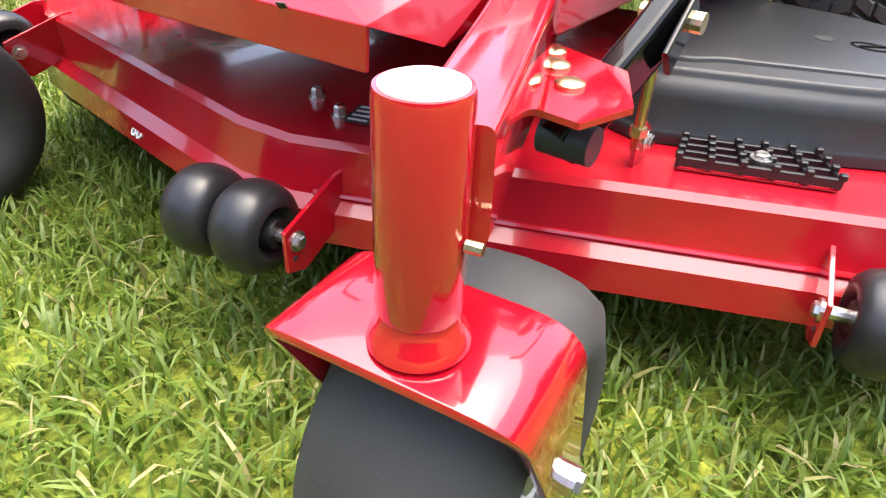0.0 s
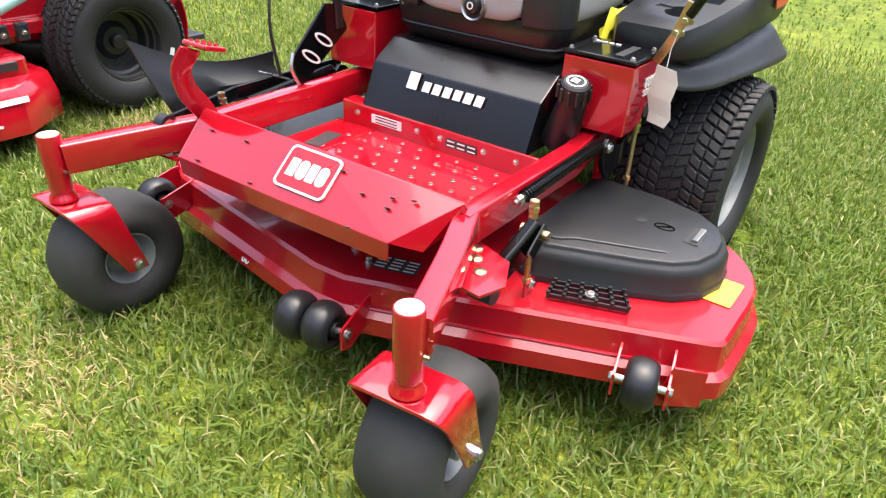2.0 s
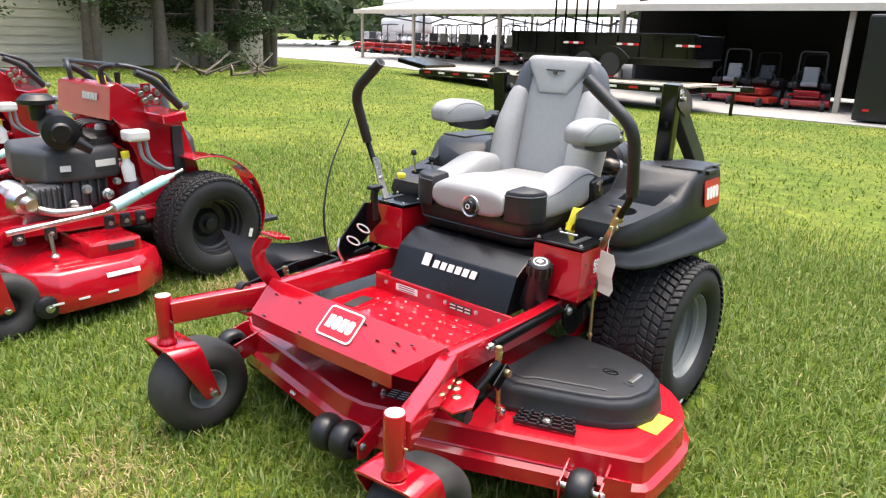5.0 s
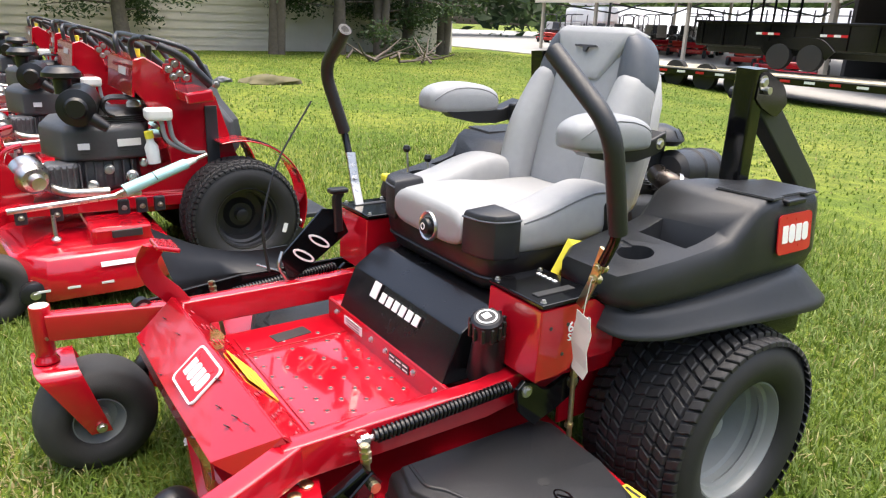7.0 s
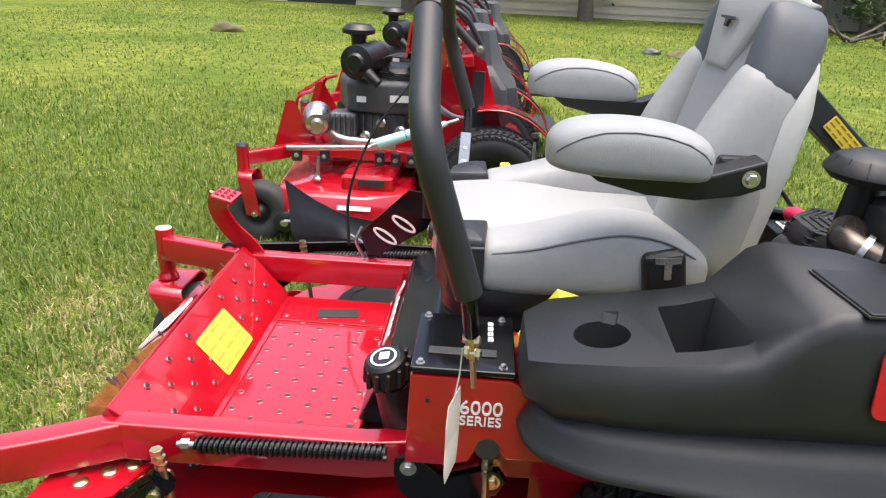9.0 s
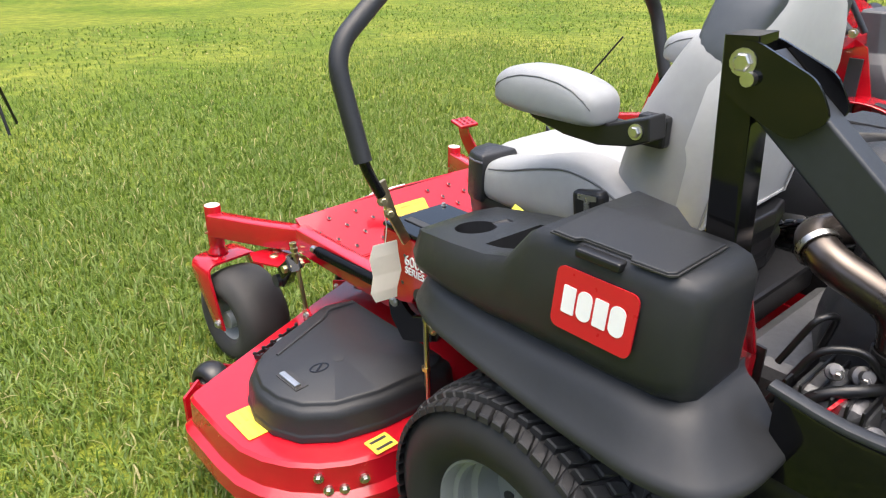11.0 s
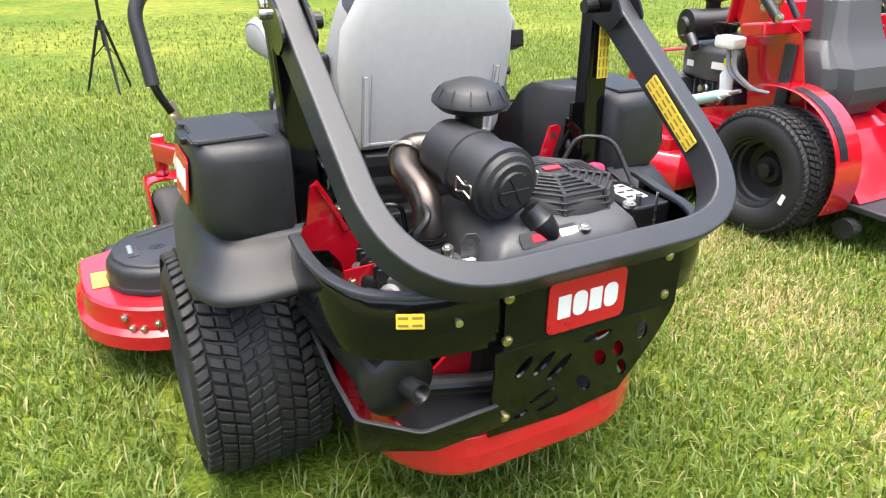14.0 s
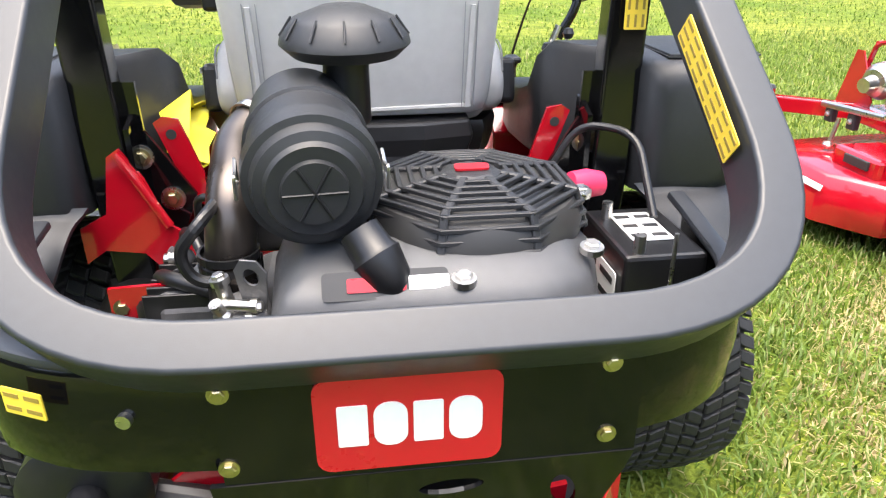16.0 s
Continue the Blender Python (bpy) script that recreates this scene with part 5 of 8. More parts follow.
part("tyre_sticker", slab(rrect(0.035, 0.018, 0.003), 0.001, plane_at((0.682, -0.01, 0.06), (0, 0.9, 0.3), (0, -0.3, 0.9))), WHITE, lw)

# ---- cutting deck ----
def deck_outline(k=0.0):
    """Plan of the deck, grown outward by k."""
    pts = [(-0.60, -1.03), (0.03, -1.125), (0.12, -1.12), (0.40, -1.012), (0.79, -0.848), (0.872, -0.812)]
    c = [(0.887, -0.80), (0.892, -0.78), (0.893, -0.62)]
    arc = [(0.60 + 0.293 * math.cos(radians(a)), -0.60 + 0.288 * math.sin(radians(a))) for a in range(12, 103, 13)]
    rest = [(0.20, -0.26), (0.0, -0.30), (-0.30, -0.26), (-0.62, -0.22), (-0.76, -0.36), (-0.78, -0.60), (-0.76, -0.88), (-0.70, -0.98)]
    pl = pts + c + arc + rest
    cx, cy = 0.05, -0.62
    out = []
    n = len(pl)
    for i, p in enumerate(pl):
        a, b = Vector(pl[i - 1]), Vector(pl[(i + 1) % n])
        t = (b - a).normalized()
        out.append((p[0] + t.y * k, p[1] - t.x * k))
    return out


rows = []
for k, z in ((-0.30, 0.285), (-0.008, 0.283), (0.0, 0.275), (0.002, 0.216), (0.004, 0.210), (0.022, 0.196), (0.023, 0.152), (0.017, 0.152), (-0.004, 0.190), (-0.010, 0.262)):
    rows.append([(x, y, z) for x, y in deck_outline(k if k > -0.2 else -0.008)] if k > -0.2 else [(0.05 + (x - 0.05) * 0.05, -0.62 + (y + 0.62) * 0.05, z) for x, y in deck_outline(0)])
deck = part("deck_shell", loft(rows), DECK_RED, mower, "glossy red steel cutting deck")
smooth(deck, 30)
lettering("60", 0.034, plane_at((-0.245, -1.1055, 0.178), (1, -0.15, 0), (0, 0.6, 0.8)), deck, WHITE)
# end plate at the front corner of the deck
part("deck_corner", slab([(0.0, 0.0), (0.10, 0.0), (0.10, 0.09), (0.03, 0.10)], 0.006, plane_at((0.800, -0.912, 0.150), (0.82, 0.57, 0), (0, 0, 1))), RED, mower)
part("weld_bead", sweep([(0.15, -1.115, 0.214), (0.45, -0.996, 0.214), (0.78, -0.858, 0.214)], ring(0.004, 6), (0, 0, 1)), RED, deck)
for (x, y, z) in ((0.80, -0.36, 0.252), (0.785, -0.345, 0.217), (0.745, -0.34, 0.217), (0.70, -0.33, 0.235)):
    v = Vector((x - 0.60, y + 0.60, 0)).normalized()
    bolt(Vector((0.60, -0.60, z)) + v * 0.296, v, deck, 0.008)
label_plate(plane_at((0.827, -0.605, 0.2845), (0.0, 1, 0), (-1, 0.0, 0)), 0.116, 0.062, deck, YELLOW, 3, 2, paint("label_ink", (0.55, 0.40, 0.05), 0.5))
label_plate(plane_at((0.64, -0.345, 0.2848), (1, 0, 0), (0, 1, 0)), 0.06, 0.05, deck, YELLOW, 2, 1)


# deck rollers with their brackets
def roller(x, y, z, axis, pair, M):
    a = Vector((math.cos(radians(axis)), math.sin(radians(axis)), 0))
    c = Vector((x, y, z))
    r = new("deck_roller")
    r.parent = M
    for k in ((-0.036, 0.040) if pair else (0.0,)):
        prof = [(0.0, -0.030), (0.018, -0.030), (0.020, -0.020), (0.034, -0.034), (0.046, -0.032), (0.054, -0.022), (0.058, -0.008), (0.058, 0.008), (0.054, 0.022), (0.046, 0.032), (0.034, 0.034), (0.022, 0.018), (0.018, 0.036), (0.0, 0.036)]
        smooth(part("roller", lathe(prof, c + a * k, a, 32), ROLLER, r, "shiny black plastic anti-scalp roller"), 60)
    e = 0.10 if pair else 0.055
    for q in ((1,) if pair else (-1, 1)):
        p = c + a * e * q
        m = plane_at(p + Vector((0, 0, -0.035)), Vector((-a.y, a.x, 0)) * (1 if a.x > 0 else -1), (0, 0, 1))
        bk = part("roller_bracket", slab([(-0.02, 0.0), (0.012, -0.012), (0.105, 0.02), (0.105, 0.085), (0.085, 0.085), (-0.02, 0.055)], 0.006, m @ pose(0, 0, -0.003), 0.001), RED, r)
        bolt(p + a * 0.004 * q, a * q, bk, 0.009)
        for k in range(3):
            part("bracket_hole", rod(p + Vector((0, 0, -0.018 - k * 0.0)) + a * 0.0032 * q + m.to_3x3() @ Vector((-0.012, -0.004 + k * 0.022, 0)) * 0.6, p + Vector((0, 0, -0.018)) + a * 0.0042 * q + m.to_3x3() @ Vector((-0.012, -0.004 + k * 0.022, 0)) * 0.6, 0.0035, None, 8), INK, bk)
    part("roller_axle", rod(c - a * 0.06, c + a * (e + 0.01), 0.008, None, 10), ZINC, r)


roller(0.095, -1.205, 0.198, 8, True, mower)
roller(-0.615, -1.105, 0.235, -5, False, mower)
roller(0.776, -0.932, 0.203, 14, False, mower)
roller(-0.70, -0.93, 0.10, 0, False, mower)

# belt covers


def belt_cover(q, M):
    X = lambda x: x * q
    base = [(0.370, -0.825), (0.46, -0.850), (0.67, -0.765), (0.745, -0.725), (0.79, -0.675), (0.812, -0.60), (0.806, -0.53), (0.775, -0.465), (0.71, -0.415), (0.60, -0.385), (0.41, -0.375), (0.370, -0.40)]

    def grow(k, z):
        return [(X(0.58 + (x - 0.58) * k), -0.61 + (y + 0.61) * k, z) for x, y in base]
    bm = loft([grow(1.015, 0.284), grow(1.015, 0.300), grow(0.998, 0.305), grow(0.985, 0.340), grow(0.965, 0.354), grow(0.935, 0.361), grow(0.905, 0.366), grow(0.895, 0.3735), grow(0.875, 0.376), grow(0.05, 0.378)])
    bevel(bm, 0.002, 1)
    c = smooth(part("belt_cover", bm, PLASTIC, M, "black plastic belt cover on the deck"), 40)
    part("cover_hole", lathe([(0.0, 0.0), (0.013, 0.0), (0.013, 0.002), (0, 0.002)], (X(0.595), -0.573, 0.3765), (0, 0, 1), 16), INK, c)
    part("cover_emblem", holed(oval(0, 0, 0.026, 0.017), [oval(0, 0, 0.022, 0.013)], 0.002, pose(X(0.652), -0.570, 0.3765)), BLACK_GLOSS, c)
    part("emblem_bar", box((X(0.652), -0.570, 0.3782), (0.030, 0.004, 0.002), 0, (0, 0, 35)), BLACK_GLOSS, c)
    part("latch_slot", box((X(0.728), -0.567, 0.3745), (0.034, 0.085, 0.009), 0.001, (0, 0, 2 * q)), INK, c)
    part("cover_latch", sweep([(X(0.734), -0.602, 0.381), (X(0.733), -0.532, 0.381)], rrect(0.016, 0.010, 0.003), (0, 0, 1)), ZINC, c, "small steel latch")
    part("cover_ridge", sweep(round_path([(X(0.40), -0.785, 0.375), (X(0.48), -0.795, 0.377), (X(0.51), -0.765, 0.377), (X(0.70), -0.685, 0.3755)], 0.02), ring(0.005, 8), (0, 0, 1)), PLASTIC, c)
    return c


belt_cover(1, mower)
belt_cover(-1, mower)

# black rubber step grid on the deck


def step_grid(M):
    """A tapering grid of black rubber ribs with raised studs at the crossings."""
    a, b, c, d = [Vector(p) for p in ((0.526, -0.897, 0), (0.690, -0.835, 0), (0.629, -0.742, 0), (0.505, -0.801, 0))]
    at = lambda u, v, z: a.lerp(b, u).lerp(d.lerp(c, u), v) + Vector((0, 0, z))
    z0 = 0.286
    bm = bmesh.new()
    for i in range(6):
        k = i / 5
        sweep([at(0, k, z0 + 0.010), at(1, k, z0 + 0.010)], rrect(0.005, 0.012, 0.001, 1), (0, 0, 1), bm)
        sweep([at(k, 0, z0 + 0.009), at(k, 1, z0 + 0.009)], rrect(0.005, 0.014, 0.001, 1), (0, 0, 1), bm)
        for j in range(6):
            box(at(k, j / 5, z0 + 0.018), (0.009, 0.008, 0.009), 0.0015, (0, 0, 22), 1, bm)
    g = part("step_grid", bm, PLASTIC_DK, M, "black rubber step grid")
    bolt((0.604, -0.845, z0 + 0.018), (0, 0, 1), g, 0.009)
    part("step_backing", slab([tuple(p.xy) for p in (a, b, c, d)], 0.002, Matrix.Translation((0, 0, z0 - 0.001))), DECK_RED, g)


step_grid(mower)
label_plate(plane_at((0.185, -1.005, 0.2855), (0.95, 0.3, 0), (-0.3, 0.95, 0)), 0.11, 0.055, deck, INK, 4, 3, WHITE)
for x, y in ((0.06, -1.01), (0.125, -1.035)):
    bolt((x, y, 0.2855), (0, 0, 1), deck, 0.008, None, 0.014)

# deck lift arms, springs and links
for q in (1, -1):
    X = lambda x: x * q
    a, b = Vector((X(0.438), -0.895, 0.507)), Vector((X(0.448), -0.560, 0.530))
    coils, per = 34, 10
    axd = (b - a).normalized()
    u = axd.cross(Vector((0, 0, 1))).normalized()
    v = u.cross(axd)
    pts = [a.lerp(b, i / (coils * per)) + (u * math.cos(2 * math.pi * i / per) + v * math.sin(2 * math.pi * i / per)) * 0.013 for i in range(coils * per + 1)]
    smooth(part("assist_spring", sweep(pts, ring(0.0034, 5), axd), BLACK_GLOSS, mower, "black coil assist spring"))
    part("spring_core", rod(a, b, 0.0105, None, 12), INK, mower)
    part("spring_rod", rod(a + (a - b) * 0.11, a, 0.006, None, 10), ZINC, mower)
    smooth(part("spring_nut", lathe([(0, -0.008), (0.012, -0.008), (0.012, 0.008), (0, 0.008)], a + (a - b) * 0.06, axd, 8), ZINC, mower))
    # front lift link
    part("lift_arm", sweep([(X(0.455), -1.075, 0.358), (X(0.470), -1.03, 0.392), (X(0.488), -0.975, 0.440), (X(0.498), -0.935, 0.475)], rrect(0.030, 0.050, 0.008), (0, 0, 1)), BLACK_GLOSS, mower, "black cast lift arm")
    for dx in (-0.017, 0.017):
        part("clevis", sweep([(X(0.498 + dx), -0.985, 0.43), (X(0.498 + dx), -0.930, 0.475)], rrect(0.007, 0.036, 0.003), (0, 0, 1)), BLACK_GLOSS, mower)
    smooth(part("pivot_bush", rod((X(0.435), -1.068, 0.364), (X(0.49), -1.068, 0.364), 0.020, None, 20), BLACK_SATIN, mower), 40)
    lk = part("lift_link", rod((X(0.478), -0.912, 0.30), (X(0.490), -0.944, 0.535), 0.0065, None, 10), BRASS, mower, "yellow zinc plated link rod")
    for z, r in ((0.528, 0.011), (0.513, 0.012), (0.498, 0.011), (0.325, 0.011)):
        part("nut", lathe([(0, -0.005), (r, -0.005), (r, 0.005), (0, 0.005)], (X(0.490 - (0.535 - z) * 0.05), -0.944 + (0.535 - z) * 0.136, z), (0, 0, 1), 6), BRASS, lk)
    part("pivot_pin", rod((X(0.465), -0.940, 0.462), (X(0.53), -0.940, 0.462), 0.011, None, 12), BRASS, mower)
    part("link_bracket", slab([(-0.02, 0), (0.02, 0), (0.02, 0.05), (0.0, 0.065), (-0.02, 0.05)], 0.006, plane_at((X(0.478), -0.905, 0.27), (0, 1, 0), (0, 0, 1))), RED, mower)
    bolt((X(0.488), -0.905, 0.312), (q, 0, 0), mower, 0.009)
    # rear lift link
    pl = slab([(-0.095, 0.0), (-0.095, 0.025), (-0.075, 0.042), (-0.05, 0.034), (-0.02, 0.010), (0.0, 0.004), (0.05, 0.022), (0.085, 0.024), (0.100, 0.0), (0.085, -0.028), (0.02, -0.060), (-0.04, -0.080), (-0.085, -0.035)], 0.014, plane_at((X(0.446) - (0.0 if q > 0 else 0.014), -0.450, 0.495), (0, 1, 0), (0, 0, 1)), 0.003)
    part("bell_crank", pl, BLACK_GLOSS, mower)
    lk = part("lift_link", rod((X(0.472), -0.38, 0.29), (X(0.472), -0.39, 0.560), 0.0065, None, 10), BRASS, mower)
    for z, r in ((0.555, 0.010), (0.540, 0.011), (0.525, 0.010), (0.39, 0.011)):
        part("nut", lathe([(0, -0.005), (r, -0.005), (r, 0.005), (0, 0.005)], (X(0.472), -0.387, z), (0, 0, 1), 6), BRASS, lk)
    bolt((X(0.4625), -0.378, 0.497), (q, 0, 0), mower, 0.011, BRASS)
    bolt((X(0.4625), -0.520, 0.512), (q, 0, 0), mower, 0.010)
    # flat red bracket plate under the arm with its plugs
    part("arm_bracket_plate", slab([(0.0, 0.0), (0.11, -0.01), (0.13, 0.05), (0.09, 0.13), (0.0, 0.16)], 0.006, pose(X(0.405), -1.16, 0.424) @ (Matrix.Diagonal((q, 1, 1, 1)))), RED, mower)
    for x, y in ((0.441, -1.131), (0.437, -1.064), (0.47, -1.10), (0.415, -1.03)):
        smooth(part("plug", lathe([(0, 0.006), (0.010, 0.0055), (0.014, 0.003), (0.014, 0), (0, 0)], (X(x), y, 0.430), (0, 0, 1), 16), BRASS, mower), 50)

# ---- roll bar ----
rops = new("roll_bar")
rops.parent = mower
for q in (1, -1):
    X = lambda x: x * q
    up = sweep([(X(0.375), 0.245, 0.60), (X(0.39), 0.235, 0.85), (X(0.405), 0.215, 1.21)], rrect(0.05, 0.062, 0.006), (1, 0, 0))
    smooth(part("upright", up, BLACK_GLOSS, rops), 35, True)
    for dx in (-0.032, 0.032):
        plate = round_path([(0.205, 1.160, 0), (0.205, 1.200, 0), (0.235, 1.205, 0), (0.325, 1.165, 0), (0.352, 1.118, 0), (0.305, 1.082, 0), (0.235, 1.112, 0), (0.205, 1.135, 0)], 0.016, 3)
        part("hinge_plate", slab([(p[0], p[1]) for p in plate], 0.006, plane_at((X(0.402) + dx - 0.003, 0, 0), (0, 1, 0), (0, 0, 1))), BLACK_GLOSS, rops)
    bolt((X(0.438), 0.225, 1.175), (q, 0, 0), rops, 0.013)
    part("pivot_pin", rod((X(0.36), 0.24, 1.155), (X(0.45), 0.24, 1.155), 0.010, None, 12), ZINC, rops)
    part("lock_pin", rod((X(0.33), 0.255, 1.14), (X(0.365), 0.255, 1.14), 0.016, None, 14), PLASTIC_DK, rops)
    mount = slab([(-0.035, -0.07), (0.035, -0.07), (0.04, 0.08), (-0.02, 0.10)], 0.008, plane_at((X(0.345), 0.23, 0.76), (0, 1, 0), (0, 0, 1)))
    part("roll_bar_mount", mount, BLACK_GLOSS, rops)
hp = [Vector(p) for p in round_path([(0.400, 0.230, 1.163), (0.386, 0.733, 0.741), (-0.440, 0.733, 0.741), (-0.410, 0.230, 1.163)], 0.225, 12)]
smooth(part("hoop", sweep(hp, rrect(0.051, 0.074, 0.006), Vector((0, 0.66, 0.75))), BLACK_SATIN, rops, "satin black folded roll bar hoop"), 35, True)
label_plate(plane_at((-0.3955, 0.5135, 0.930), (-0.045, 0.752, -0.66), (0, 0.66, 0.752)), 0.19, 0.040, rops, YELLOW, 3, 7, LABEL_INK)
label_plate(plane_at((-0.400, 0.2585, 1.04), (0, -0.05, 1), (1, 0, 0)), 0.15, 0.034, rops, YELLOW, 3, 6, LABEL_INK)

# ---- rear body ----
# bumper band wrapping the engine
band = [(0.466, 0.375), (0.468, 0.45), (0.458, 0.56), (0.425, 0.645), (0.335, 0.698), (0.20, 0.718), (-0.22, 0.718), (-0.33, 0.70), (-0.415, 0.64), (-0.455, 0.55), (-0.466, 0.44), (-0.466, 0.375)]
bp = [Vector(p) for p in round_path([(x, y, 0) for x, y in band], 0.05, 3)]


def band_top(y):
    return 0.716 + 0.018 * max(0.0, min(1.0, (0.50 - y) / 0.12)) ** 1.3


rows = []
for k, s in ((1.0, -0.016), (1.0, -0.004), (0.94, 0.0), (0.45, 0.004), (0.0, 0.0), (-0.02, -0.012)):
    rows.append([(p.x * (1 + s), p.y + s, 0.594 + (band_top(p.y) - 0.594) * k) for p in bp])
smooth(part("bumper", sheet(rows, 0.006, 0.0015), BLACK_GLOSS, mower, "glossy black wrap-around rear bumper"), 40)
smooth(part("bumper_rail", sweep([Vector((p.x * 0.972, p.y - 0.012, band_top(p.y) + 0.002)) for p in bp], rrect(0.026, 0.014, 0.005, 2)), BLACK_SATIN, mower), 40)
# engine guard plate with its cut-outs
part("guard_upper", slab([(-0.175, 0.585), (-0.175, 0.722), (0.258, 0.722), (0.258, 0.585)], 0.005, plane_at((0, 0.7265, 0), (-1, 0, 0), (0, 0, 1))), BLACK_GLOSS, mower)
pm = plane_at((0.0, 0.728, 0.59), (-1, 0, 0), (0, 0.2, 1)) @ Matrix.Translation((0, -0.59, 0))
outl = [(-0.172, 0.345), (-0.180, 0.42), (-0.190, 0.586), (0.258, 0.586), (0.252, 0.555), (0.232, 0.49), (0.200, 0.42), (0.168, 0.355), (0.10, 0.345), (0.02, 0.335)]
holes = [oval(-0.118, 0.528, 0.013, 0.030, -32), oval(-0.070, 0.520, 0.012, 0.034, -38), oval(-0.027, 0.494, 0.013, 0.040, -38), oval(0.058, 0.552, 0.036, 0.012, 4), oval(0.083, 0.483, 0.014, 0.030, 32), oval(0.130, 0.492, 0.013, 0.030, 28), oval(0.186, 0.525, 0.014, 0.030, 16), oval(0.158, 0.430, 0.012, 0.030, 24), oval(0.055, 0.420, 0.014, 0.034, 38), oval(-0.052, 0.424, 0.034, 0.009, 20), oval(-0.10, 0.385, 0.018, 0.009, 20), oval(-0.028, 0.388, 0.032, 0.010, 22)]
part("engine_guard", holed(outl, holes, 0.006, pm), BLACK_GLOSS, mower, "glossy black rear guard plate with cut-outs")
for x, z in ((0.168, 0.698), (0.168, 0.608), (-0.222, 0.700), (-0.224, 0.610)):
    bolt((x, 0.7325, z), (0, 1, 0), mower, 0.0075, BRASS, 0.005)
part("plain_slug", rod((0.262, 0.708, 0.664), (0.264, 0.7185, 0.664), 0.008, None, 14), ZINC, mower)
badge(plane_at((-0.014, 0.7320, 0.650), (-1, 0, 0), (0, 0.0, 1)), 0.190, 0.112, mower, border=False)
bm = bmesh.new()
for i in range(6):
    box((0.052 - i * 0.0275, 0.7335, 0.7125), (0.014, 0.004, 0.013), 0.002, (0, 18, 0), 1, bm)
part("vent_tab", bm, CAST, mower)
bolt((0.143, 0.7015, 0.400), (0, 1, -0.2), mower, 0.0075, BRASS, 0.005)
label_plate(plane_at((0.354, 0.7035, 0.686), (-0.90, 0.43, 0), (0, 0.0, 1)), 0.050, 0.030, mower, YELLOW, 2, 2, LABEL_INK)
# red rear frame
plan = round_path([(0.365, 0.25, 0), (0.36, 0.56, 0), (0.24, 0.690, 0), (-0.18, 0.690, 0), (-0.34, 0.57, 0), (-0.37, 0.25, 0)], 0.09, 5)
rows = [[(p[0], p[1] + d, zt + 0.11 * max(0.0, (0.62 - p[1]) / 0.37) ** 0.8 * k) for p in plan] for zt, d, k in ((0.350, -0.012, 1.0), (0.310, -0.002, 0.5), (0.272, 0.0, 0.25), (0.258, -0.008, 0.22))]
part("rear_frame", sheet(rows, 0.008, 0.002), RED, mower)
part("cross_plate", holed([(0.17, 0.43), (0.29, 0.43), (0.29, 0.47), (0.22, 0.535), (0.17, 0.535)], [oval(0.225, 0.465, 0.026, 0.008)], 0.007, plane_at((0, 0.53, 0), (1, 0, 0), (0, 0.15, 1))), RED, mower)
part("cross_plate", slab([(-0.20, 0.45), (-0.04, 0.45), (-0.04, 0.485), (-0.20, 0.515)], 0.007, plane_at((0, 0.62, 0), (1, 0, 0), (0, 0.15, 1))), RED, mower)
part("rear_floor", slab([(0.335, -0.1), (0.335, 0.50), (0.20, 0.655), (-0.14, 0.655), (-0.31, 0.50), (-0.335, -0.1)], 0.008, Matrix.Translation((0, 0, 0.315))), BLACK_SATIN, mower)
top = round_path([(0.430, 0.355, 0.500), (0.437, 0.50, 0.472), (0.440, 0.642, 0.460), (0.342, 0.726, 0.453), (0.178, 0.722, 0.455)], 0.012, 2)
rows = [[(p[0] - 0.03 * k * (p[1] > 0.66), p[1] - 0.02 * k * (p[1] > 0.66), p[2] - 0.072 * k) for p in top] for k in (0.0, 0.5, 1.0)]
smooth(part("basket_plate", sheet(rows, 0.006, 0.001), BLACK_GLOSS, mower, "black bent steel guard strip"), 30)
part("basket_edge", sweep([Vector(p) + Vector((0, 0, 0.002)) for p in top], rrect(0.010, 0.004, 0.0015, 2), (0, 0, 1)), BLACK_SATIN, mower)
part("tie_ring", lathe([(0.010, -0.004), (0.017, -0.004), (0.017, 0.004), (0.010, 0.004), (0.010, -0.004)], (0.325, 0.40, 0.235), (0.8, 0.6, 0), 16), RED, mower)
label_plate(plane_at((0.3535, 0.42, 0.30), (-0.08, 1, 0), (0, 0, 1)), 0.034, 0.04, mower, YELLOW, 2, 1)
for q in (1, -1):
    part("side_plate", slab([(-0.30, 0.30), (0.54, 0.30), (0.54, 0.40), (0.36, 0.44), (0.10, 0.47), (-0.30, 0.47)], 0.008, plane_at((0.340 * q, 0, 0), (0, 1, 0), (0, 0, 1))), RED, mower)
    part("body_plate", slab([(0.10, 0.55), (0.28, 0.55), (0.28, 0.68), (0.10, 0.70)], 0.006, plane_at((0.265 * q, 0, 0), (0, 1, 0), (0, 0, 1))), PLASTIC_DK, mower)
    smooth(part("hydro_motor", rod((0.36 * q, 0, 0.305), (0.24 * q, 0, 0.305), 0.085, 0.07, 24), CAST, mower), 40)
    smooth(part("hydro_pump", lathe([(0, -0.05), (0.032, -0.05), (0.038, -0.04), (0.038, 0.04), (0.032, 0.05), (0, 0.05)], (0.300 * q, 0.40, 0.590), (0, 0, 1), 20), PLASTIC_DK, mower), 40)
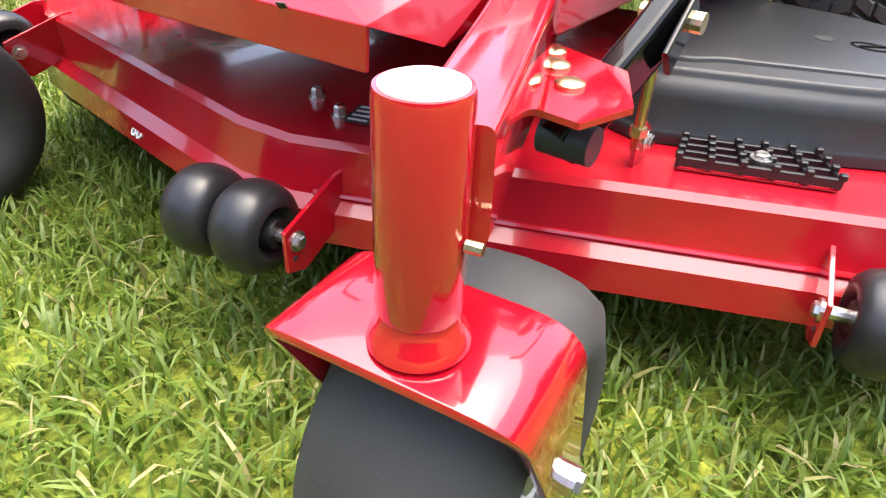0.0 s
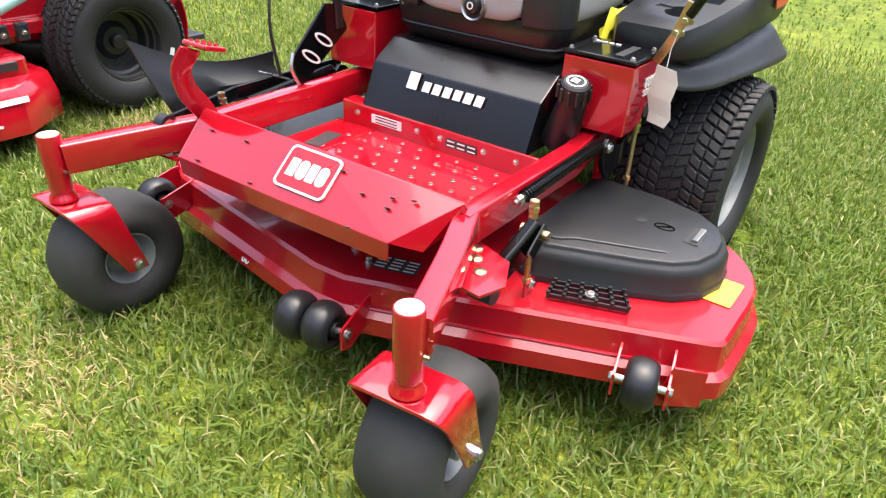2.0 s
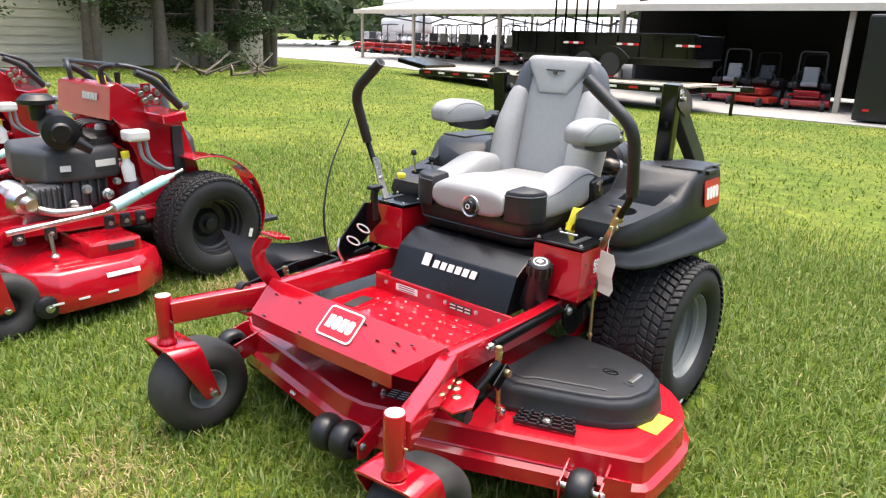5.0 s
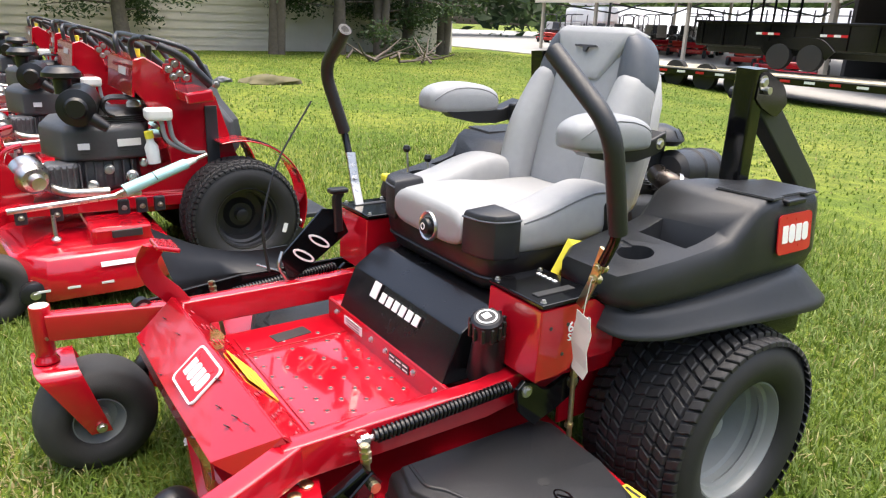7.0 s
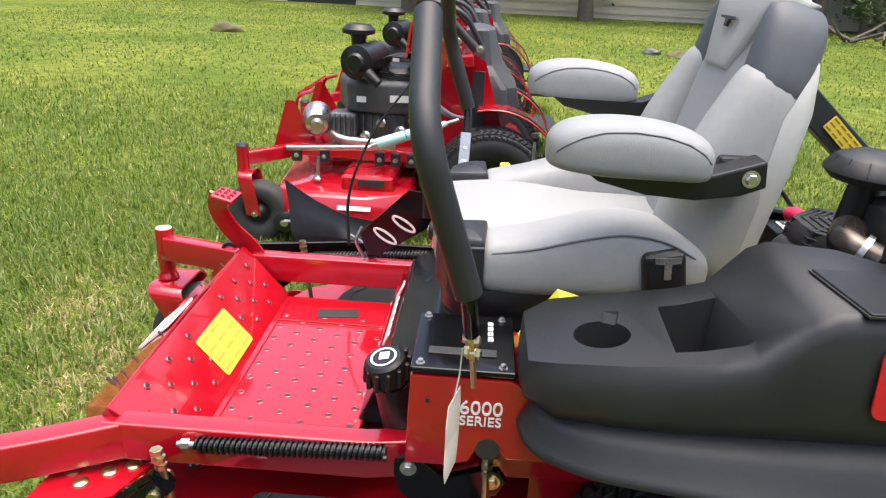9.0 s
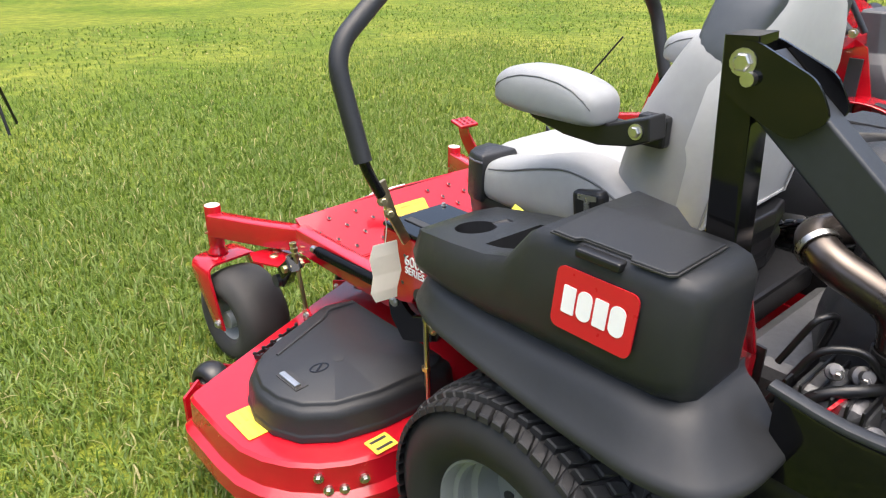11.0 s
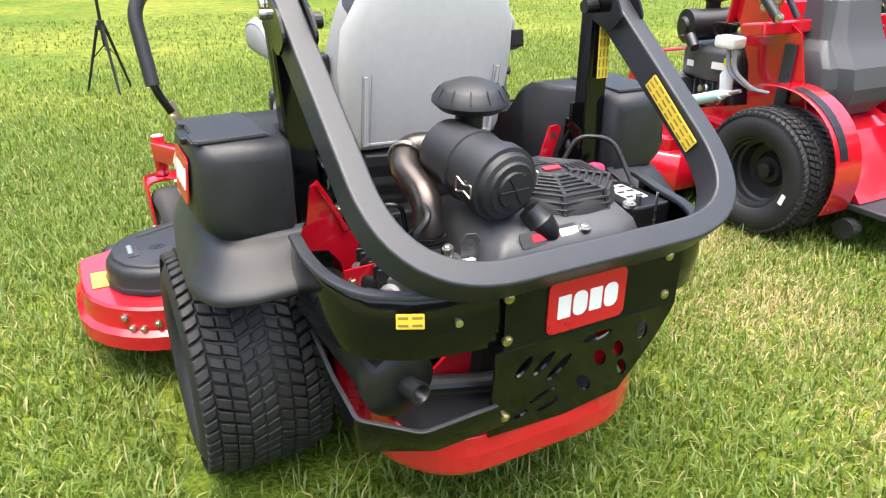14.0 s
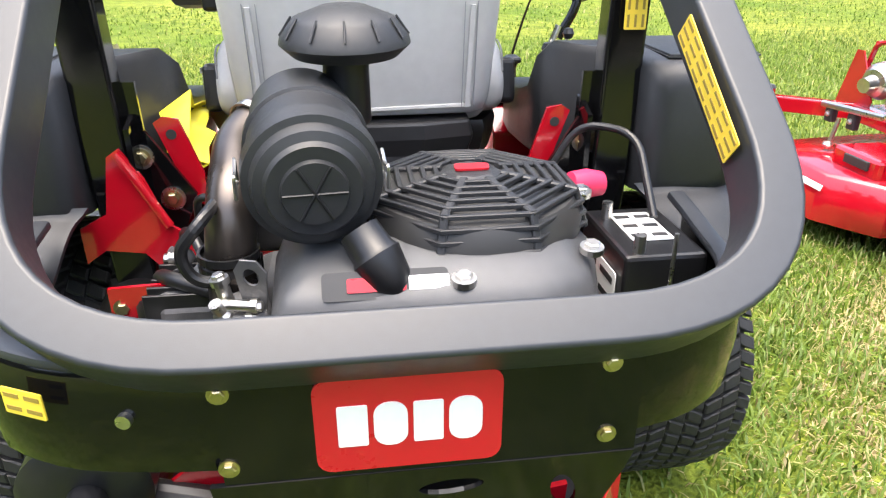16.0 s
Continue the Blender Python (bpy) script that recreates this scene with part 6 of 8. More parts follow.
for q in (1, -1):
    def upright_plate(name, pts, y, thick, material, r=0.0):
        return part(name, slab(pts if q > 0 else [(-x, z) for x, z in pts][::-1], thick, plane_at((0, y, 0), (-1, 0, 0), (0, 0, 1)) @ Matrix.Diagonal((-1, 1, 1, 1)), r), material, mower)
    upright_plate("mount_plate", [(0.388, 0.90), (0.338, 0.90), (0.336, 0.828), (0.273, 0.724), (0.298, 0.665), (0.325, 0.667), (0.393, 0.792)], 0.222, 0.008, BLACK_GLOSS)
    for x, z in ((0.346, 0.788), (0.309, 0.720)):
        smooth(part("washer", lathe([(0, 0), (0.019, 0), (0.019, 0.003), (0, 0.003)], (x * q, 0.2305, z), (0, 1, 0), 20), ZINC, mower), 40)
        bolt((x * q, 0.2335, z), (0, 1, 0), mower, 0.010, BRASS)
    # red panel with its opening, edge bar, tab and bracket
    if q > 0:
        upright_plate("body_panel", [(0.442, 0.690), (0.40, 0.712), (0.384, 0.800), (0.366, 0.812), (0.338, 0.765), (0.312, 0.690), (0.278, 0.668), (0.278, 0.570), (0.318, 0.570), (0.326, 0.610), (0.354, 0.645), (0.411, 0.653), (0.442, 0.632)], 0.262, 0.007, RED)
        part("panel_edge", sweep([(0.370 * q, 0.272, 0.806), (0.348 * q, 0.272, 0.767), (0.310 * q, 0.272, 0.690)], rrect(0.012, 0.014, 0.004, 2), (0, 1, 0)), RED, mower)
    upright_plate("brace_tab", [(0.328, 0.833), (0.314, 0.842), (0.290, 0.838), (0.262, 0.750), (0.262, 0.70), (0.290, 0.70), (0.307, 0.772)], 0.200, 0.007, RED)
    part("tab_hole", rod((0.303 * q, 0.206, 0.815), (0.303 * q, 0.208, 0.815), 0.008, None, 12), INK, mower)
    part("brace_foot", slab([(0.0, 0.0), (0.094, 0.0), (0.094, 0.056), (0.0, 0.046)], 0.006, plane_at((0.368 * q, 0.405, 0.611), (-q, 0.15, 0), (0, 0, 1))), RED, mower)
    bolt((0.352 * q, 0.412, 0.628), (-0.1 * q, 1, 0), mower, 0.009, BRASS)
# muffler
mu = new("muffler")
mu.parent = mower
smooth(part("muffler_body", lathe([(0, -0.20), (0.06, -0.20), (0.066, -0.19), (0.066, 0.15), (0.074, 0.155), (0.074, 0.19), (0.062, 0.20), (0.03, 0.205), (0, 0.205)], (0.362, 0.455, 0.527), (-0.06, 1, -0.06), 28), PLASTIC_DK, mu, "black cylindrical exhaust silencer"), 35)
smooth(part("tailpipe", lathe([(0.014, 0), (0.021, 0), (0.022, 0.05), (0.018, 0.05), (0.014, 0.045), (0, 0.0)], (0.345, 0.655, 0.520), (-0.25, 1, 0.1), 20), PLASTIC_DK, mu))
part("muffler_strap", rod((0.32, 0.60, 0.47), (0.10, 0.64, 0.44), 0.022, None, 14), PLASTIC_DK, mu)
part("engine_base", box((-0.02, 0.36, 0.55), (0.44, 0.36, 0.12), 0.03), CAST, mower)
part("lower_engine", box((-0.02, 0.40, 0.43), (0.30, 0.30, 0.16), 0.02), PLASTIC_DK, mower)

# ---- engine ----
eng = new("engine")
eng.parent = mower


def eng_ring(k, z, dy=0.0):
    b = [(0.13, 0.635), (-0.17, 0.655), (-0.25, 0.62), (-0.285, 0.50), (-0.27, 0.33), (-0.20, 0.265), (0.0, 0.265), (0.10, 0.31), (0.14, 0.43)]
    return [(-0.08 + (x + 0.08) * k, 0.44 + (y - 0.44) * k + dy, z) for x, y in b]


bm = loft([eng_ring(1.02, 0.56), eng_ring(1.02, 0.665), eng_ring(0.99, 0.70), eng_ring(0.92, 0.735), eng_ring(0.80, 0.758, -0.01), eng_ring(0.4, 0.775, -0.02)])
bevel(bm, 0.012, 2)
smooth(part("engine_cover", bm, ENGINE, eng, "dark grey plastic engine cover"), 50)
E3 = Vector((-0.124, 0.440, 0.752))
scr = new("cooling_screen")
scr.parent = eng
smooth(part("screen_dome", lathe([(0.148, 0.0), (0.148, 0.022), (0.135, 0.045), (0.05, 0.058), (0, 0.058)], E3, (0, 0.05, 1), 36), INK, scr), 30)
bm = bmesh.new()
for i in range(8):
    a0 = 2 * math.pi * i / 8 + 0.39
    p0 = E3 + Vector((0.04 * math.cos(a0), 0.04 * math.sin(a0), 0.062))
    p1 = E3 + Vector((0.137 * math.cos(a0), 0.137 * math.sin(a0), 0.049))
    p2 = E3 + Vector((0.152 * math.cos(a0), 0.152 * math.sin(a0), 0.0))
    sweep([p0, p1, p2], rrect(0.011, 0.008, 0.002, 1), (0, 0, 1), bm)
for rr_, z in ((0.05, 0.0615), (0.068, 0.060), (0.086, 0.058), (0.104, 0.056), (0.122, 0.053), (0.138, 0.048), (0.146, 0.034), (0.1495, 0.020), (0.152, 0.006)):
    pts = []
    for i in range(8):
        a0 = 2 * math.pi * i / 8 + 0.39
        pts.append(E3 + Vector((rr_ * math.cos(a0), rr_ * math.sin(a0), z)))
    sweep(pts, rrect(0.007, 0.006, 0.001, 1), (0, 0, 1), bm, True)
lathe([(0, 0.066), (0.030, 0.065), (0.04, 0.061), (0.04, 0.055), (0, 0.055)], E3, (0, 0.05, 1), 8, bm)
part("screen_grille", bm, PLASTIC, scr, "black slotted plastic cooling screen")
part("screen_badge", slab(rrect(0.045, 0.018, 0.004), 0.003, plane_at(E3 + Vector((0.0, 0.004, 0.0665)), (-1, 0, 0), (0, -1, 0.1))), BADGE_RED, scr)
for p in ((-0.28, 0.43, 0.775), (-0.079, 0.556, 0.772), (-0.087, 0.618, 0.748), (-0.25, 0.57, 0.755)):
    bolt(p, (0, 0.15, 1), eng, 0.010)
lb = part("engine_label", slab(rrect(0.14, 0.032, 0.006), 0.002, plane_at((0.0, 0.615, 0.744), (-1, 0, 0), (0, -0.55, 0.8))), INK, eng)
part("label_stripe", slab(rrect(0.065, 0.016, 0.002), 0.003, plane_at((0.01, 0.6155, 0.7445), (-1, 0, 0), (0, -0.55, 0.8))), BADGE_RED, lb)
part("label_stripe", slab(rrect(0.045, 0.016, 0.002), 0.003, plane_at((-0.048, 0.6155, 0.7445), (-1, 0, 0), (0, -0.55, 0.8))), WHITE, lb)
# air cleaner
ac = new("air_cleaner")
ac.parent = eng
Ca, ax = Vector((0.071, 0.576, 0.844)), Vector((-0.10, 1.0, -0.10)).normalized()
prof = [(0, 0.012), (0.036, 0.012), (0.038, 0.006), (0.052, 0.006), (0.056, 0.0), (0.066, -0.004), (0.070, -0.018), (0.078, -0.02), (0.080, -0.05), (0.074, -0.055), (0.074, -0.12), (0.078, -0.122), (0.078, -0.135), (0.072, -0.14), (0.070, -0.23), (0.05, -0.245), (0, -0.245)]
can = smooth(part("canister", lathe(prof, Ca, ax, 40), PLASTIC, ac, "black plastic air cleaner canister"), 30)
u = ax.cross(Vector((0, 0, 1))).normalized()
v = u.cross(ax)
bm = bmesh.new()
for i in range(3):
    t = math.pi * i / 3
    dr = u * math.cos(t) + v * math.sin(t)
    sweep([Ca + ax * 0.0125 - dr * 0.035, Ca + ax * 0.0125 + dr * 0.035], rrect(0.003, 0.004, 0.001, 1), ax, bm)
part("face_rib", bm, PLASTIC_DK, can)
for sgn in (1, -1):
    p = Ca - ax * 0.05 + u * 0.080 * sgn
    loop = [p + ax * x + v * y + u * 0.004 * sgn for x, y in ((0.03, -0.014), (0.03, 0.014), (0.008, 0.006), (-0.02, 0.016), (-0.02, -0.016), (0.008, -0.006))]
    part("wire_clip", sweep(round_path(loop + [loop[0]], 0.006, 3), ring(0.0022, 6), u), ZINC, can)
smooth(part("dust_valve", lathe([(0, 0), (0.024, 0), (0.026, 0.03), (0.030, 0.036), (0.024, 0.07), (0.006, 0.09), (0, 0.09)], Ca + Vector((-0.045, 0.0, -0.05)), (-0.5, 0.45, -0.75), 20), PLASTIC_DK, ac), 40)
hose = round_path([(0.085, 0.30, 0.862), (0.150, 0.262, 0.856), (0.186, 0.320, 0.832), (0.184, 0.440, 0.790), (0.194, 0.452, 0.70), (0.194, 0.452, 0.64)], 0.06, 6)
smooth(part("intake_hose", sweep(hose, ring(0.033, 18), (0.3, 0.2, 1)), HOTPIPE, ac, "curved dark intake pipe"))
bm = bmesh.new()
for k in (0.705, 0.72):
    lathe([(0.036, -0.005), (0.040, -0.005), (0.040, 0.005), (0.036, 0.005)], (0.194, 0.452, k), (0, 0, 1), 20, bm)
part("hose_ring", bm, PLASTIC_DK, ac)
smooth(part("hose_clamp", lathe([(0.036, -0.006), (0.039, -0.006), (0.039, 0.006), (0.036, 0.006)], hose[7], (0.5, 0.7, -0.3), 20), ZINC, ac))
pc = Vector((0.030, 0.340, 0.962))
smooth(part("stack_pipe", rod((0.033, 0.33, 0.86), pc, 0.034, 0.030, 20), PLASTIC_DK, ac))
bm = lathe([(0, 0.052), (0.03, 0.05), (0.066, 0.036), (0.070, 0.032), (0.085, 0.012), (0.087, 0.004), (0.083, 0.0), (0.070, -0.012), (0.04, -0.014), (0, -0.014)], pc, (0.0, 0.05, 1), 40)
smooth(part("precleaner", bm, PLASTIC, ac, "black mushroom-shaped precleaner"), 30)
for i in range(12):
    t = 2 * math.pi * i / 12
    p0 = pc + Vector((0.068 * math.cos(t), 0.068 * math.sin(t), 0.037))
    part("rib", sweep([p0, pc + Vector((0.085 * math.cos(t), 0.085 * math.sin(t), 0.013))], rrect(0.003, 0.003, 0.001, 1), (0, 0, 1)), PLASTIC, ac)
part("sensor", rod((0.02, 0.33, 0.955), (-0.035, 0.33, 0.962), 0.008, None, 10), PLASTIC_DK, ac)
# engine clutter
part("carburettor", box((0.165, 0.53, 0.655), (0.06, 0.08, 0.07), 0.012, (0, 10, 12)), CAST, eng)
part("linkage", holed([(-0.016, -0.05), (0.004, -0.055), (0.016, 0.0), (0.020, 0.03), (0.010, 0.045), (-0.010, 0.045), (-0.020, 0.03)], [oval(0, 0.022, 0.010, 0.012)], 0.003, plane_at((0.150, 0.555, 0.715), (-0.9, 0.3, 0), (0, 0.2, 1))), CAST, eng)
for p, a, r in (((0.188, 0.54, 0.705), (0.2, 0, 1), 0.009), ((0.170, 0.56, 0.70), (-1, 0.2, 0), 0.007), ((0.175, 0.555, 0.68), (-1, 0.3, 0.1), 0.008), ((0.145, 0.57, 0.672), (0, 1, 0), 0.007)):
    d = Vector(a).normalized()
    smooth(part("linkage_pin", rod(Vector(p) - d * 0.022, Vector(p) + d * 0.022, r, None, 12), ZINC, eng), 40)
    bolt(Vector(p) + d * 0.022, d, eng, r * 0.9)
for k, (x, y, z) in enumerate(((0.19, 0.56, 0.69), (0.20, 0.50, 0.66), (0.14, 0.60, 0.66), (0.21, 0.46, 0.63))):
    part("fitting", lathe([(0, -0.02), (0.012, -0.02), (0.012, 0.0), (0.008, 0.004), (0.008, 0.02), (0, 0.02)], (x, y, z), (0.3, 0.4, 1), 10), (ZINC, PLASTIC_DK, CAST, ZINC)[k], eng)
part("fuel_hose", sweep(round_path([(0.19, 0.50, 0.700), (0.232, 0.50, 0.705), (0.246, 0.50, 0.745), (0.212, 0.50, 0.784), (0.20, 0.44, 0.79)], 0.06, 6), ring(0.008, 10), (0, 1, 0)), PLASTIC_DK, eng)
part("cylinder_head", box((0.24, 0.40, 0.60), (0.13, 0.12, 0.12), 0.02), CAST, eng)
for k in range(6):
    part("cooling_fin", box((0.24, 0.335 + k * 0.024, 0.60), (0.142, 0.005, 0.132), 0.001, None, 1), PLASTIC_DK, eng)
# hoses, fittings and wiring beside the engine
for a, b, c, d, r in (((0.30, 0.33, 0.56), (0.31, 0.38, 0.66), (0.27, 0.44, 0.68), (0.20, 0.46, 0.66), 0.011), ((0.33, 0.36, 0.55), (0.34, 0.44, 0.62), (0.29, 0.50, 0.62), (0.24, 0.52, 0.56), 0.009), ((0.29, 0.31, 0.60), (0.27, 0.36, 0.72), (0.24, 0.42, 0.73), (0.22, 0.45, 0.68), 0.007), ((0.36, 0.33, 0.58), (0.37, 0.42, 0.60), (0.35, 0.52, 0.57), (0.28, 0.58, 0.53), 0.010), ((0.20, 0.50, 0.62), (0.24, 0.56, 0.62), (0.22, 0.62, 0.59), (0.16, 0.64, 0.57), 0.008), ((0.26, 0.30, 0.66), (0.25, 0.34, 0.76), (0.21, 0.36, 0.76), (0.19, 0.34, 0.68), 0.006)):
    smooth(part("hose", sweep(round_path([a, b, c, d], 0.05, 5), ring(r, 10), (0, 0, 1)), PLASTIC_DK, eng))
for k, (x, y, z, r) in enumerate(((0.30, 0.35, 0.615, 0.022), (0.325, 0.43, 0.59, 0.018), (0.29, 0.47, 0.61, 0.024), (0.25, 0.50, 0.60, 0.02), (0.225, 0.42, 0.675, 0.018), (0.33, 0.50, 0.575, 0.015), (0.27, 0.39, 0.69, 0.014), (0.21, 0.545, 0.635, 0.018))):
    smooth(part("engine_fitting", lathe([(0, -r), (r * 0.8, -r), (r, -r * 0.7), (r, r * 0.3), (r * 0.6, r * 0.5), (r * 0.6, r * 1.3), (0, r * 1.35)], (x, y, z), (0.6, 0.2 + 0.3 * (k % 3), 0.5), 14), (CAST, PLASTIC_DK, CAST, BLACK_SATIN)[k % 4], eng), 40)
    bolt((x + r, y + 0.01, z + 0.004), (1, 0.2, 0.2), eng, 0.006)
# battery
bat = new("battery")
bat.parent = mower
part("battery_case", box((-0.375, 0.432, 0.637), (0.115, 0.175, 0.15), 0.006), PLASTIC_DK, bat, "black battery case")
label_plate(plane_at((-0.37, 0.5205, 0.627), (-1, 0, 0), (0, 0, 1)), 0.095, 0.055, bat, WHITE, 3, 1)
label_plate(plane_at((-0.316, 0.432, 0.632), (0, 1, 0), (0, 0, 1)), 0.13, 0.09, bat, WHITE, 3, 2)
label_plate(plane_at((-0.375, 0.422, 0.713), (-1, 0, 0), (0, -1, 0)), 0.06, 0.10, bat, WHITE, 3, 2)
for y in (0.38, 0.505):
    part("terminal", rod((-0.34, y, 0.712), (-0.34, y, 0.737), 0.008, None, 10), ZINC, bat)
smooth(part("terminal_boot", lathe([(0, -0.025), (0.018, -0.025), (0.022, 0), (0.018, 0.025), (0, 0.03)], (-0.305, 0.375, 0.765), (1, 0.2, 0.1), 14), paint("pink_red_rubber", (0.70, 0.03, 0.10), 0.5), bat), 50)
part("battery_cable", sweep(round_path([(-0.28, 0.28, 0.76), (-0.32, 0.28, 0.83), (-0.39, 0.34, 0.83), (-0.39, 0.43, 0.73)], 0.06, 6), ring(0.006, 10), (1, 0, 0)), PLASTIC_DK, bat)
part("tie_down", rod((-0.38, 0.524, 0.58), (-0.38, 0.524, 0.745), 0.003, None, 8), ZINC, bat)

# ---- discharge chute and pedal on the far side ----
rows = []
for k in range(8):
    u = k / 7
    top = Vector((-0.725, -1.055, 0.650)).lerp(Vector((-0.60, -0.66, 0.575)), u) - Vector((0, 0, 0.045 * math.sin(math.pi * u)))
    low = Vector((-0.655, -1.02, 0.50)).lerp(Vector((-0.58, -0.66, 0.50)), u)
    mid = top.lerp(low, 0.55) + Vector((-0.012, 0.0, 0))
    low2 = Vector((-0.645, -1.0, 0.452)).lerp(Vector((-0.62, -0.66, 0.44)), u)
    rows.append([tuple(top), tuple(mid), tuple(low), tuple(low2)])
smooth(part("discharge_chute", sheet(rows, 0.008, 0.0), PLASTIC_DK, mower, "raised black plastic discharge chute"), 60)
part("chute_bar", sweep([(-0.455, -1.145, 0.505), (-0.57, -0.83, 0.49), (-0.55, -0.42, 0.50)], rrect(0.012, 0.040, 0.004), (0, 0, 1)), BLACK_GLOSS, mower)
smooth(part("bar_boss", rod((-0.463, -1.150, 0.508), (-0.435, -1.146, 0.508), 0.026, None, 20), PLASTIC_DK, mower), 40)
bolt((-0.435, -1.146, 0.508), (1, 0.1, 0), mower, 0.011)
pts = round_path([(-0.40, -1.04, 0.49), (-0.395, -1.07, 0.545), (-0.38, -1.12, 0.60), (-0.36, -1.145, 0.665), (-0.335, -1.125, 0.712)], 0.03, 4)
smooth(part("foot_pedal", sweep(pts, rrect(0.055, 0.008, 0.002), (1, 0, 0)), RED, mower, "curved red foot pedal"), 40)
part("pedal_pad", box((-0.318, -1.10, 0.718), (0.085, 0.06, 0.012), 0.004, (-15, 0, 0)), RED, mower)
bm = bmesh.new()
for i in range(3):
    for k in range(3):
        lathe([(0.006, 0), (0.004, 0.004), (0.002, 0.001), (0, 0.001)], (-0.318 + (i - 1) * 0.023, -1.10 + (k - 1) * 0.016, 0.725 + (k - 1) * -0.004), (0, -0.2, 1), 8, bm)
part("pedal_stud", bm, RED2, mower)
# height-of-cut plate with its bright slots
hm = plane_at((-0.415, -0.655, 0.635), (0, 1, 0.75), (0, -0.75, 1))
hp_ = part("height_plate", slab([(-0.13, -0.05), (0.11, -0.06), (0.13, 0.02), (0.09, 0.06), (-0.10, 0.035)], 0.008, hm), BLACK_GLOSS, mower, "black height adjusting plate")
for cx in (-0.045, 0.02):
    o = oval(cx, -0.012, 0.014, 0.040, 20)
    i_ = oval(cx, -0.012, 0.008, 0.032, 20)
    part("slot_ring", holed(o, [i_], 0.004, hm @ pose(0, 0, 0.007)), WHITE, hp_)
part("pin_handle", sweep(round_path([(-0.41, -0.75, 0.62), (-0.40, -0.77, 0.58), (-0.40, -0.74, 0.53)], 0.02), ring(0.005, 8), (1, 0, 0)), ZINC, mower)
part("height_lever", sweep(round_path([(-0.41, -0.565, 0.66), (-0.41, -0.57, 0.77), (-0.41, -0.555, 0.785)], 0.02), rrect(0.02, 0.03, 0.008), (0, 1, 0)), PLASTIC_DK, mower)
part("lever_top", box((-0.41, -0.565, 0.79), (0.035, 0.06, 0.016), 0.006), PLASTIC_DK, mower)
pts = round_path([(-0.42, -0.79, 0.56), (-0.445, -0.80, 0.70), (-0.475, -0.74, 0.87), (-0.505, -0.605, 1.05)], 0.12, 8)
smooth(part("whip_rod", sweep(pts, ring(0.004, 8), (0, 1, 0), None, False, [1.2 - 0.5 * i / len(pts) for i in range(len(pts))]), PLASTIC_DK, mower, "thin black whip-like tether rod"))
part("wire_loop", sweep(round_path([(-0.50, -0.80, 0.56), (-0.46, -0.70, 0.52), (-0.44, -0.78, 0.47)], 0.03), ring(0.003, 6), (0, 0, 1)), ZINC, mower)
# paper tag on the lever
rows = [[(0.511, -0.4405, 0.715), (0.565, -0.4555, 0.711)], [(0.5092, -0.4389, 0.685), (0.5748, -0.4571, 0.681)], [(0.5012, -0.4389, 0.64), (0.5668, -0.4571, 0.636)], [(0.5132, -0.4395, 0.6), (0.5748, -0.4565, 0.596)], [(0.5129, -0.4411, 0.575), (0.5631, -0.4549, 0.571)]]
part("price_tag", sheet(rows, 0.001), PAPER, mower, "blank cream paper tag on a string")
part("tag_string", sweep([(0.538, -0.448, 0.708), (0.537, -0.442, 0.75), (0.545, -0.44, 0.80)], ring(0.0012, 5), (0, 1, 0)), PAPER, mower)

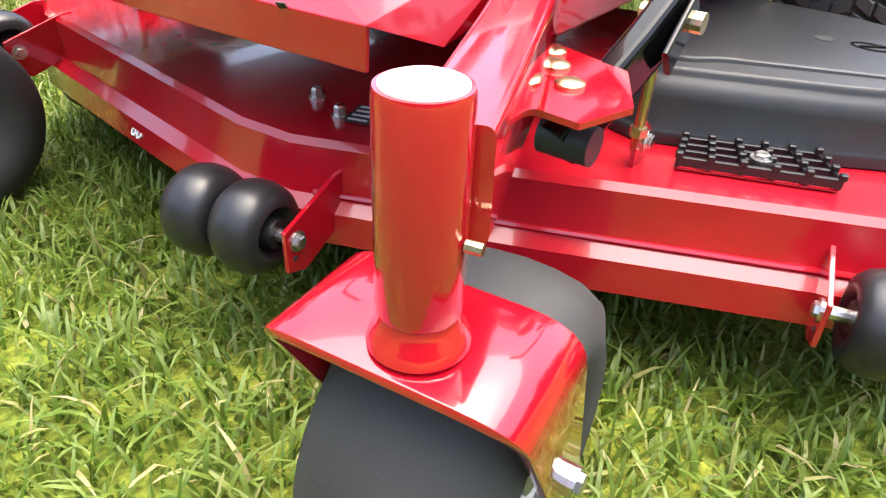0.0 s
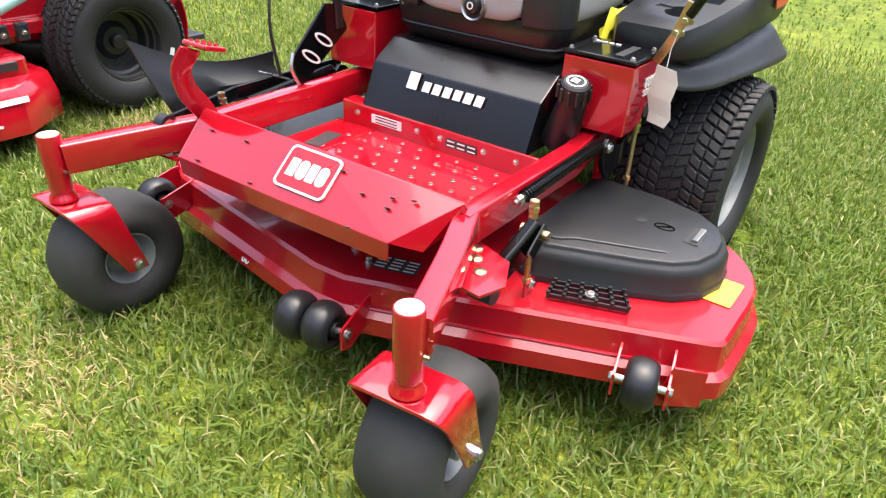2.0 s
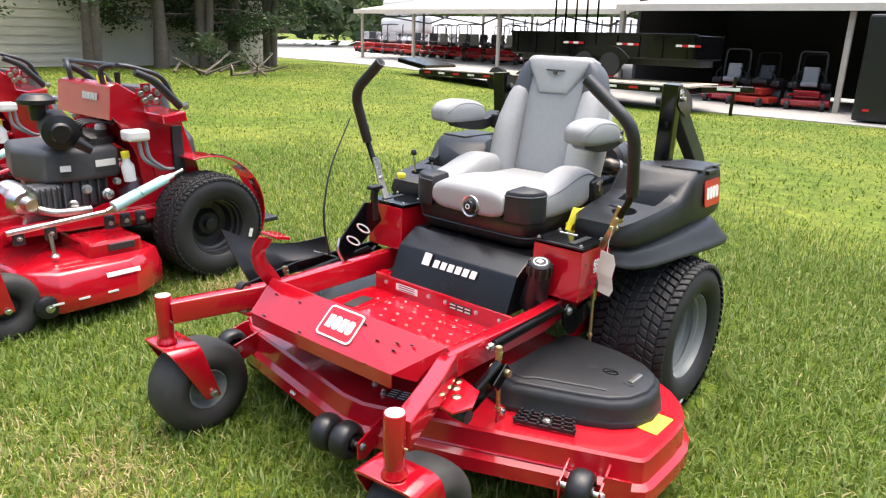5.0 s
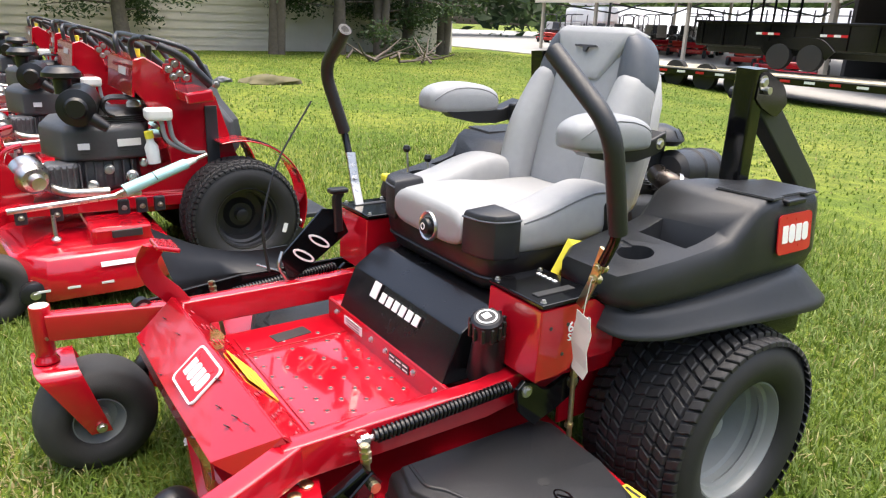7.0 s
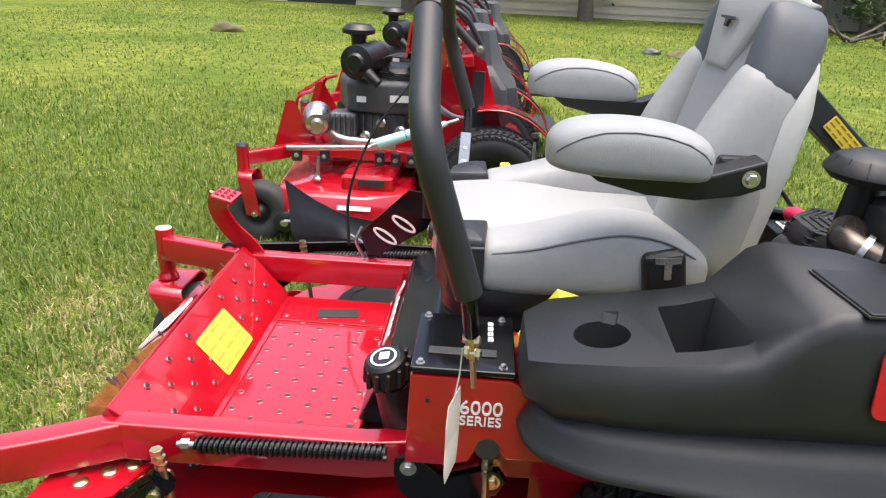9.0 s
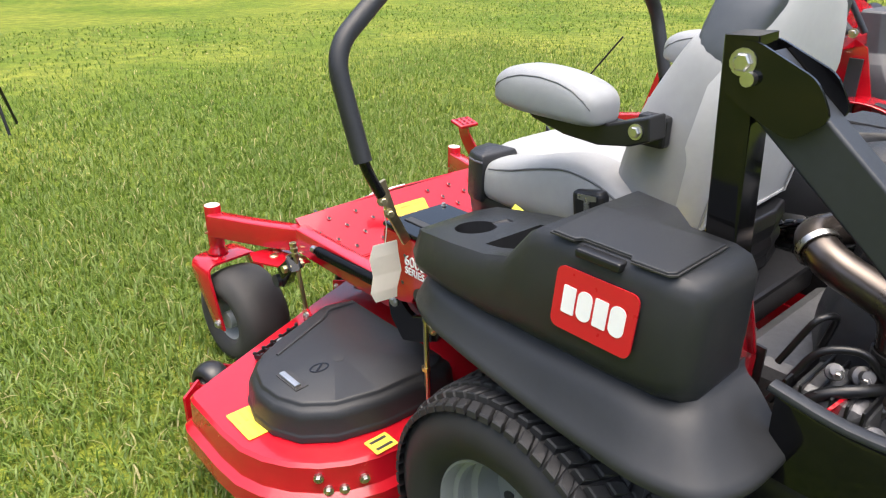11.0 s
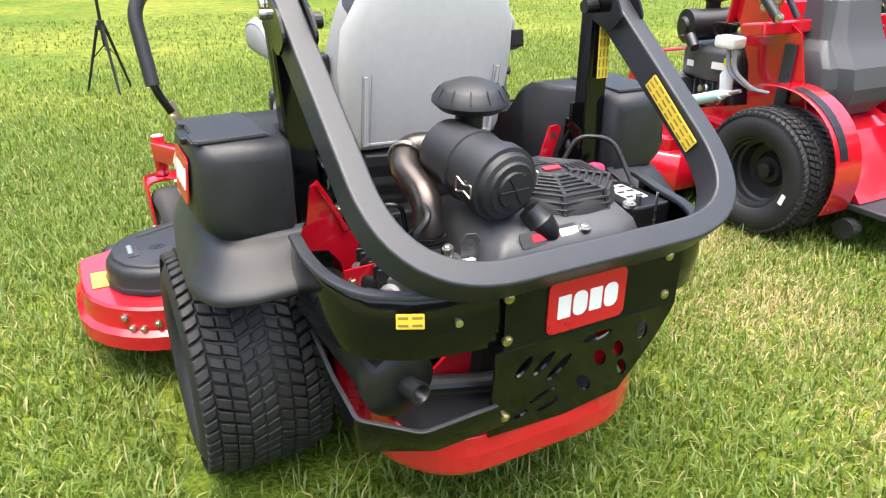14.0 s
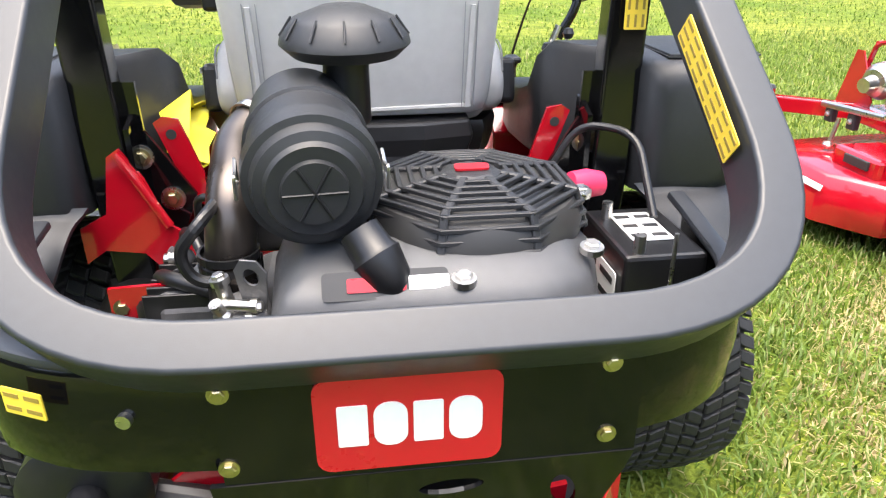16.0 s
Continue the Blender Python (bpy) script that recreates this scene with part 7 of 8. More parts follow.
# ---- stand-on mowers in a row beside it ----
def stand_on():
    M = thing("stand_on_mower", (0, 0, 0), "red stand-on mower with black engine and grey wheels on the lawn", "stand-on mower", "row of stand-on mowers")
    for q in (1, -1):
        drive_wheel(q, M, (0.425, -0.02, 0.300), 0.300, 0.26, RIM_BK, 0.160)
        # fender
        pts = [Vector((0.385 * q, -0.02 + 0.352 * math.cos(radians(a)), 0.335 + 0.352 * math.sin(radians(a)))) for a in range(-24, 108, 8)]
        smooth(part("fender", sweep(pts, rrect(0.008, 0.17, 0.002, 1), (q, 0, 0)), RED, M), 40)
        part("fender_stripe", sweep([p * 1.0 + Vector((0.035 * q, 0, 0.004)) for p in pts[5:14]], rrect(0.012, 0.050, 0.001, 1), (q, 0, 0)), PLASTIC_DK, M)
        for k in (6, 8, 9):
            d = (pts[k + 1] - pts[k]).normalized()
            part("fender_decal", slab(rrect(0.035, 0.028, 0.002, 1), 0.001, plane_at(pts[k].lerp(pts[k + 1], 0.5) + Vector((0.035 * q, 0, 0.0)) + d.cross(Vector((-1, 0, 0))).normalized() * 0.0115, (1, 0, 0), -d)), MILKY, M)
        bolt(pts[0] + Vector((0.05 * q, 0.006, 0.03)), (0, 1, 0), M, 0.012)
        part("side_plate", slab([(-0.62, 0.36), (0.0, 0.36), (0.04, 0.52), (0.02, 0.62), (-0.08, 1.02), (-0.14, 1.06), (-0.30, 0.98), (-0.24, 0.60), (-0.62, 0.50)], 0.008, plane_at((0.30 * q, 0, 0), (0, 1, 0), (0, 0, 1))), RED, M)
        part("side_brace", slab([(-0.03, 0.50), (0.035, 0.50), (0.03, 0.95), (-0.03, 0.95)], 0.012, plane_at((0.312 * q, -0.11, 0), (0, 1, 0), (0, 0, 1)), 0.002), BLACK_SATIN, M)
        # front frame, caster
        part("front_rail", sweep([(0.34 * q, -0.2, 0.44), (0.34 * q, -1.0, 0.46), (0.46 * q, -1.10, 0.46), (0.60 * q, -1.22, 0.46)], rrect(0.05, 0.07, 0.006, 2), (0, 0, 1)), RED, M)
        smooth(part("caster_tube", lathe([(0, 0.38), (0.03, 0.38), (0.03, 0.52), (0, 0.52)], (0.61 * q, -1.225, 0), (0, 0, 1), 24), RED, M), 40)
        part("caster_cap", lathe([(0, 0.535), (0.022, 0.532), (0.03, 0.522), (0.03, 0.515), (0, 0.515)], (0.61 * q, -1.225, 0), (0, 0, 1), 20), BLACK_SATIN, M)
        pts = round_path([(0.54 * q, -1.16, 0.15), (0.54 * q, -1.2, 0.36), (0.69 * q, -1.2, 0.36), (0.69 * q, -1.16, 0.15)], 0.04)
        smooth(part("caster_fork", sheet([[p + Vector((0, -0.035, 0)), p + Vector((0, 0.035, 0))] for p in pts], 0.008, 0.0015), RED, M), 40)
        w = new("caster_wheel")
        w.parent = M
        torus_tyre(Vector((0.615 * q, -1.15, 0.155)), Vector((1, 0, 0)), 0.155, 0.125, RUBBER_WORN, w, 0.07, 0.42, 0.006, 36)
        smooth(part("rim", lathe([(0.072, 0.05), (0.05, 0.03), (0.02, 0.06), (0, 0.06), (0, -0.06), (0.02, -0.06), (0.05, -0.03), (0.072, -0.05)], (0.615 * q, -1.15, 0.155), (1, 0, 0), 24), RIM_BK, w), 40)
        bolt((0.697 * q, -1.155, 0.155), (q, 0, 0), M, 0.011)
        # deck roller, link rods, strut
        smooth(part("deck_roller", lathe([(0, -0.03), (0.03, -0.03), (0.055, -0.02), (0.06, 0), (0.055, 0.02), (0.03, 0.03), (0, 0.03)], (0.70 * q, -1.0, 0.13), (1, 0, 0), 24), ROLLER, M), 40)
        bolt((0.732 * q, -1.0, 0.13), (q, 0, 0), M, 0.014)
        part("link_rod", rod((0.46 * q, -1.05, 0.49), (0.47 * q, -0.50, 0.52), 0.012, None, 12), ZINC, M)
        for y in (-1.0, -0.86, -0.58, -0.50, -0.42):
            part("link_bracket", box((0.45 * q, y, 0.455), (0.03, 0.05, 0.08), 0.008), BLACK_SATIN, M)
            bolt((0.468 * q, y, 0.46), (q, 0, 0), M, 0.009)
        part("lift_link", rod((0.52 * q, -0.88, 0.33), (0.50 * q, -0.88, 0.47), 0.009, None, 10), ZINC, M)
        smooth(part("link_ball", lathe([(0, -0.02), (0.016, -0.014), (0.022, 0), (0.016, 0.014), (0, 0.02)], (0.525 * q, -0.88, 0.325), (0, 0, 1), 14), ZINC, M))
        a, b = Vector((0.515 * q, -0.58, 0.545)), Vector((0.50 * q, -0.22, 0.70))
        st = part("strut_sleeve", rod(a, a.lerp(b, 0.80), 0.030, None, 20), CYAN, M, "pale cyan wrapped damper")
        smooth(st, 40)
        part("strut_band", rod(a.lerp(b, 0.38), a.lerp(b, 0.392), 0.031, None, 20), INK, st)
        part("strut_rod", rod(a.lerp(b, -0.10), b.lerp(a, -0.08), 0.010, None, 12), ZINC, st)
        part("strut_collar", rod(a.lerp(b, 0.80), a.lerp(b, 0.92), 0.022, 0.016, 16), MILKY, st)
    # deck
    out = [(-0.74, -0.95), (-0.60, -1.08), (-0.20, -1.12), (0.20, -1.12), (0.60, -1.08), (0.74, -0.95), (0.74, -0.60), (0.60, -0.40), (-0.60, -0.40), (-0.74, -0.60)]
    ring_ = lambda k, z: [(x * k, -0.75 + (y + 0.75) * k, z) for x, y in out]
    smooth(part("deck", bevel(loft([ring_(0.1, 0.285), ring_(0.93, 0.285), ring_(0.96, 0.275), ring_(1.0, 0.20), ring_(1.0, 0.09), ring_(0.98, 0.09), ring_(0.94, 0.19), ring_(0.5, 0.24)]), 0.004, 1), RED, M, "red steel cutting deck"), 35)
    part("deck_housing", bevel(box((0.42, -0.62, 0.33), (0.36, 0.26, 0.12)), 0.02, 2), RED, M)
    # black block on the housing, painted for the shade of an opening
    part("housing_opening", box((0.605, -0.60, 0.345), (0.012, 0.13, 0.05), 0.004), INK, M)
    label_plate(plane_at((0.735, -0.66, 0.235), (0, 1, 0), (-0.4, 0, 1)), 0.16, 0.022, M, WHITE, 1, 1, MILKY)
    for y in (-1.02, -0.9, -0.76):
        label_plate(plane_at((0.744, y * 0.95, 0.15), (0, 1, 0), (0, 0, 1)), 0.05, 0.012, M, WHITE, 1, 1, MILKY)
    part("engine_plate", box((0, -0.62, 0.475), (0.62, 0.80, 0.02), 0.004), RED, M)
    part("nose_plate", slab([(-0.2, 0.0), (0.0, 0.0), (0.02, 0.04), (-0.09, 0.26), (-0.13, 0.26)], 0.006, plane_at((0.33, -0.95, 0.47), (0, 1, 0), (0, 0, 1))), RED, M)
    part("nose_plate", slab([(-0.2, 0.0), (0.0, 0.0), (0.02, 0.04), (-0.09, 0.26), (-0.13, 0.26)], 0.006, plane_at((-0.33, -0.95, 0.47), (0, 1, 0), (0, 0, 1))), RED, M)
    for x in (0.30, -0.30):
        part("guard_bar", sweep(round_path([(x, -1.10, 0.47), (x, -1.02, 0.76), (x, -0.95, 0.78)], 0.03), ring(0.011, 8), (1, 0, 0)), RED, M)
    part("guard_bar", rod((0.30, -1.02, 0.765), (-0.30, -1.02, 0.765), 0.011, None, 8), RED, M)
    # engine
    e = new("engine")
    e.parent = M
    er = lambda k, z: [(x * k, -0.62 + (y + 0.62) * k, z) for x, y in ((0.27, -0.78), (0.30, -0.60), (0.27, -0.42), (0.05, -0.36), (-0.20, -0.40), (-0.27, -0.60), (-0.22, -0.80), (0.05, -0.86))]
    smooth(part("engine_cover", bevel(loft([er(0.94, 0.645), er(1.0, 0.66), er(1.0, 0.79), er(0.93, 0.815), er(0.3, 0.825)]), 0.01, 2), ENGINE, e, "dark grey engine cover"), 45)
    smooth(part("crankcase", bevel(loft([er(0.70, 0.485), er(0.78, 0.50), er(0.78, 0.64), er(0.72, 0.655)]), 0.01, 2), CAST, e, "cast aluminium crankcase"), 45)
    for k in range(7):
        part("case_fin", box((0.225, -0.74 + k * 0.042, 0.575), (0.05, 0.008, 0.12), 0.002, None, 1), CAST, e)
    for x, y, z, r in ((0.285, -0.50, 0.56, 0.03), (0.275, -0.60, 0.60, 0.024), (0.29, -0.68, 0.53, 0.026), (0.27, -0.44, 0.62, 0.02)):
        smooth(part("engine_fitting", lathe([(0, -0.03), (r, -0.03), (r, 0.0), (r * 0.7, 0.006), (r * 0.7, 0.03), (0, 0.032)], (x, y, z), (1, -0.2, 0.1), 16), ZINC, e), 40)
    smooth(part("fan_grille", lathe([(0.15, 0.0), (0.15, 0.04), (0.12, 0.065), (0, 0.07)], (0.10, -0.52, 0.81), (0, 0, 1), 32), PLASTIC_DK, e), 40)
    for k in range(4):
        part("grille_slot", lathe([(0.151, 0), (0.154, 0.002), (0.151, 0.004)], (0.10, -0.52, 0.818 + k * 0.01), (0, 0, 1), 32), ENGINE, e)
    label_plate(plane_at((0.297, -0.70, 0.72), (0.1, 1, 0), (0, 0, 1)), 0.05, 0.03, e, WHITE, 2, 1)
    label_plate(plane_at((0.293, -0.50, 0.73), (-0.15, 1, 0), (0, 0, 1)), 0.11, 0.035, e, MILKY, 2, 2)
    part("cylinder_head", bevel(box((0.24, -0.80, 0.58), (0.14, 0.14, 0.13)), 0.02, 2), CAST, e)
    for k in range(6):
        part("head_fin", box((0.30, -0.86 + k * 0.026, 0.58), (0.06, 0.006, 0.12), 0.001, None, 1), CAST, e)
    smooth(part("muffler", lathe([(0, -0.10), (0.05, -0.10), (0.075, -0.085), (0.075, 0.03), (0.055, 0.06), (0.035, 0.065), (0.03, 0.11), (0, 0.11)], (0.30, -0.93, 0.60), (1, 0.2, -0.15), 24), ZINC, e, "bright steel silencer"), 35)
    smooth(part("exhaust_pipe", sweep(round_path([(0.28, -0.88, 0.55), (0.36, -0.80, 0.52), (0.34, -0.62, 0.51)], 0.06), ring(0.022, 12), (0, 0, 1)), ZINC, e))
    smooth(part("air_cleaner", lathe([(0, 0.015), (0.04, 0.015), (0.05, 0.0), (0.085, -0.01), (0.085, -0.05), (0.078, -0.055), (0.078, -0.26), (0, -0.27)], (0.36, -0.72, 0.905), (1, -0.25, -0.05), 32), PLASTIC_DK, e, "black canister air cleaner"), 35)
    smooth(part("precleaner", lathe([(0, 0.05), (0.06, 0.045), (0.085, 0.02), (0.085, 0.0), (0.04, -0.012), (0.035, -0.08), (0, -0.08)], (0.15, -0.74, 1.03), (0, 0, 1), 28), PLASTIC_DK, e), 35)
    smooth(part("dust_valve", rod((0.37, -0.66, 0.86), (0.39, -0.60, 0.815), 0.032, 0.024, 14), PLASTIC_DK, e), 40)
    smooth(part("oil_bottle", lathe([(0, -0.06), (0.03, -0.06), (0.033, 0.02), (0.018, 0.045), (0.018, 0.07), (0, 0.07)], (0.345, -0.41, 0.69), (0, -0.1, 1), 16), MILKY, e), 40)
    part("bottle_cap", rod((0.345, -0.416, 0.752), (0.345, -0.42, 0.785), 0.021, None, 14), YELLOW_BAG, e)
    smooth(part("filler_plug", lathe([(0, -0.02), (0.03, -0.02), (0.03, 0.0), (0.012, 0.02), (0.012, 0.05), (0, 0.05)], (0.14, -0.44, 0.90), (0, 0, 1), 16), MILKY, e), 40)
    part("coolant_tank", bevel(box((0.40, -0.38, 0.925), (0.10, 0.12, 0.075)), 0.02, 3), MILKY, M, "milky plastic overflow bottle")
    for k in (0.0, 0.035):
        part("hose", sweep(round_path([(0.41, -0.37 + k, 0.89), (0.41, -0.36 + k, 0.78), (0.38, -0.24 + k * 0.5, 0.70), (0.34, -0.16, 0.69)], 0.06), ring(0.011, 8), (1, 0, 0)), VINYL_DK, M)
    for k in range(4):
        part("cable", sweep(round_path([(0.10 + 0.05 * k, -0.40, 1.0), (0.14 + 0.05 * k, -0.56 - 0.01 * k, 1.02), (0.12 + 0.05 * k, -0.60, 0.92), (0.2, -0.45, 0.84)], 0.08), ring(0.008, 6), (1, 0, 0)), PLASTIC_DK, M)
    # console tower
    prof = [(-0.46, 1.06), (-0.45, 1.20), (-0.40, 1.215), (-0.28, 1.14), (-0.26, 1.05), (-0.16, 1.05), (-0.15, 0.99), (-0.15, 0.62), (-0.10, 0.40), (-0.28, 0.40), (-0.34, 0.80), (-0.42, 1.0)]
    bm = loft([[(x, y, z) for y, z in prof] for x in (-0.30, 0.30)])
    tower = part("console_tower", bevel(bm, 0.006, 1), RED, M)
    part("side_shelf", bevel(box((0.0, -0.20, 1.035), (0.98, 0.13, 0.065), 0, (8, 0, 0)), 0.01, 2), RED, M)
    part("console_back", slab([(-0.32, 0.0), (0.32, 0.0), (0.32, 0.165), (-0.32, 0.165)], 0.012, plane_at((0.02, -0.465, 1.03), (1, 0, 0), (0, 0.12, 1))), RED, M)
    bm = bmesh.new()
    for k in range(6):
        slab([(-0.075 + k * 0.03 + x, y) for x, y in ((-0.011, -0.018), (0.011, -0.018), (0.011, 0.018), (-0.011, 0.018))], 0.003, plane_at((0.12, -0.468, 1.14), (1, 0, 0), (0, 0.12, 1)), 0, 2, bm)
    part("lettering_block", bm, paint("silver_print", (0.55, 0.55, 0.54), 0.4), tower)
    for q in (1, -1):
        pts = round_path([(0.20 * q, -0.42, 1.17), (0.19 * q, -0.44, 1.30), (0.33 * q, -0.38, 1.32), (0.37 * q, -0.20, 1.26), (0.33 * q, -0.10, 1.09)], 0.06, 6)
        smooth(part("grip_bar", sweep(pts, ring(0.014, 10), (1, 0, 0)), BLACK_SATIN, M))
        pts = round_path([(0.42 * q, -0.36, 1.28), (0.43 * q, -0.28, 1.24), (0.42 * q, -0.13, 1.09)], 0.04, 4)
        smooth(part("drive_lever", sweep(pts, ring(0.022, 12), (1, 0, 0)), PLASTIC, M))
        bolt((0.44 * q, -0.11, 1.095), (q, 0, 0), M, 0.014)
    part("grip_bar", rod((0.32, -0.40, 1.315), (-0.32, -0.40, 1.315), 0.013, None, 10), BLACK_SATIN, M)
    for i, (y, z) in enumerate(((-0.30, 1.19), (-0.27, 1.215), (-0.25, 1.17), (-0.22, 1.15), (-0.28, 1.155), (-0.21, 1.19))):
        part("bolt_boss", box((0.33, y, z - 0.03), (0.012, 0.05, 0.05), 0.002), RED, M)
        bolt((0.337, y, z - 0.03), (1, 0, 0), M, 0.013)
    part("console_knob", rod((0.12, -0.40, 1.20), (0.12, -0.40, 1.245), 0.022, None, 14), YELLOW_BAG, M)
    part("console_knob", rod((0.22, -0.36, 1.18), (0.22, -0.36, 1.27), 0.012, 0.016, 12), PLASTIC_DK, M)
    # moulded knee pad: raised middle, side wings low down
    rows = []
    for z, w, c, yw, yc in ((1.062, 0.235, 0.10, -0.150, -0.125), (1.05, 0.25, 0.14, -0.130, -0.098), (0.95, 0.255, 0.165, -0.115, -0.070), (0.88, 0.262, 0.185, -0.10, -0.045), (0.835, 0.305, 0.195, -0.065, -0.012), (0.77, 0.332, 0.205, -0.020, 0.035), (0.68, 0.332, 0.200, -0.010, 0.052), (0.61, 0.275, 0.190, -0.030, 0.035), (0.545, 0.180, 0.150, -0.060, -0.015), (0.532, 0.15, 0.12, -0.09, -0.045)):
        yw, yc = yw + 0.055, yc + 0.055
        half = [(w, -0.19), (w, yw - 0.028), (w - 0.022, yw), (c + 0.035, yw), (c - 0.008, yc)]
        rows.append([(x * 0.80 - 0.03, y, z - 0.02) for x, y in half] + [(-x * 0.80 - 0.03, y, z - 0.02) for x, y in half[::-1]])
    smooth(part("knee_pad", bevel(loft(rows), 0.006, 2), paint("grey_pad", (0.058, 0.06, 0.066), 0.55, bump=0.2, bump_scale=900), M, "moulded dark grey knee pad"), 20, True)
    label_plate(plane_at((0.02, -0.142, 1.095), (-1, 0, 0), (0, 0.1, 1)), 0.15, 0.05, M, WHITE, 3, 2)
    part("foot_platform", box((0, 0.36, 0.20), (0.56, 0.40, 0.03), 0.006), BLACK_SATIN, M)
    part("rear_skirt", slab([(-0.10, 0.62), (0.12, 0.52), (0.34, 0.22), (0.02, 0.22)], 0.52, plane_at((-0.26, 0, 0), (0, 1, 0), (0, 0, 1))), RED, M)
    smooth(part("rear_roller", rod((0.32, 0.33, 0.10), (0.26, 0.33, 0.10), 0.05, None, 20), PLASTIC, M), 40)
    part("frame_core", box((0, -0.2, 0.40), (0.56, 0.5, 0.12), 0.01), RED, M)
    part("tyre_sticker", slab(rrect(0.05, 0.022, 0.003), 0.001, plane_at((0.5565, 0.17, 0.235), (0, 0.3, 0.95), (0, -0.95, 0.3))), WHITE, M)
    # heights of frame, tower and engine above the deck
    low = ((-1, -1), (0.0, 0.02), (0.20, 0.20), (0.285, 0.285), (0.46, 0.405), (0.545, 0.505), (0.70, 0.628), (0.925, 0.832), (1.035, 0.905), (1.215, 1.085), (1.32, 1.175), (3, 2.8))
    for ob in M.children_recursive:
        if ob.type != "MESH" or ob.parent.name.startswith(("drive_wheel", "caster_wheel", "rim")) or ob.name.startswith(("fender", "knee_pad", "caster_fork", "tyre_sticker")):
            continue
        engine_part = ob.parent.name.startswith("engine")
        for v in ob.data.vertices:
            v.co.z = v.co.z - 0.045 if engine_part else float(np.interp(v.co.z, *zip(*low)))
    return M


so = stand_on()
so.matrix_basis = pose(-2.42, -0.35, 0)
copy_thing(so, pose(-4.16, -0.40, 0, 0, 0, 1.5))
copy_thing(so, pose(-5.90, -0.30, ground_z(-5.90, -0.3), 0, 0, -2))
copy_thing(so, pose(-7.65, -0.35, ground_z(-7.65, -0.35), 0, 0, 1))

# ---- tripod on the lawn ----
tp = thing("camera_tripod", (0.475, -5.15, 0), "slim black tripod standing on the lawn", "tripod")
part("centre_column", rod((0, 0, 0.38), (0, 0, 1.30), 0.014, None, 12), PLASTIC_DK, tp)
part("leg_hub", rod((0, 0, 0.52), (0, 0, 0.60), 0.035, 0.03, 16), PLASTIC_DK, tp)
part("tripod_head", box((0, 0, 1.33), (0.07, 0.09, 0.08), 0.015), PLASTIC_DK, tp)
for k in range(3):
    a = radians(100 + 120 * k)
    d = Vector((math.cos(a), math.sin(a), 0))
    part("leg", rod(d * 0.03 + Vector((0, 0, 0.56)), d * 0.21 + Vector((0, 0, 0.0)), 0.014, 0.010, 10), PLASTIC_DK, tp)
    part("brace", rod(d * 0.12 + Vector((0, 0, 0.28)), Vector((0, 0, 0.40)), 0.005, None, 6), PLASTIC_DK, tp)

# ---- grass ----
def grass_material():
    m = leaf_material("grass_blade", (0.080, 0.145, 0.010), (0.262, 0.305, 0.033))
    ramp = [n for n in m.node_tree.nodes if n.type == "VALTORGB"][0]
    el = ramp.color_ramp.elements.new(0.89)
    el.color = (0.19, 0.26, 0.05, 1)
    el = ramp.color_ramp.elements.new(0.965)
    el.color = (0.34, 0.32, 0.12, 1)
    ramp.color_ramp.elements[-1].color = (0.42, 0.37, 0.18, 1)
    return m


def blades(n, xs, ys, length, width, rng, keep=None, joints=2):
    """Bent grass blades as one mesh."""
    x, y = rng.uniform(*xs, n), rng.uniform(*ys, n)
    if keep is not None:
        ok = keep(x, y)
        x, y = x[ok], y[ok]
    n = len(x)
    z = np.array([ground_z(a, b) for a, b in zip(x, y)]) - 0.006
    clump = 0.75 + 0.5 * np.sin(x * 2.3 + 1.3 * np.sin(y * 1.7)) * np.sin(y * 2.9 + 0.7)
    L = length * rng.uniform(0.45, 1.15, n) * (0.8 + 0.25 * clump)
    W = width * rng.uniform(0.6, 1.25, n)
    a = rng.uniform(0, 2 * np.pi, n)
    bend = rng.uniform(0.2, 1.35, n)
    d = np.stack([np.cos(a), np.sin(a), np.zeros(n)], 1)
    s = np.stack([-np.sin(a), np.cos(a), np.zeros(n)], 1)
    o = np.stack([x, y, z], 1)
    rows = []
    for t, wt in ((0.0, 0.8), (0.5, 1.0), (0.8, 0.7)) if joints == 2 else ((0.0, 1.0), (0.55, 0.9)):
        ang = bend * t
        p = o + d * (L * t * np.sin(ang))[:, None]
        p[:, 2] += L * t * np.cos(ang)
        rows.append(p - s * (W * wt / 2)[:, None])
        rows.append(p + s * (W * wt / 2)[:, None])
    tip = o + d * (L * np.sin(bend))[:, None]
    tip[:, 2] += L * np.cos(bend)
    rows.append(tip)
    k = len(rows)
    vs = np.stack(rows, 1).reshape(-1, 3)
    base = np.arange(n)[:, None] * k
    quads = [(2 * i, 2 * i + 1, 2 * i + 3, 2 * i + 2) for i in range((k - 1) // 2 - 1)]
    per = [base + np.array(q)[None] for q in quads] + [base + np.array((k - 3, k - 2, k - 1))[None]]
    me = bpy.data.meshes.new("grass")
    me.vertices.add(len(vs))
    me.vertices.foreach_set("co", vs.ravel())
    idx = np.concatenate([p.ravel() for p in [np.concatenate(per, 1)]])
    cnt = np.tile(np.array([4] * len(quads) + [3]), n)
    me.loops.add(len(idx))
    me.loops.foreach_set("vertex_index", idx.astype(np.int32))
    me.polygons.add(len(cnt))
    st = np.concatenate([[0], np.cumsum(cnt)[:-1]])
    me.polygons.foreach_set("loop_start", st.astype(np.int32))
    me.update(calc_edges=True)
    return me


GRASS = grass_material()
DRY = [(-0.45, -1.66, 0.26, 0.20, 4500), (-0.95, -1.95, 0.28, 0.24, 4000), (-1.40, 0.20, 0.42, 0.34, 13000), (-1.65, -0.40, 0.32, 0.3, 7000), (-1.2, 0.95, 0.4, 0.3, 5000)]


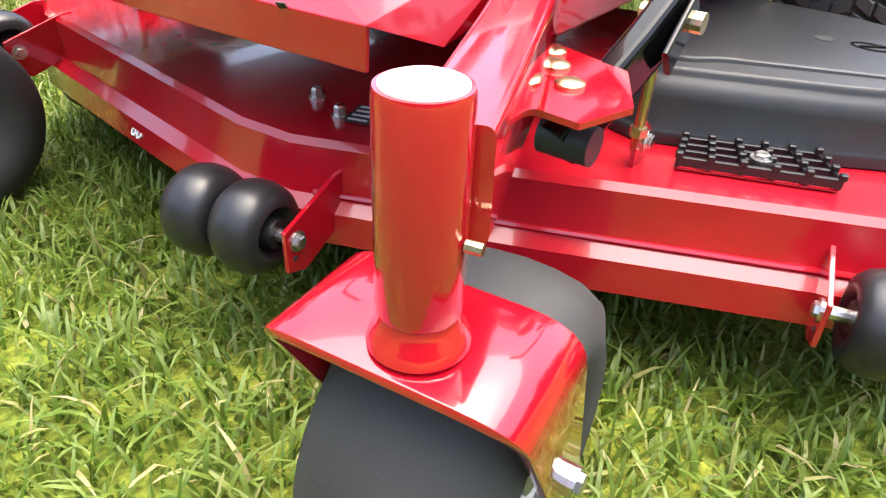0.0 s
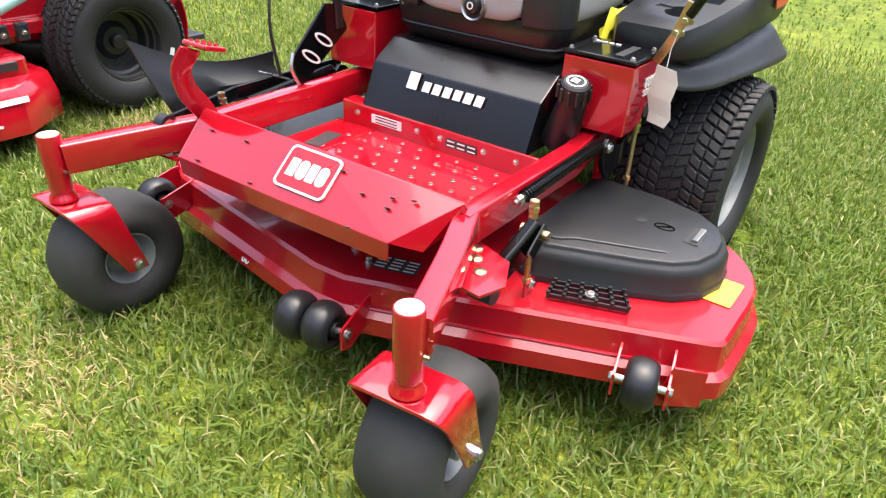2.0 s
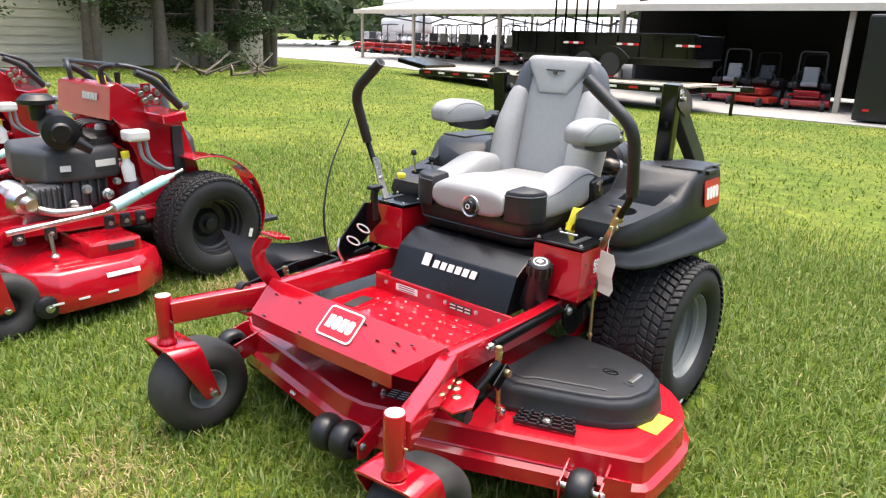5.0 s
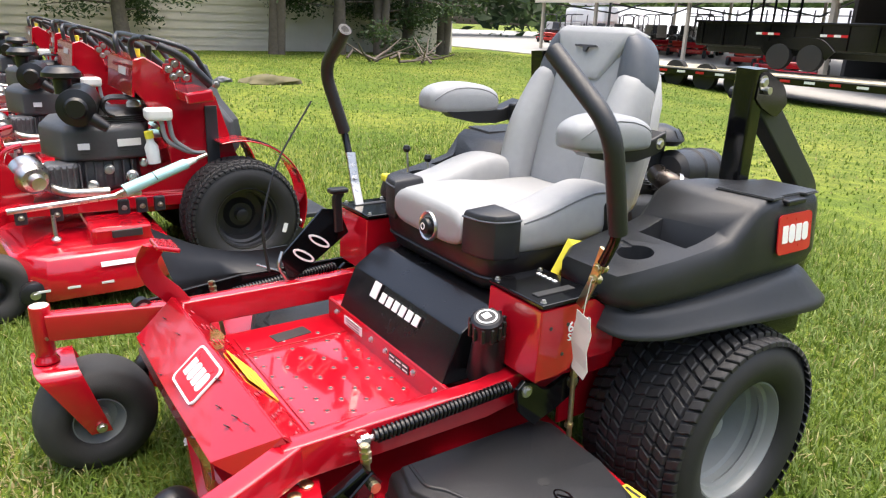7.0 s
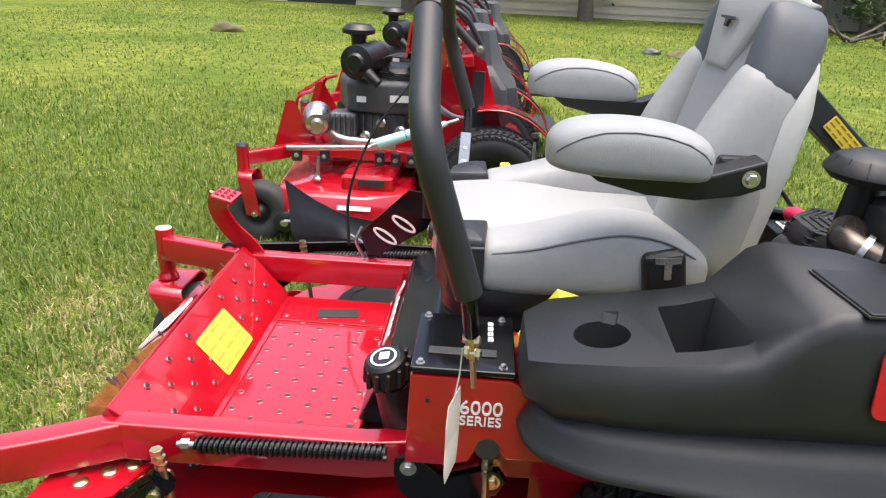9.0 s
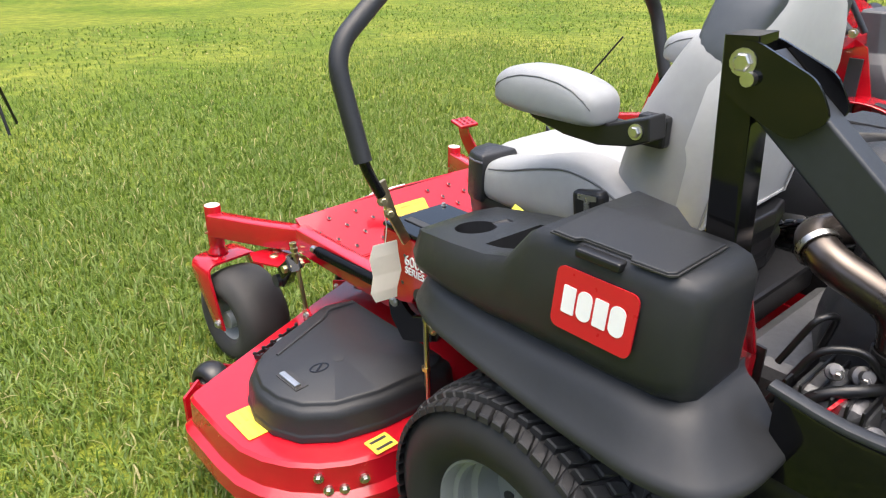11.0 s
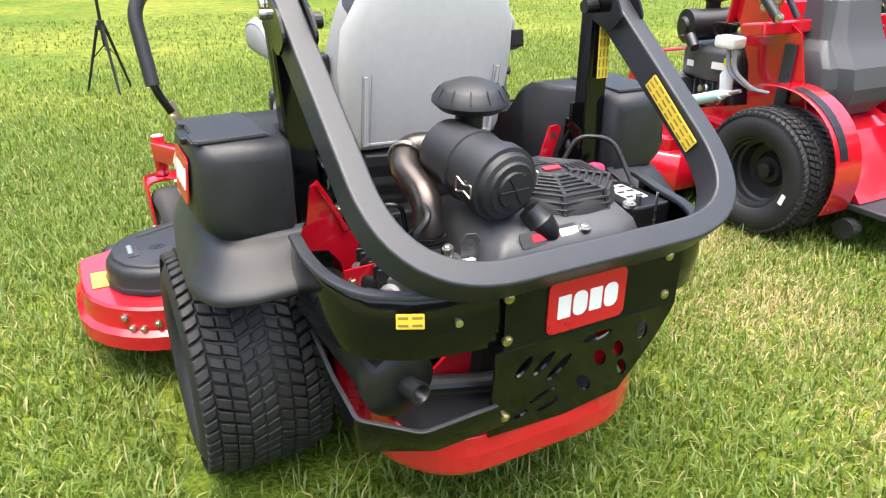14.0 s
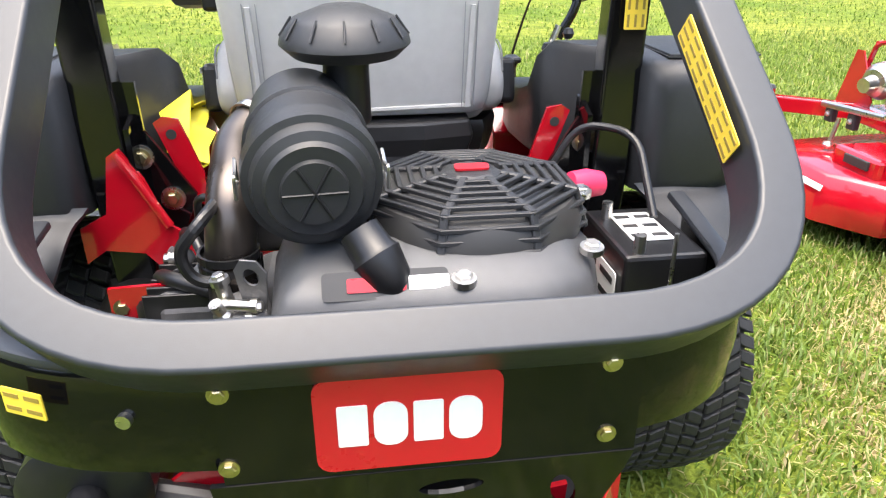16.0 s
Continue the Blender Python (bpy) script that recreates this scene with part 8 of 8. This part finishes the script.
def thin(x, y):
    """Fewer green blades where the lawn is dry."""
    k = np.zeros(len(x))
    for a, b, sx, sy, _ in DRY:
        k = np.maximum(k, np.exp(-((x - a) / sx) ** 2 - ((y - b) / sy) ** 2))
    return rng.uniform(0, 1, len(x)) > 0.72 * k


rng = np.random.default_rng(21)



def core(x, y):
    """1 beside the mower, falling to 0 over two metres."""
    out = np.maximum(np.maximum(-1.4 - x, x - 1.8), np.maximum(-2.6 - y, y - 1.8))
    return np.clip(1 - out / 2.2, 0, 1) ** 1.5


near = lambda x, y: (rng.uniform(0, 1, len(x)) < core(x, y)) & thin(x, y) & ~((x > -0.72) & (x < 0.75) & (y > -0.8) & (y < 0.35) & (rng.uniform(0, 1, len(x)) < 0.75))
edge = lambda x, y: np.clip(np.minimum(np.minimum(x + 7.0, 3.5 - x), np.minimum(y + 7.5, 4.5 - y)) / 2.8, 0.12, 1.0)
mid = lambda x, y: thin(x, y) & (rng.uniform(0, 1, len(x)) < edge(x, y)) & (rng.uniform(0, 1, len(x)) > core(x, y))
for nm, args in (("lawn_grass", (430000, (-3.6, 4.0), (-4.8, 4.0), 0.074, 0.0056, rng, near)), ("lawn_grass_beyond", (240000, (-7.0, 3.5), (-7.5, 4.5), 0.062, 0.0085, rng, mid, 1))):
    me = blades(*args)
    me.materials.append(GRASS)
    tagged(new(nm, me), "fresh green lawn grass with dry straw blades", "grass", "", "stuff")
me = blades(130000, (-22.0, 6.0), (-11.0, 16.5), 0.055, 0.017, rng, lambda x, y: ~((x > -7.0) & (x < 3.5) & (y > -7.5) & (y < 4.5)), 1)
me.materials.append(GRASS)
tagged(new("far_lawn_grass", me), "lawn grass thinning into the distance", "grass", "", "stuff")
# dry patches in the lawn
STRAW = leaf_material("straw_blade", (0.36, 0.28, 0.12), (0.58, 0.48, 0.26))
rng = np.random.default_rng(77)
for px_, py_, sx, sy, n in DRY:
    me = blades(n * 3, (px_ - 3 * sx, px_ + 3 * sx), (py_ - 3 * sy, py_ + 3 * sy), 0.055, 0.005, rng, lambda x, y: rng.uniform(0, 1, len(x)) < np.exp(-((x - px_) / sx) ** 2 - ((y - py_) / sy) ** 2), 1)
    me.materials.append(STRAW)
    tagged(new("dry_grass", me), "patch of dry straw-coloured grass in the lawn", "grass", "", "stuff")
